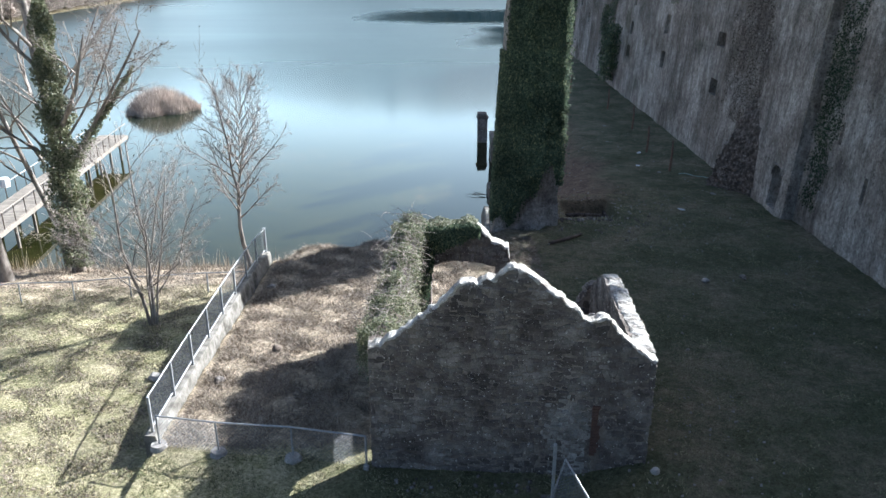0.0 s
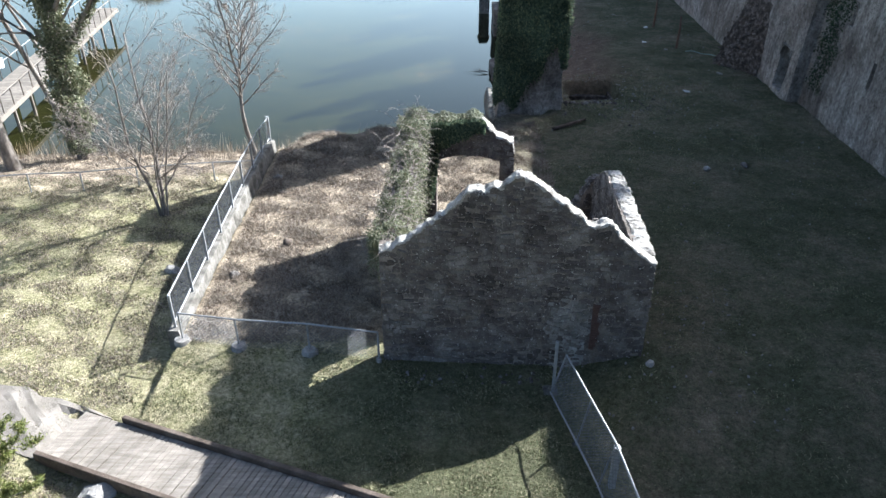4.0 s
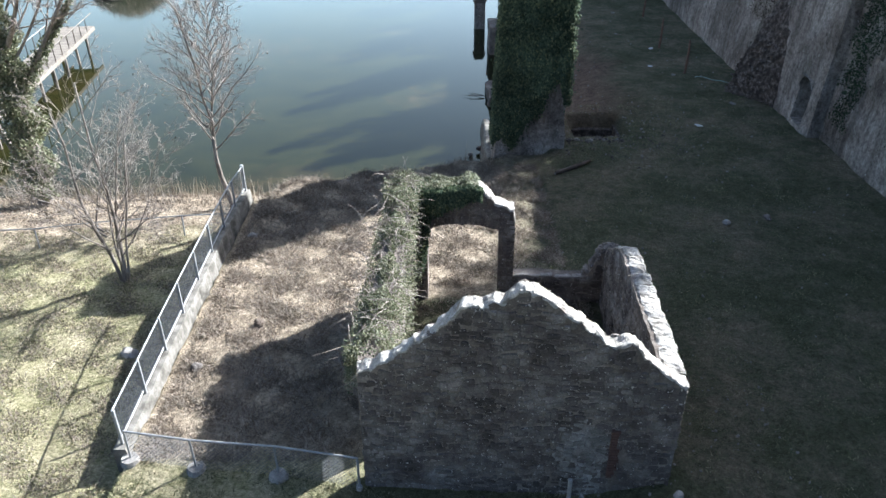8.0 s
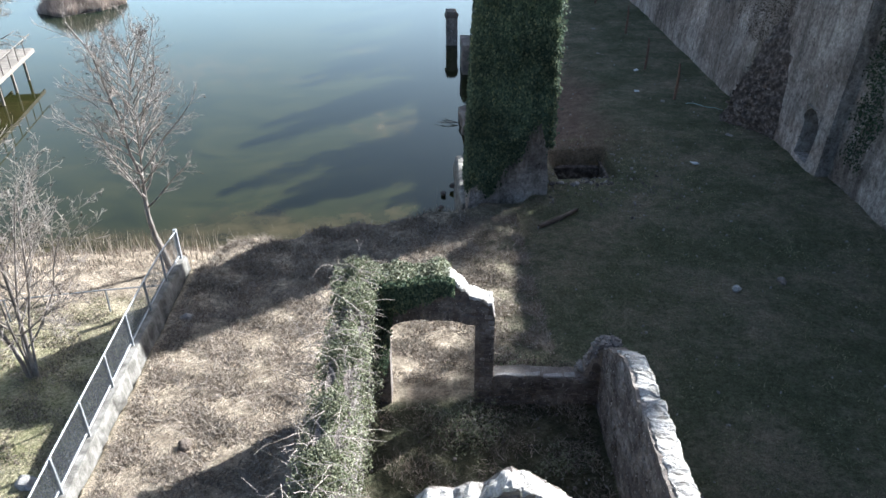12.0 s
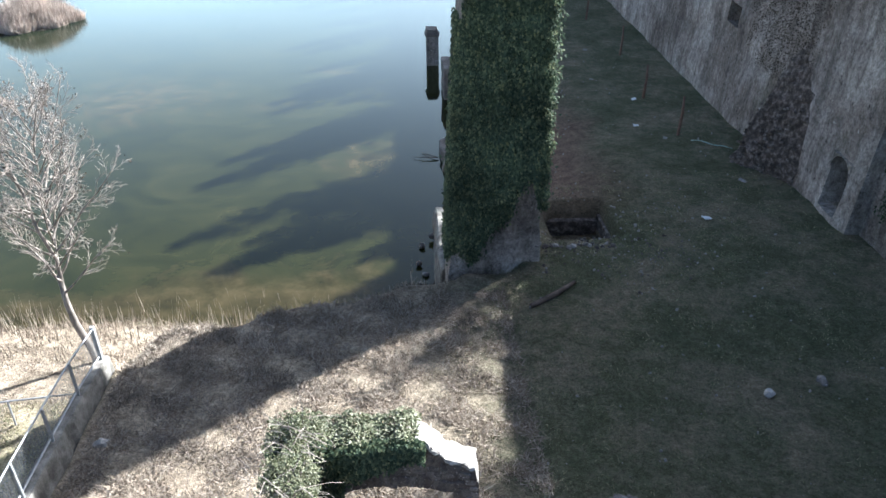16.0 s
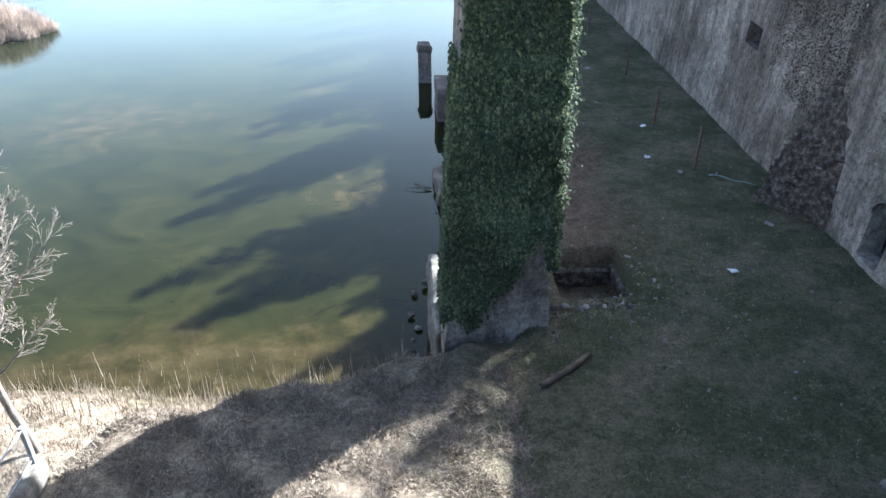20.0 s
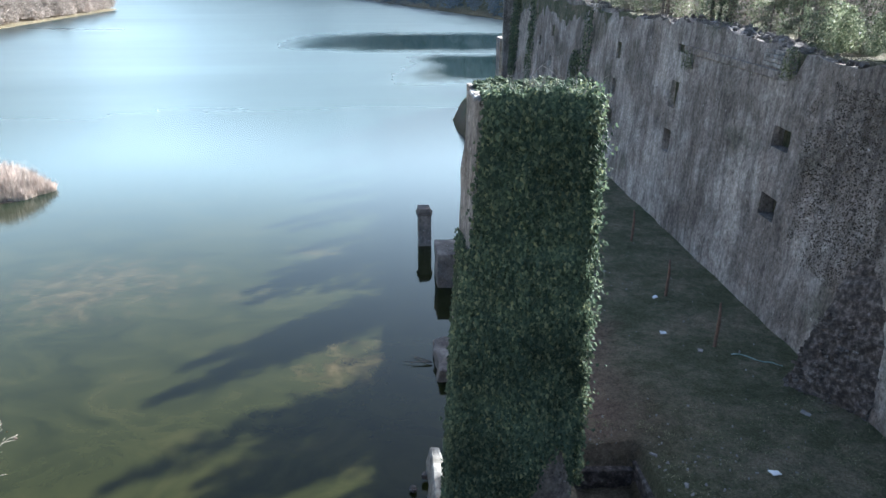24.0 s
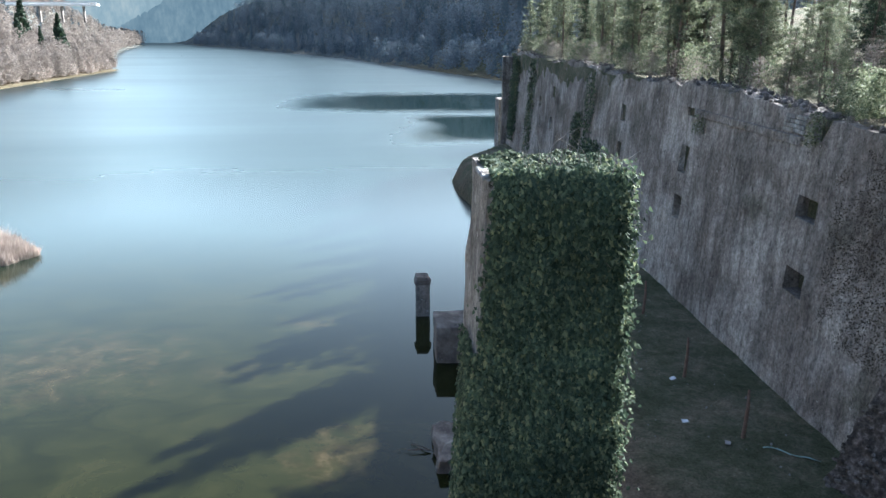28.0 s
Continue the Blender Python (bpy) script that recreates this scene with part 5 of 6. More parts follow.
# sagging chain-link fence in front of the enclosure
front = thing("front_fence", "sagging chain-link fence with a tubular top rail", "fence")
FP = ((-7.85, 17.72), (-6.1, 17.36), (-4.03, 17.10), (-2.02, 16.70))
for k, (x, y) in enumerate(FP):
    g = gz(x, y)
    bm = bmesh.new()
    bar(bm, (x, y, g - 0.1), (x + (0.02, -0.02, 0.0, 0.0)[k], y, g + 1.0), 0.03, 8)
    post = part("post", bm, M_STEEL, front)
    bm = bmesh.new()
    bmesh.ops.create_cone(bm, cap_ends=True, segments=10, radius1=0.26 if k < 3 else 0.1, radius2=0.2 if k < 3 else 0.08, depth=0.14, matrix=Matrix.Translation((x, y - 0.03, g + 0.04)))
    roughen(bm, 0.04, 5, k)
    part("footing", bm, M_ROCK, post, "pale poured concrete footing")
for (x0, y0), (x1, y1) in zip(FP, FP[1:]):
    a, b = (x0, y0, gz(x0, y0)), (x1, y1, gz(x1, y1))
    bm = bmesh.new()
    bar(bm, (*a[:2], a[2] + 0.99), (*b[:2], b[2] + 0.99), 0.028, 6)
    part("rail", bm, M_STEEL, front)
    V, F = wire_mesh(a, b, 0.03, 0.95, 0.11, 0.0050, True)
    tagged(mesh_ob("netting", V, F, M_WIRE, front, "diamond chain-link netting"), kind="stuff")

# gate fence beside the walled-up door
gate = thing("gate_fence", "leaning chain-link gate panels with steel frames", "fence")
GP = ((2.62, 16.1), (2.62, 15.25), (3.02, 13.45), (3.30, 12.05), (3.75, 9.6))
GT = ((2.72, 16.05), (2.95, 15.25), (3.3, 13.55), (3.60, 12.1), (4.0, 9.6))
for (x0, y0), (x1, y1), (u0, w0), (u1, w1) in zip(GP[1:], GP[2:], GT[1:], GT[2:]):
    g0, g1 = gz(x0, y0) + 0.08, gz(x1, y1) + 0.08
    h = 1.25
    bm = bmesh.new()
    for p, q in (((x0, y0, g0), (x1, y1, g1)), ((u0, w0, g0 + h), (u1, w1, g1 + h)), ((x0, y0, g0 - 0.1), (u0, w0, g0 + h)), ((x1, y1, g1 - 0.1), (u1, w1, g1 + h))):
        bar(bm, p, q, 0.025, 6)
    part("panel_frame", bm, M_STEEL, gate)
    V, F = wire_mesh((x0, y0, g0), (x1, y1, g1), 0.0, h, 0.10, 0.0048, True)
    k = np.array([tuple(v) for v in V])
    s = (k[:, 2] - np.interp(k[:, 1], sorted((y0, y1)), (g1, g0))) / h
    k[:, 0] += s * (u0 - x0 + u1 - x1) / 2
    tagged(mesh_ob("netting", k, F, M_WIRE, gate, "diamond chain-link netting"), kind="stuff")
bm = bmesh.new()
box(bm, (2.45, 15.2, 1.0), (2.85, 15.6, 1.32), 0.03)
part("footing", bm, M_CONCRETE, gate, "square concrete footing")
bm = bmesh.new()
box(bm, (2.66, 15.3, 1.2), (2.74, 15.38, 3.0), 0.01)
part("gate_post", bm, M_STEEL, gate)
bm = bmesh.new()
box(bm, (2.9, 13.3, 1.0), (3.15, 13.6, 1.3), 0.03)
part("footing", bm, M_CONCRETE, gate, "square concrete footing")
bm = bmesh.new()
box(bm, (3.55, 12.0, 1.0), (3.7, 12.15, 2.62), 0.01)
part("gate_post", bm, M_STEEL, gate)

# rail fence along the lawn above the shore
lawn_fence = thing("lawn_fence", "low weathered rail fence above the lake shore", "fence")
LF = [(-8.4, 32.3), (-10.8, 32.0), (-14.2, 31.6), (-16.6, 31.2), (-18.9, 31.0), (-22.0, 30.6), (-26.0, 30.2)]
for x, y in LF[1:]:
    bm = bmesh.new()
    g = gz(x, y)
    bar(bm, (x, y, g - 0.1), (x + 0.03, y, g + 0.95), 0.035, 6)
    part("post", bm, M_STEEL, lawn_fence)
for (x0, y0), (x1, y1) in zip(LF, LF[1:]):
    bm = bmesh.new()
    bar(bm, (x0, y0, gz(x0, y0) + (0.93 if x0 < -9 else 0.95)), (x1, y1, gz(x1, y1) + 0.93), 0.028, 6)
    part("rail", bm, M_STEEL, lawn_fence)

# boardwalk
deck = thing("boardwalk", "grey plank boardwalk with dark kerb beams", "boardwalk", pose(-8.36, 14.25, 1.30, 0, 0, -21.0))
pl = []
for k in range(3):
    bm = bmesh.new()
    box(bm, (0.006, -1.50, -0.04), (0.134, 0.0, 0.0), 0.005)
    roughen(bm, 0.006, 3, k)
    me = bpy.data.meshes.new("plank")
    bm.to_mesh(me)
    bm.free()
    me.materials.append(M_PLANK)
    pl.append(me)
for k in range(72):
    ob = new("plank", pl[k % 3])
    ob.parent = deck
    ob.matrix_local = pose(-1.2 + k * 0.14, 0.0, 0.004 * math.sin(k * 5.1), 0, 0, 0.4 * math.sin(k * 3.3))
bm = bmesh.new()
box(bm, (-0.05, 0.02, -0.12), (9.0, 0.16, 0.14), 0.02)
part("kerb_beam", bm, M_DARKWOOD, deck, "dark squared kerb beam")
bm = bmesh.new()
box(bm, (-1.3, -1.66, -0.28), (9.0, -1.52, 0.06), 0.02)
part("kerb_beam", bm, M_DARKWOOD, deck, "dark squared kerb beam")
for v in (-1.4, -0.2):
    bm = bmesh.new()
    box(bm, (-1.1, v - 0.06, -0.24), (9.0, v + 0.06, -0.05), 0.01)
    part("joist", bm, M_DARKWOOD, deck)

# lake jetty on piles
jetty = thing("jetty", "long wooden jetty on slender piles in the lake", "jetty", pose(-26.55, 42.0, -1.75, 0, 0, 5.5))
for k in range(106):
    ob = new("plank", pl[k % 3])
    ob.parent = jetty
    ob.matrix_local = Matrix.Translation((0.0, k * 0.26, 0.0)) @ pose(0, 0, 0, 0, 0, 90) @ Matrix.Diagonal((1.8, 1.67, 1, 1)) @ Matrix.Translation((0, 1.5, 0))
for u in (0.0, -2.5):
    bm = bmesh.new()
    box(bm, (u - 0.06, -0.5, -0.35), (u + 0.06, 27.6, -0.05), 0.01)
    part("side_beam", bm, M_PLANK, jetty)
    bm = bmesh.new()
    bar(bm, (u, -0.5, 1.05), (u, 27.6, 1.05), 0.04, 6)
    part("handrail", bm, M_STEEL if u < -1 else M_PLANK, jetty)
    for k in range(17):
        bm = bmesh.new()
        bar(bm, (u, 0.2 + k * 1.6, -0.3), (u, 0.2 + k * 1.6, 1.05), 0.035, 5)
        part("baluster", bm, M_DARKWOOD, jetty)
    for k in range(10):
        bm = bmesh.new()
        bar(bm, (u * 0.92 - 0.1, 0.6 + k * 2.75, -3.4), (u * 0.92 - 0.1, 0.6 + k * 2.75, -0.05), 0.11, 7)
        part("support_post", bm, M_PLANK, jetty)
bm = bmesh.new()
bar(bm, (-2.4, 8.0, 0.9), (-2.4, 8.0, 1.5), 0.35, 10)
part("life_ring_box", bm, M_WHITE, jetty, "white rounded box on a handrail")

# ---- trees and shrubs ----
def grow(p, d, length, r, level, top, gen, out, wob=0.18, lift=0.10, kids=(5, 5, 4, 3), angle=0.75, ratio=0.55, segs=6):
    """Branches: adds lines (level, points) to out, each a tapering polyline with children."""
    ln, nodes = [], []
    p, d = p.copy(), d.normalized()
    for i in range(segs + 1):
        ln.append((p.copy(), r * (1 - 0.75 * i / segs) if level else r * (1 - 0.62 * i / segs)))
        nodes.append((p.copy(), d.copy(), i / segs))
        p += d * (length / segs)
        d = (d + Vector(gen.normal(0, wob, 3)) + Vector((0, 0, lift))).normalized()
    out.append((level, ln))
    if level >= top:
        return
    n = kids[min(level, len(kids) - 1)]
    for k in range(n):
        f = (0.32 if level == 0 else 0.2) + (0.68 if level == 0 else 0.78) * (k + gen.uniform(0, 0.8)) / n
        i = min(int(f * segs), segs - 1)
        q, e, _ = nodes[i]
        q = q.lerp(nodes[i + 1][0], f * segs - i)
        side = e.orthogonal().normalized()
        side.rotate(Matrix.Rotation(gen.uniform(0, 2 * math.pi), 3, e))
        a = angle * gen.uniform(0.7, 1.25)
        nd = e * math.cos(a) + side * math.sin(a)
        grow(q, nd, length * ratio * gen.uniform(0.7, 1.15) * (1.15 - 0.5 * f), r * (1 - 0.7 * f) * 0.55, level + 1, top, gen, out, wob * 1.1, lift, kids, angle, ratio, max(3, segs - 1))


def bare_tree(name, label, base, stems, gen, top=4, leaf=0, trunk=(), **k):
    """A leafless tree: trunk with limbs, a crown of twigs, and some leaves that stayed on."""
    t = thing(name, label, "tree", pose(*base))
    out = [(0, [(Vector(p), r) for p, r in trunk])] if trunk else []
    for p, d, length, r in stems:
        grow(Vector(p), Vector(d), length, r, 0, top, gen, out, **k)
    deep = 1 if top > 2 else 0
    V, F = tubes([l for lv, l in out if lv <= deep], 7)
    mesh_ob("trunk", V, F, M_BARK, t, smooth=True)
    V, F = tubes([[(q, max(w, 0.005)) for q, w in l] for lv, l in out if lv > deep], 4)
    mesh_ob("crown", V, F, M_TWIG, t, "fine pale bare twigs")
    if leaf:
        tips = [l[-1][0] for lv, l in out if lv == top]
        pts = np.array([tuple(tips[int(i)]) for i in gen.integers(0, len(tips), leaf)]) + gen.normal(0, 0.05, (leaf, 3))
        v, f = leaves(pts, gen.normal(0, 1, (leaf, 3)), 0.07, gen, 1.0, 1.0)
        tagged(mesh_ob("dry_leaves", v, f, M_DARKWOOD, t, "a few brown seed clusters"), kind="stuff")
    return t, out


gen = np.random.default_rng(101)
g = gz(-12.0, 28.2)
bare_tree("bare_tree", "multi-stemmed bare young tree on the lawn", (-12.0, 28.2, g - 0.05),
          [((-0.05, 0, 0), (-0.14, 0, 1), 7.2, 0.075), ((0.10, 0.05, 0), (0.04, 0.05, 1), 7.6, 0.075), ((0.2, 0, 0), (0.16, -0.05, 1), 6.4, 0.05), ((0.0, 0.1, 0), (-0.03, 0.10, 1), 6.6, 0.05), ((0.05, -0.1, 0), (0.10, -0.10, 1), 6.0, 0.045), ((0.22, -0.05, 1.2), (0.75, 0.1, 1), 5.2, 0.032), ((-0.25, 0, 2.2), (-0.85, -0.1, 0.9), 4.0, 0.03), ((-0.2, 0, 2.0), (-0.9, 0.2, 0.55), 3.8, 0.03), ((0.1, 0, 1.7), (0.9, -0.3, 0.7), 3.6, 0.03), ((-0.15, 0, 1.4), (-0.5, -0.6, 0.9), 3.6, 0.03), ((0.15, 0, 1.9), (0.3, 0.8, 0.9), 3.6, 0.03)],
          gen, 3, 600, kids=(11, 6, 4), angle=0.72, ratio=0.42, lift=0.03, wob=0.08)
g = gz(-9.6, 35.5)
stems = [((-0.40, 0, 3.0), (0.08, 0, 1), 7.6, 0.07)]
for k in range(40):   # side branches fill a rounded crown
    f = (k / 39) ** 0.85
    a = k * 2.4
    reach = math.sqrt(max(0.05, 1 - ((f - 0.30) / 0.74) ** 2))
    stems.append(((-0.40 + 0.55 * f, 0, 3.0 + 6.0 * f), (math.cos(a), math.sin(a), 0.85 + 0.55 * f), (0.8 + 2.7 * reach) * (0.8 + 0.2 * math.sin(5 * a)), 0.040 * (1.15 - 0.7 * f)))
bare_tree("bare_tree", "slender bare tree with a rounded crown by the shore", (-9.6, 35.5, g - 0.1), stems,
          gen, 2, 800, trunk=[((0, 0, 0), 0.14), ((-0.12, 0, 0.8), 0.125), ((-0.34, 0, 1.7), 0.12), ((-0.42, 0, 2.6), 0.10), ((-0.38, 0, 3.7), 0.08)], kids=(13, 7), angle=0.72, ratio=0.34, lift=0.06, wob=0.12)
g = gz(-19.75, 37.2)
ivied, out = bare_tree("ivy_tree", "big bare lakeside tree with ivy on its trunk", (-19.25, 37.2, g - 0.2),
                       [((0, 0, 0), (0.02, 0, 1), 17.0, 0.36), ((0.15, 0, 5.6), (0.75, 0.1, 0.95), 9.0, 0.12), ((0.1, 0, 6.4), (0.6, -0.1, 1.0), 8.0, 0.075), ((-0.2, 0, 6.0), (-0.6, 0.1, 1), 8.0, 0.075), ((0.0, 0, 7.0), (0.1, 0.5, 1), 8.0, 0.07)],
                       gen, 4, 1500, kids=(10, 7, 6, 4), angle=0.75, ratio=0.40, lift=0.03, wob=0.10)
n = 17000
z = gen.uniform(0.6, 14.0, n)
a = gen.uniform(0, 2 * np.pi, n)
r = np.interp(z, (0, 1, 3, 6, 10, 14), (0.5, 0.8, 1.0, 0.95, 0.75, 0.4)) * gen.uniform(0.5, 1.1, n) * (0.8 + 0.3 * np.sin(z * 3 + a * 2))
P = np.stack([r * np.cos(a) + 0.03 * z, r * np.sin(a), z], -1)
s = gen.uniform(0, 1, 2200)
Q = np.stack([0.2 + 4.0 * s, 0.5 * s, 5.6 + 5.2 * s], -1) + gen.normal(0, 0.22, (2200, 3)) * (1.1 - s)[:, None]
tagged(mesh_ob("trunk_ivy", *leaves(np.concatenate([P, Q]), gen.normal(0, 1, (n + 2200, 3)) + np.array([0.3, -0.6, 0.4]), 0.12, gen, 1.0, 0.6), M_IVYPALE, ivied, "glossy ivy up the trunk"), kind="stuff")
bare_tree("bare_tree", "slanting bare tree with a thin dark trunk", (-20.1, 37.8, gz(-20.1, 37.8) - 0.2),
          [((0, 0, 0), (-0.05, 0.05, 1), 14.0, 0.17), ((-0.3, 0.2, 6.0), (-0.5, 0, 1), 6.0, 0.09)], gen, 4, 300, kids=(8, 5, 4, 3), angle=0.8, ratio=0.36, lift=0.03, wob=0.10)
bare_tree("bare_tree", "dark bare tree trunk at the jetty", (-21.4, 34.4, gz(-21.4, 34.4) - 0.2),
          [((0, 0, 0), (-0.10, 0, 1), 13.0, 0.36)], gen, 3, 0, kids=(7, 5, 4), angle=0.8, ratio=0.36, lift=0.03, wob=0.10)

# conifer shrub by the path
bush = thing("conifer_shrub", "bright green conifer shrub beside the path", "shrub", pose(-10.7, 11.25, gz(-10.7, 11.25)) @ Matrix.Diagonal((1.0, 1.0, 0.85, 1)))
out = []
for k in range(26):
    a = gen.uniform(0, 2 * math.pi)
    grow(Vector((0, 0, 0.1)), Vector((math.cos(a) * gen.uniform(0.1, 0.9), math.sin(a) * gen.uniform(0.1, 0.9), 1)), gen.uniform(1.3, 2.5), 0.03, 1, 3, gen, out, kids=(5, 6, 4), angle=0.6, ratio=0.4)
V, F = tubes([l for _, l in out], 3)
mesh_ob("branchwork", V, F, M_BARK, bush)
tips = np.array([tuple(q) for lv, l in out if lv >= 2 for q, _ in l])
pts = tips[gen.integers(0, len(tips), 30000)] + gen.normal(0, 0.05, (30000, 3))
tagged(mesh_ob("foliage", *leaves(pts, gen.normal(0, 1, (30000, 3)), 0.034, gen, 3.6, 0.6), M_CONIFER, bush), kind="stuff")


# pines on the fort's earthwork
def pine(gen, h, spread, clear=0.35, dens=1.0, needle=None):
    t = thing("pine", "tall sunlit pine on top of a fort wall", "tree", None, "pines on the earthwork")
    lines, pts = [], []
    trunk = []
    off = Vector((0, 0, 0))
    for i in range(9):
        f = i / 8
        trunk.append((Vector((0, 0, f * h)) + off, 0.02 + (0.0125 * h) * (1 - f) ** 0.8))
        off = off + Vector((gen.normal(0, 0.05), gen.normal(0, 0.05), 0)) * (h / 9)
    V, F = tubes([trunk], 7)
    mesh_ob("trunk", V, F, M_PINEBARK, t, smooth=True)
    n = int(h * 3.2 * dens)
    for k in range(n):
        f = clear + (1 - clear) * (k + gen.uniform(0, 1)) / n
        i = min(int(f * 8), 7)
        p = trunk[i][0].lerp(trunk[i + 1][0], f * 8 - i)
        a = k * 2.4 + gen.normal(0, 0.4)
        L = 1.3 * spread * (1.08 - f) ** 0.7 * gen.uniform(0.55, 1.1) * (1.0 if f > clear + 0.08 else 0.6)
        d = Vector((math.cos(a), math.sin(a), gen.uniform(-0.1, 0.35)))
        ln = []
        q = p.copy()
        for j in range(5):
            ln.append((q.copy(), 0.035 * (1 - j / 5.5)))
            if j >= 1:
                for _ in range(2):
                    e = q + Vector(gen.normal(0, 0.16 * L / 2 + 0.1, 3))
                    lines.append([(q.copy(), 0.012), (e, 0.006)])
                    pts.append(e)
                    pts.append(q.lerp(e, 0.6))
            q += d * (L / 4)
            d = (d + Vector(gen.normal(0, 0.12, 3)) + Vector((0, 0, 0.06))).normalized()
        pts += [w for w, _ in ln[2:]]
        lines.append(ln)
    for k in range(int(h * 1.2)):   # dead stubs below the crown
        f = gen.uniform(0.04, max(clear, 0.08))
        i = min(int(f * 8), 7)
        p = trunk[i][0].lerp(trunk[i + 1][0], f * 8 - i)
        a = gen.uniform(0, 6.28)
        lines.append([(p, 0.02), (p + Vector((math.cos(a), math.sin(a), gen.uniform(-0.1, 0.3))) * gen.uniform(0.4, 1.4), 0.006)])
    V, F = tubes(lines, 3)
    tagged(mesh_ob("branchwork", V, F, M_PINEBARK, t), kind="stuff")
    c = np.array([tuple(p) for p in pts])
    c = c[gen.uniform(0, 1, len(c)) < 0.75]
    m = 11
    P = np.repeat(c, m, 0) + gen.normal(0, 1, (len(c) * m, 3)) * np.array([0.17, 0.17, 0.06])
    tagged(mesh_ob("foliage", *leaves(P, np.repeat(gen.normal(0, 0.4, (len(c), 3)), m, 0) + np.array([0, 0, 0.9]), 0.06, gen, 4.0, 0.6), needle or M_NEEDLE, t), kind="stuff")
    return t


gen = np.random.default_rng(202)
kinds = [pine(gen, 11.0, 2.3, 0.25), pine(gen, 9.0, 2.0, 0.12), pine(gen, 13.5, 2.5, 0.38), pine(gen, 6.0, 1.7, 0.05), pine(gen, 10.0, 2.1, 0.06, 1.25, M_SPRUCE)]
spots = []   # three dense stands along the wall, gaps between them, a thinner wood behind
for mid, wide, count in ((70.4, 2.3, 11), (80.6, 1.9, 10), (90.2, 1.7, 7)):
    for k in range(count):   # crowns touch
        x = 22.3 + 3.2 * ((k * 0.618) % 1.0)
        spots.append((x, mid + 0.772 * (x - 23) + wide * (2 * ((k * 0.381966 + 0.2) % 1.0) - 1)))
spots += [(22.6 + gen.uniform(0, 5), y) for y in np.arange(98.0, 136.0, 1.5)]
spots += [(27.5 + 15.0 * ((k * 0.618) % 1.0), 56.5 + 0.5 * 15.0 * ((k * 0.618) % 1.0) + 1.1 * k) for k in range(16)]
spots += [(22.4 + 0.9 * (k % 3), 60.2 + 1.05 * k) for k in range(7)]
for k in range(58):   # behind
    y = 62.0 + 74.0 * ((k * 0.618034) % 1.0)
    x = 30.0 + gen.uniform(0, 1) ** 1.2 * 14.0
    spots.append((x, max(y, 57.0 + 0.772 * (x - 22))))
for k, (x, y) in enumerate(spots):
    src = kinds[(0, 1, 2, 1, 3, 0, 2, 0, 1, 3, 0, 2, 4)[k % 13]]
    s = gen.uniform(0.66, 0.88) if not (y < 68 and x < 25) else 0.42
    m = pose(x, y, gz(x, y) - 0.1, gen.normal(0, 1.5), gen.normal(0, 1.5), gen.uniform(0, 360)) @ Matrix.Diagonal((s, s, s, 1))
    if k < len(kinds):
        kinds[k].matrix_world = m
    else:
        t = copy_thing(src, m)
        t.scale = (s, s, s)

# unseen small pines, added so their shade falls into the roofless house
for x, y, s in ((21.9, 41.4, 0.95), (23.0, 42.4, 0.9), (22.6, 39.9, 0.9), (21.8, 38.4, 0.82), (22.3, 37.0, 0.86), (21.9, 35.6, 0.84), (22.8, 34.3, 0.86)):
    t = copy_thing(kinds[1], pose(x, y, gz(x, y) - 0.1, 0, 0, 40 * x))
    t.scale = (s, s, s)

# an unseen clear-stemmed pair, added so their crowns break the light on the bank
for x, y, s in ((23.0, 49.4, 0.47), (23.6, 51.6, 0.50)):
    t = copy_thing(kinds[2], pose(x, y, gz(x, y) - 0.1, 0, 0, 70 * x))
    t.scale = (s * 1.2, s * 1.2, s)

# unseen thin trees on the earthwork, added for broken shade on the bank
for x, y, h in ((22.4, 48.6, 8.0), (23.5, 51.5, 9.0)):
    bare_tree("bare_tree", "thin bare tree on the earthwork edge", (x, y, gz(x, y) - 0.1), [((0, 0, 0), (0.02, 0, 1), h, 0.11)], gen, 4, 500, kids=(9, 6, 5, 3), angle=0.7, ratio=0.42, lift=0.05, wob=0.12)

# ---- far shores ----
def far_trees(name, xy, h, gen, material, label, shape="round", per=60, size=0.9, wide=0.20, face=None):
    """Many far trees as one object: each a clump of small leaves or twigs with an uneven outline."""
    xy = np.asarray(xy)
    n = len(xy)
    z = land(xy[:, 0], xy[:, 1])
    hh = h * gen.uniform(0.6, 1.25, n)
    f = gen.uniform(0, 1, (n, per))
    a = gen.uniform(0, 2 * np.pi, (n, per))
    if shape == "cone":
        r = (1.02 - f) * wide * hh[:, None] * gen.uniform(0.5, 1.15, (n, per))
        up = f * hh[:, None]
    else:
        r = 0.34 * hh[:, None] * np.sin(np.pi * np.clip(f * 0.86 + 0.10, 0, 1)) ** 0.7 * gen.uniform(0.15, 1.1, (n, per))
        up = (0.10 + 0.9 * f) * hh[:, None]
    P = np.stack([xy[:, :1] + r * np.cos(a), xy[:, 1:] + r * np.sin(a), z[:, None] + up], -1).reshape(-1, 3)
    N = np.stack([np.cos(a), np.sin(a), 0.5 + 0 * a], -1).reshape(-1, 3)
    if face is not None:
        N = N * 0.25 + np.array(face)
    s = np.repeat(hh, per) * 0.09 * size
    v, fc = leaves(P, N, s, gen, 1.3 if shape == "cone" else 1.7, 0.8 if face is None else 0.3)
    return tagged(mesh_ob(name, v, fc, material), label, "woods", "", "stuff")


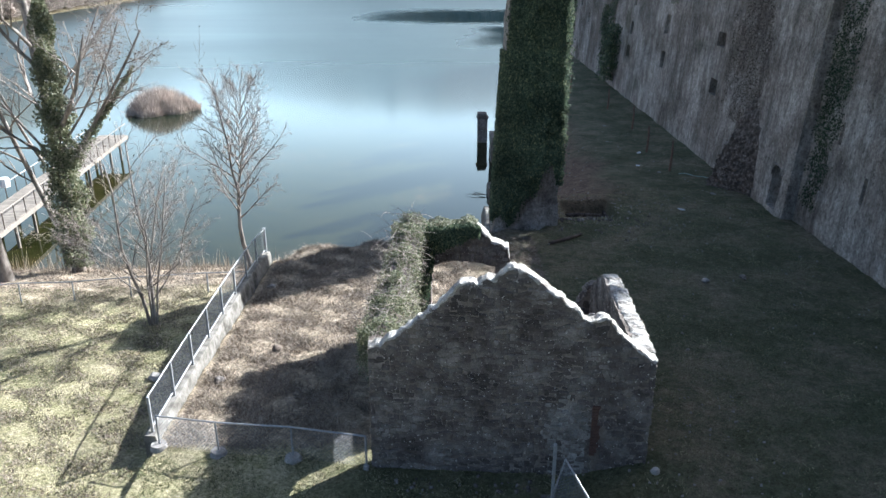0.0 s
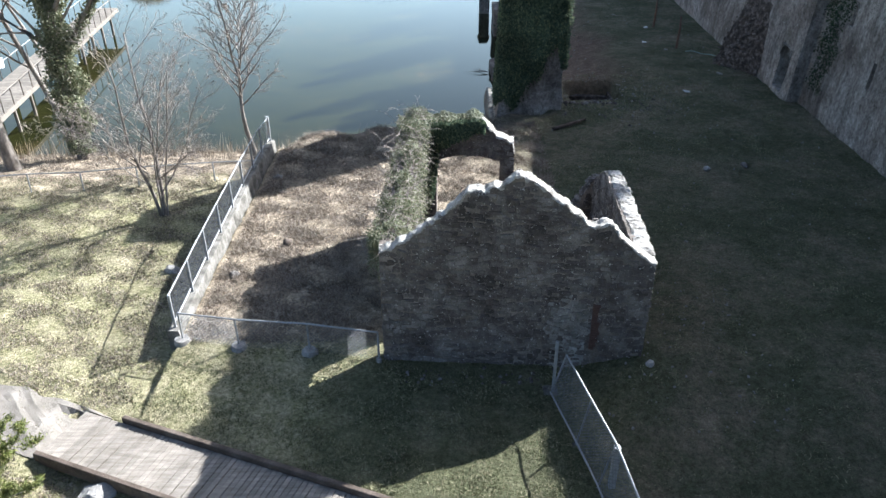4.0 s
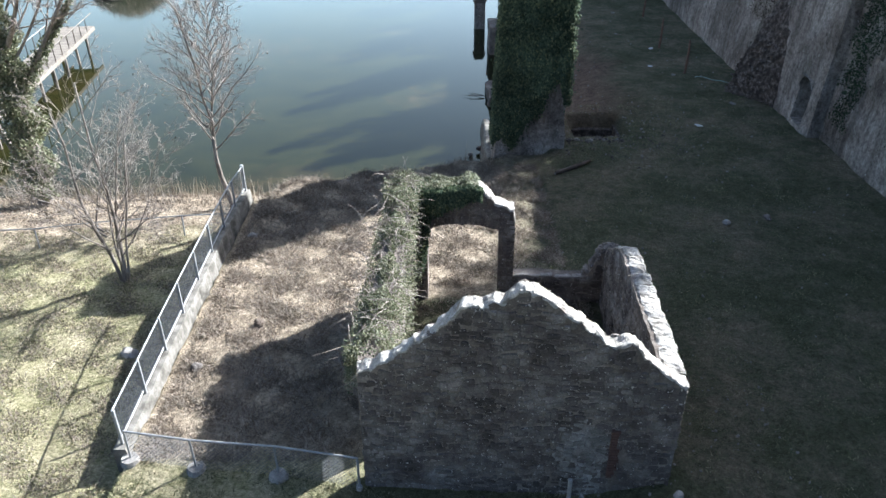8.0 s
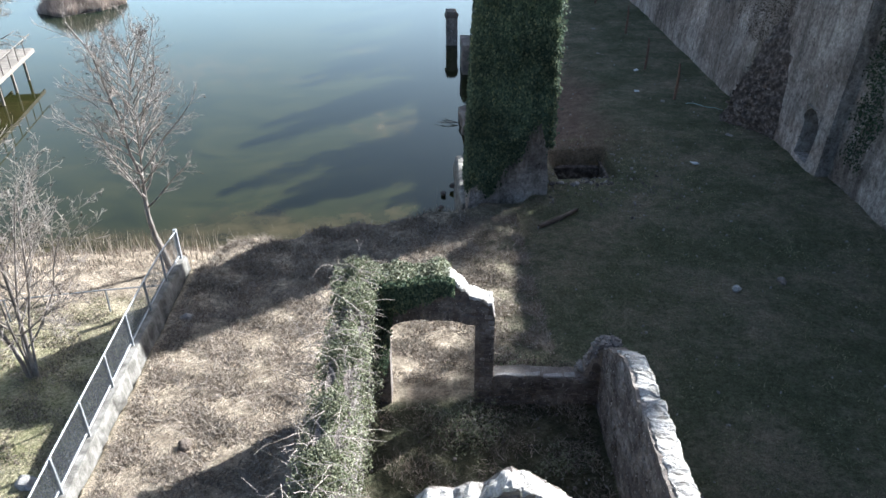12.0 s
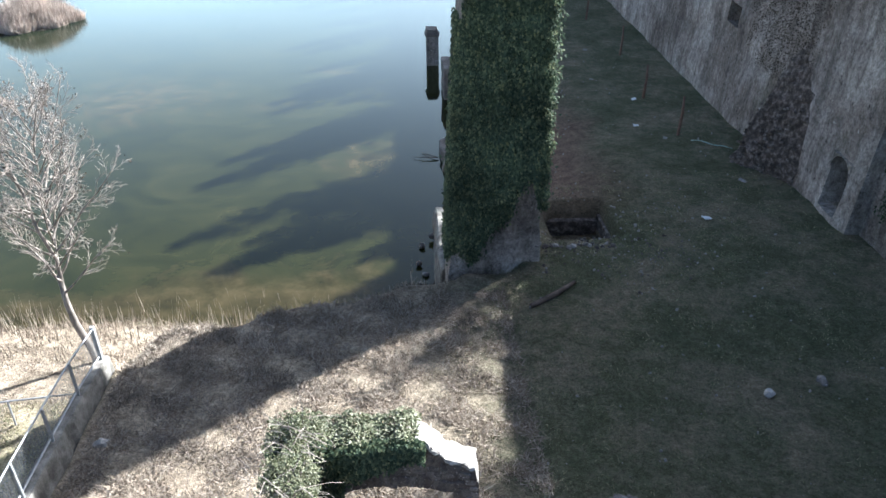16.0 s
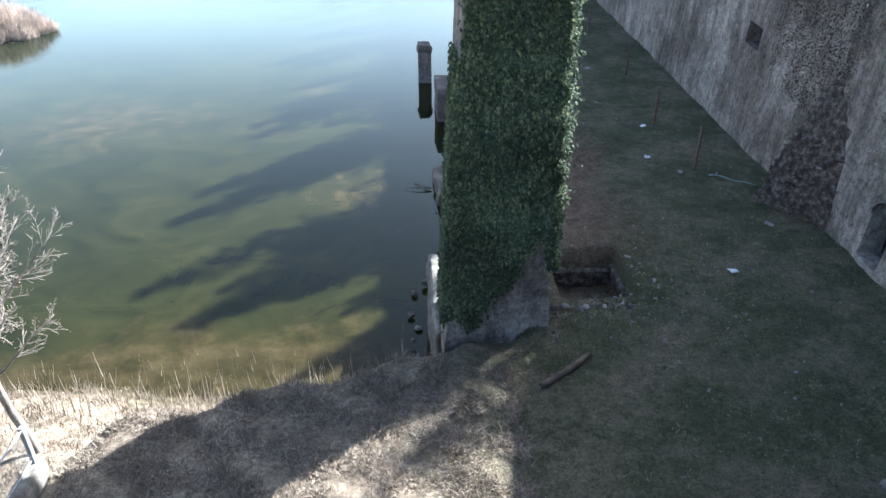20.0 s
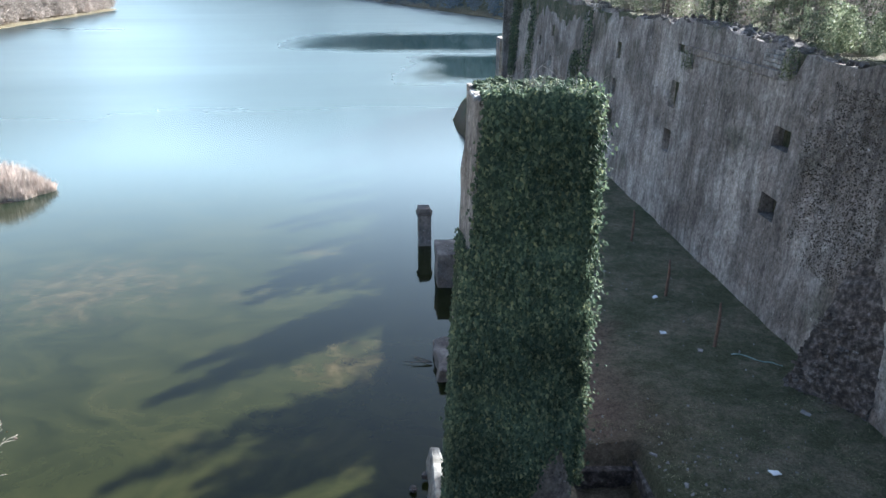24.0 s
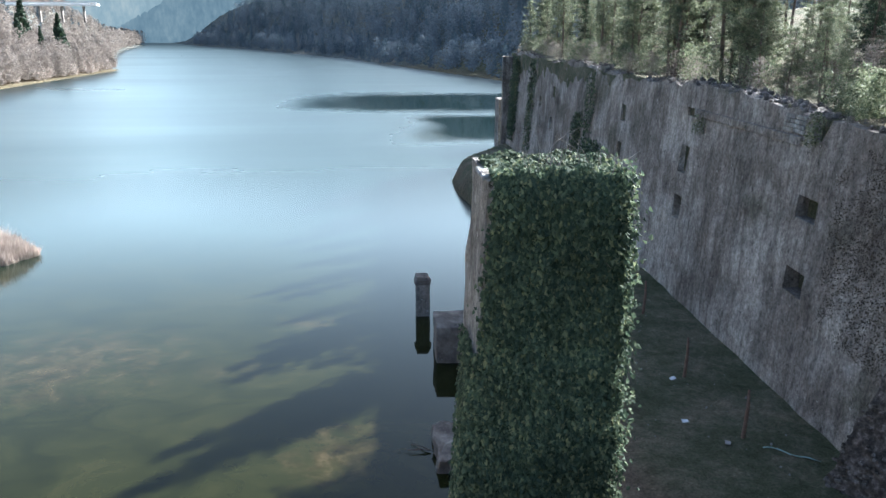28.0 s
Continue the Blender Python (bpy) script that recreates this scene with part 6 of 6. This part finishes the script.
def along_shore(pts, n, gen, side, deep, y0, y1, power=1.5):
    y = gen.uniform(y0, y1, n)
    x = np.interp(y, *zip(*pts)) + side * (2 + gen.uniform(0, 1, n) ** power * deep)
    return np.stack([x, y], -1)


gen = np.random.default_rng(303)
far_trees("bare_woods", along_shore(L_SHORE, 900, gen, -1, 110, 180, 420), 11.0, gen, M_BARE, "grey-brown bare woods on a far lake shore", per=420, size=0.40)
far_trees("bare_woods", along_shore(L_SHORE, 900, gen, -1, 260, 420, 1000), 13.0, gen, M_BARE, "grey-brown bare woods on a far lake shore", per=170, size=0.62)
far_trees("shore_scrub", along_shore(L_SHORE, 320, gen, -1, 8, 190, 400, 1.0), 4.0, gen, M_REED, "pale dry scrub along a far lake shore", per=120, size=0.8)
xy = along_shore(L_SHORE, 240, gen, -1, 230, 300, 900, 0.8)
far_trees("conifer_woods", xy[np.interp(xy[:, 1], *zip(*L_SHORE)) - xy[:, 0] > 45], 14.0, gen, M_FARPINE, "far hillside conifers with haze in their colour", "cone", 140, 0.8)
for x, y, top, wide in ((-160, 392, 22, 0.25), (-150.5, 392, 20, 0.2), (-133, 368, 16, 0.25), (-180, 410, 25, 0.2), (-174, 430, 25, 0.2)):
    far_trees("spruce", [(x, y)], top - gz(x, y), gen, M_SPRUCE, "dark spruce standing among bare trees", "cone", 900, 0.5, wide)["kind"] = ""
# haze is in the leaf colours; leaves turned off the sun to stay dim
far_trees("hill_woods", along_shore(R_SHORE, 1300, gen, 1, 150, 200, 900, 0.9), 12.0, gen, M_FARPINE, "hillside forest across the lake with haze in its colour", "cone", 130, 0.6, face=(-0.5, -1.0, 0.1))
far_trees("hill_woods", along_shore(R_SHORE, 2300, gen, 1, 150, 200, 900, 0.8), 11.0, gen, M_FARBARE, "bare hillside trees across the lake with haze in their colour", "round", 170, 0.5, face=(-0.5, -1.0, 0.1))
# the valley's end, far behind everything: glowing sheets with haze painted in
def haze_glow(name, stops, scale):
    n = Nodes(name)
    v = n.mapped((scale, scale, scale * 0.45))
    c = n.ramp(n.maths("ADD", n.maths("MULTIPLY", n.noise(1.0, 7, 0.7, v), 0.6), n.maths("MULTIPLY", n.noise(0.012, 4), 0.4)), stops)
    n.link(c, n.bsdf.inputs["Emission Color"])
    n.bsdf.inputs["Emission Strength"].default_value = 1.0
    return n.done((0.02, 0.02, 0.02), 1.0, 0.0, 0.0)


def backdrop(name, line, tops, material, label):
    V, F = [], []
    m = 90
    for i in range(m + 1):
        f = i / m * (len(line) - 1)
        k = min(int(f), len(line) - 2)
        x, y, top = (a + (b - a) * (f - k) for a, b in zip((*line[k], tops[k]), (*line[k + 1], tops[k + 1])))
        h = top * (1 + 0.12 * noise.noise((x * 0.02, y * 0.02, 3)) + 0.05 * noise.noise((x * 0.15, y * 0.15, 5))) + 2.5 * noise.noise((x * 0.6, y * 0.6, 7))
        V += [(x, y, WATER - 2), (x, y, h)]
        if i:
            F.append((2 * i - 2, 2 * i, 2 * i + 1, 2 * i - 1))
    tagged(mesh_ob(name, V, F, material), label, "backdrop", "", "structure")


backdrop("backdrop_valley", ((-700, 1012), (-420, 1012), (-330, 1012), (-200, 1012), (0, 1012)), (110, 62, 50, 95, 150), haze_glow("haze_glow_slopes", [(0.38, (0.056, 0.079, 0.088)), (0.5, (0.070, 0.094, 0.102)), (0.62, (0.096, 0.114, 0.114))], 0.10), "glowing sheet of far slopes with painted haze")
backdrop("backdrop_ridge", ((-345, 996), (-310, 996), (-270, 996), (-200, 996), (-60, 996)), (0, 14, 36, 80, 170), haze_glow("haze_glow_forest", [(0.38, (0.030, 0.048, 0.060)), (0.5, (0.040, 0.060, 0.071)), (0.62, (0.055, 0.075, 0.083))], 0.16), "glowing sheet of a forested ridge with painted haze")

# reed islet
def reed_bed(cx, cy, rx, ry, h, n, label, gen, z=None):
    a, r = gen.uniform(0, 2 * np.pi, n), np.sqrt(gen.uniform(0, 1, n))
    wob = 1 + 0.12 * np.sin(a * 3 + 1) + 0.08 * np.sin(a * 7)
    x, y = cx + rx * r * wob * np.cos(a), cy + ry * r * wob * np.sin(a)
    P = np.stack([x, y, np.full(n, WATER - 0.1) if z is None else z(x, y)], -1)
    hh = h * (1 - 0.75 * r ** 2.0)
    v, f = blades(P, hh, 0.05, gen, 0.2)
    return tagged(mesh_ob("reeds", v, f, M_REED), label, "reeds", "", "stuff")


reed_bed(-33.5, 90.4, 3.8, 3.8, 2.6, 15000, "rusty dry reed islet in the lake", gen)
mound = bmesh.new()
bmesh.ops.create_icosphere(mound, subdivisions=3, radius=1.0, matrix=Matrix.LocRotScale((-33.3, 90.2, WATER - 0.3), None, (4.1, 4.0, 0.6)))
roughen(mound, 0.2, 0.8)
tagged(part("reed_islet", mound, M_SOIL), "low muddy islet under the reeds", "islet")

# road viaduct high on the left slope
via = thing("viaduct", "pale concrete road viaduct on a far hillside", "bridge")
bm = bmesh.new()
box(bm, (-300, 560, 28.2), (-182, 566, 29.6), 0.2)
part("road_deck", bm, M_WHITE, via)
bm = bmesh.new()
box(bm, (-300, 559.6, 29.6), (-182, 559.9, 30.5), 0.05)
part("parapet", bm, M_WHITE, via)
for k in range(8):
    bm = bmesh.new()
    box(bm, (-290 + k * 14, 562, 18), (-288.8 + k * 14, 564, 28.2), 0.2)
    part("column", bm, M_FORT, via)


# undergrowth on the earthwork's edge
xy = np.stack([21.2 + gen.uniform(0, 1, 420) ** 1.6 * 14, gen.uniform(52, 137, 420)], -1)
xy = xy[xy[:, 1] - 0.772 * (xy[:, 0] - 22) > 53]
far_trees("undergrowth", xy[::2], 2.2, gen, M_NEEDLE, "sunlit evergreen undergrowth on the earthwork", "round", 300, 0.36)
far_trees("undergrowth", np.stack([gen.uniform(20.5, 22.6, 44), gen.uniform(45.5, 57.0, 44)], -1), 1.7, gen, M_NEEDLE, "sunlit evergreen undergrowth on the earthwork", "round", 380, 0.4)
far_trees("undergrowth", xy[1::2], 1.9, gen, M_BARE, "bare brown brush on the earthwork", "round", 300, 0.32)
# ---- grass, litter and small things ----
gen = np.random.default_rng(404)


def scatter(n, x0, x1, y0, y1, keep=None):
    x, y = gen.uniform(x0, x1, n), gen.uniform(y0, y1, n)
    if keep is not None:
        k = keep(x, y)
        x, y = x[k], y[k]
    return np.stack([x, y, land(x, y)], -1)


def grass(name, pts, h, w, material, label, lean=0.6):
    v, f = blades(pts, h, w, gen, lean)
    return tagged(mesh_ob(name, v, f, material), label, "grass", "", "stuff")


def off_house(x, y):
    return ~((x > 6.8) & (x < 9.9) & (y > 40.0) & (y < 43.6)) & ~((x > -2.2) & (x < 5.9) & (y > 16.0) & (y < 25.9))


tuft = lambda x, y: np.sin(x * 3.1 + np.sin(y * 2.3)) + np.sin(y * 3.7 + x * 1.3) + gen.normal(0, 0.8, len(x)) > 0.1
grass("dry_grass", scatter(200000, -7.7, 4.5, 17.6, 36.5, lambda x, y: off_house(x, y) & tuft(x, y)), 0.12, 0.017, M_STRAW, "matted dry grass and bramble litter", 1.3)
grass("lawn_grass", scatter(110000, -24, -8.5, 12, 33, tuft), 0.07, 0.018, M_GREENBLADE, "short patchy winter lawn", 0.9)
grass("lawn_straw", scatter(190000, -24, -8.5, 12, 36, tuft), 0.07, 0.016, M_STRAW, "bleached patches in winter lawn", 1.2)
grass("court_grass", scatter(90000, 2.5, 18.5, 10, 46, lambda x, y: off_house(x, y) & tuft(x, y)), 0.06, 0.014, M_GREENBLADE, "shaded short grass below a fort wall", 1.0)
grass("front_grass", scatter(70000, -8.5, 3.5, 9, 17.3, tuft), 0.06, 0.014, M_GREENBLADE, "short grass before a ruined house", 0.9)
grass("house_weeds", scatter(22000, -1.4, 4.9, 17.3, 25.0, tuft), 0.12, 0.013, M_STRAW, "weeds on the floor of a roofless house", 0.9)
grass("shore_grass", scatter(30000, -26, 2.5, 35.5, 41.8, lambda x, y: tuft(x * 0.9, y)), 0.24, 0.014, M_STRAW, "tall dry grass along the water's edge", 0.35)
grass("shore_weeds", scatter(900, -24, 2.5, 37.5, 42.6), 1.1, 0.02, M_STRAW, "tall dead weed stalks at the water's edge", 0.15)


def rock(x, y, s, label, material=None, seed=0, z=None, name="rock"):
    bm = bmesh.new()
    bmesh.ops.create_icosphere(bm, subdivisions=3, radius=1.0)
    roughen(bm, 0.35, 1.1, seed)
    roughen(bm, 0.10, 3.7, seed + 2)
    bmesh.ops.scale(bm, vec=(s, s * 0.8, s * 0.6), verts=bm.verts[:])
    ob = part(name, bm, material or M_ROCK)
    ob.matrix_world = pose(x, y, (gz(x, y) if z is None else z) + s * 0.2, 0, 0, seed * 47)
    return tagged(ob, label, "rock")


rock(11.41, 30.4, 0.18, "pale stone lying in shaded grass", seed=1)
rock(13.24, 30.9, 0.2, "flat grey stone lying in grass", M_STONE, 2)
rock(-10.15, 23.5, 0.30, "pale stone on the lawn", seed=3)
rock(-8.35, 12.2, 0.42, "pale boulder beside the boardwalk", M_ROCK, 4)
rock(5.35, 15.9, 0.14, "pale stone at a house corner", seed=5)
rock(-5.8, 23.6, 0.22, "dark rotten stump in dry grass", M_SOIL, 6, name="stump")
rock(-7.3, 29.8, 0.2, "pale stone in shaded grass", seed=8)
rock(-7.2, 21.4, 0.2, "dark stone below a retaining wall", M_STONE, 9)
rubble = []
for k in range(420):
    a = k % 3
    if a == 0 and k % 2:
        x, y = gen.uniform(-1.6, 3.0), 16.3 - gen.uniform(0, 0.7)
    elif a <= 1:
        x, y = gen.uniform(6.0, 12.0), min(gen.normal(39.0, 0.9), 40.0)
    else:
        x, y = gen.uniform(-1.0, 4.6), gen.uniform(17.6, 24.6)
    s = (0.015 + 0.05 * gen.uniform(0, 1) ** 2) * (1.0 if a == 1 else 0.9)
    rubble.append((x, y, s))
V, F = [], []
for x, y, s in rubble:
    me = STONES[int(gen.integers(0, 7))]
    m = pose(x, y, gz(x, y) + s * 0.3, *gen.uniform(0, 360, 3)) @ Matrix.Diagonal((s * 2, s * 1.6, s * 1.3, 1))
    b = len(V)
    V += [m @ v.co for v in me.vertices]
    F += [tuple(b + i for i in p.vertices) for p in me.polygons]
tagged(mesh_ob("rubble", V, F, M_STONES), "scattered stone rubble among the grass", "rubble", "", "stuff")
for k in range(14):   # ledge in front of the pit
    x = 6.3 + k * 0.22 + gen.uniform(-0.05, 0.05)
    rock(x, 39.5 + gen.normal(0, 0.12), gen.uniform(0.07, 0.16), "grey rubble stone edging a dark pit", M_STONE if k % 3 else M_ROCK, k, name="edging_stone")["group"] = "stones edging the pit"
for k in range(16):   # fallen stones at the tower's foot in the water
    rock(gen.uniform(1.5, 3.0), gen.uniform(42.5, 47.5), gen.uniform(0.10, 0.26), "wet grey stone at the water's edge", M_STONE, k, WATER + gen.uniform(-0.25, 0.35), "shore_stone")["group"] = "fallen stones in the water"


# pale scraps and chips strewn over the court
V, F = [], []
for k in range(1500):
    if k >= 1150:
        x, y = gen.uniform(3.6, 9.0), gen.uniform(13.5, 22)
    elif k < 750:
        x, y = gen.uniform(4.5, 17.5), gen.uniform(22, 66)
    else:
        x, y = gen.normal(9.5, 2.0), gen.normal(41.0, 2.2)
    if 6.9 < x < 9.8 and 40.1 < y < 43.5:
        continue
    s = (0.012 + 0.05 * gen.uniform(0, 1) ** 3) * (0.8 if k >= 1150 else 1.0)
    me = STONES[int(gen.integers(0, 7))]
    m = pose(x, y, gz(x, y) + s * 0.3, *gen.uniform(0, 360, 3)) @ Matrix.Diagonal((s * 2, s * 1.3, s, 1))
    b = len(V)
    V += [m @ v.co for v in me.vertices]
    F += [tuple(b + i for i in p.vertices) for p in me.polygons]
tagged(mesh_ob("stone_chips", V, F, M_ROCK), "pale stone chips strewn over shaded grass", "rubble", "", "stuff")


def stick(name, line, label, category, material, sides=6):
    V, F = tubes([[(Vector(p), r) for p, r in line]], sides)
    return tagged(mesh_ob(name, V, F, material, smooth=True), label, category)


for x, y, h in ((15.5, 50.6, 2.1), (15.4, 56.5, 2.0), (16.3, 65.1, 2.0), (16.1, 74.6, 2.0), (13.9, 84.0, 2.0)):
    g = gz(x, y)
    stick("survey_stake", [((x, y, g - 0.1), 0.085), ((x + 0.06, y, g + h * 0.6), 0.075), ((x + 0.02, y, g + h), 0.05)], "thin rusty wooden stake in the grass", "stake", M_REDWOOD)["group"] = "stakes along the wall"
pts = [(15.9 + 1.65 * f, 49.75 - 1.3 * f + 0.1 * math.sin(f * 9), 0.0) for f in np.linspace(0, 1, 12)]
stick("hose", [((x, y, gz(x, y) + 0.05), 0.03) for x, y, _ in pts], "pale green hose lying on the grass", "hose", M_HOSE)
stick("fallen_log", [((5.3, 35.4, gz(5.3, 35.4) + 0.08), 0.09), ((6.2, 36.0, gz(6.2, 36.0) + 0.10), 0.11), ((7.1, 36.8, gz(7.1, 36.8) + 0.08), 0.07)], "dark fallen log in the grass", "log", M_DARKWOOD, 8)
for k, (x, y, w) in enumerate(((13.7, 52.1, 0.30), (14.7, 50.2, 0.34), (16.6, 44.9, 0.36), (13.6, 41.3, 0.38), (10.5, 40.9, 0.22), (10.0, 42.7, 0.24), (14.8, 56.4, 0.30), (14.2, 66.5, 0.4), (13.2, 60.2, 0.25))):
    bm = bmesh.new()   # scraps left lying below the wall
    box(bm, (-w / 2, -w / 3, 0), (w / 2, w / 3, 0.05), 0.01)
    bmesh.ops.subdivide_edges(bm, edges=bm.edges[:], cuts=2, use_grid_fill=True)
    roughen(bm, 0.05, 4.0, k)
    ob = part("litter", bm, M_WHITE if k % 3 == 0 else M_ROCK)
    ob.matrix_world = pose(x, y, gz(x, y) + 0.01, gen.normal(0, 6), gen.normal(0, 6), 63 * k)
    tagged(ob, "pale flat scrap of rubbish lying in the grass", "litter", "scraps in the grass")
drift = thing("drift_branches", "dead branches caught on stones in the water", "branch", pose(3.3, 56.4, WATER))
out = []
for d in ((-1, 0.3, 0.05), (-1, -0.1, 0.15), (-0.8, 0.6, 0.08)):
    grow(Vector((0, 0, 0.1)), Vector(d), gen.uniform(1.0, 1.9), 0.03, 1, 2, gen, out, kids=(3, 3, 3), angle=0.6, ratio=0.4, lift=0.02)
V, F = tubes([l for _, l in out], 4)
mesh_ob("branch", V, F, M_DARKWOOD, drift)
masonry_block("shore_block", (3.5, 54.5, -5.0), (5.2, 58.0, -2.9), "low broken masonry block at the water", "masonry", M_MORTAR, 0.2, 12)

# brambles: a clump inside the roofless house, a tangle behind its low wall, dry stems in the enclosure
def bramble(cx, cy, rx, ry, n, h, material, label, leafy=0):
    lines, tips = [], []
    for k in range(n):
        a, r = gen.uniform(0, 6.28), math.sqrt(gen.uniform(0, 1))
        p = Vector((cx + rx * r * math.cos(a), cy + ry * r * math.sin(a), 0))
        p.z = gz(p.x, p.y)
        d = Vector((gen.normal(0, 0.6), gen.normal(0, 0.6), 1)).normalized()
        L, ln = h * gen.uniform(0.5, 1.4), []
        for i in range(6):
            ln.append((p.copy(), 0.008 * (1 - i / 8)))
            p += d * (L / 5)
            d = (d + Vector((gen.normal(0, 0.2), gen.normal(0, 0.2), -0.28))).normalized()
            if i > 1:
                tips.append(tuple(p))
        lines.append(ln)
    V, F = tubes(lines, 3)
    ob = tagged(mesh_ob("bramble", V, F, material), label, "bramble", "", "stuff")
    if leafy:
        pts = np.array(tips)[gen.integers(0, len(tips), leafy)] + gen.normal(0, 0.06, (leafy, 3))
        tagged(mesh_ob("bramble_leaves", *leaves(pts, gen.normal(0, 0.5, (leafy, 3)) + np.array([0, 0, 1.0]), 0.06, gen, 1.0, 0.6), M_IVYPALE, ob), kind="stuff")


bramble(1.6, 23.7, 0.7, 0.5, 90, 0.8, M_TWIG, "sunlit bramble clump inside a roofless house", 1300)
bramble(3.9, 22.3, 0.4, 0.4, 30, 0.5, M_TWIG, "small bramble clump inside a roofless house", 350)
bramble(3.3, 26.3, 1.5, 0.35, 160, 0.6, M_DARKWOOD, "dark tangle of brambles behind a low wall", 500)
bramble(-5.0, 25.5, 2.6, 6.5, 420, 0.45, M_TWIG, "dry bramble stems in an enclosure")
bramble(-1.0, 34.8, 3.5, 1.5, 160, 0.5, M_TWIG, "dry bramble stems on a bank")
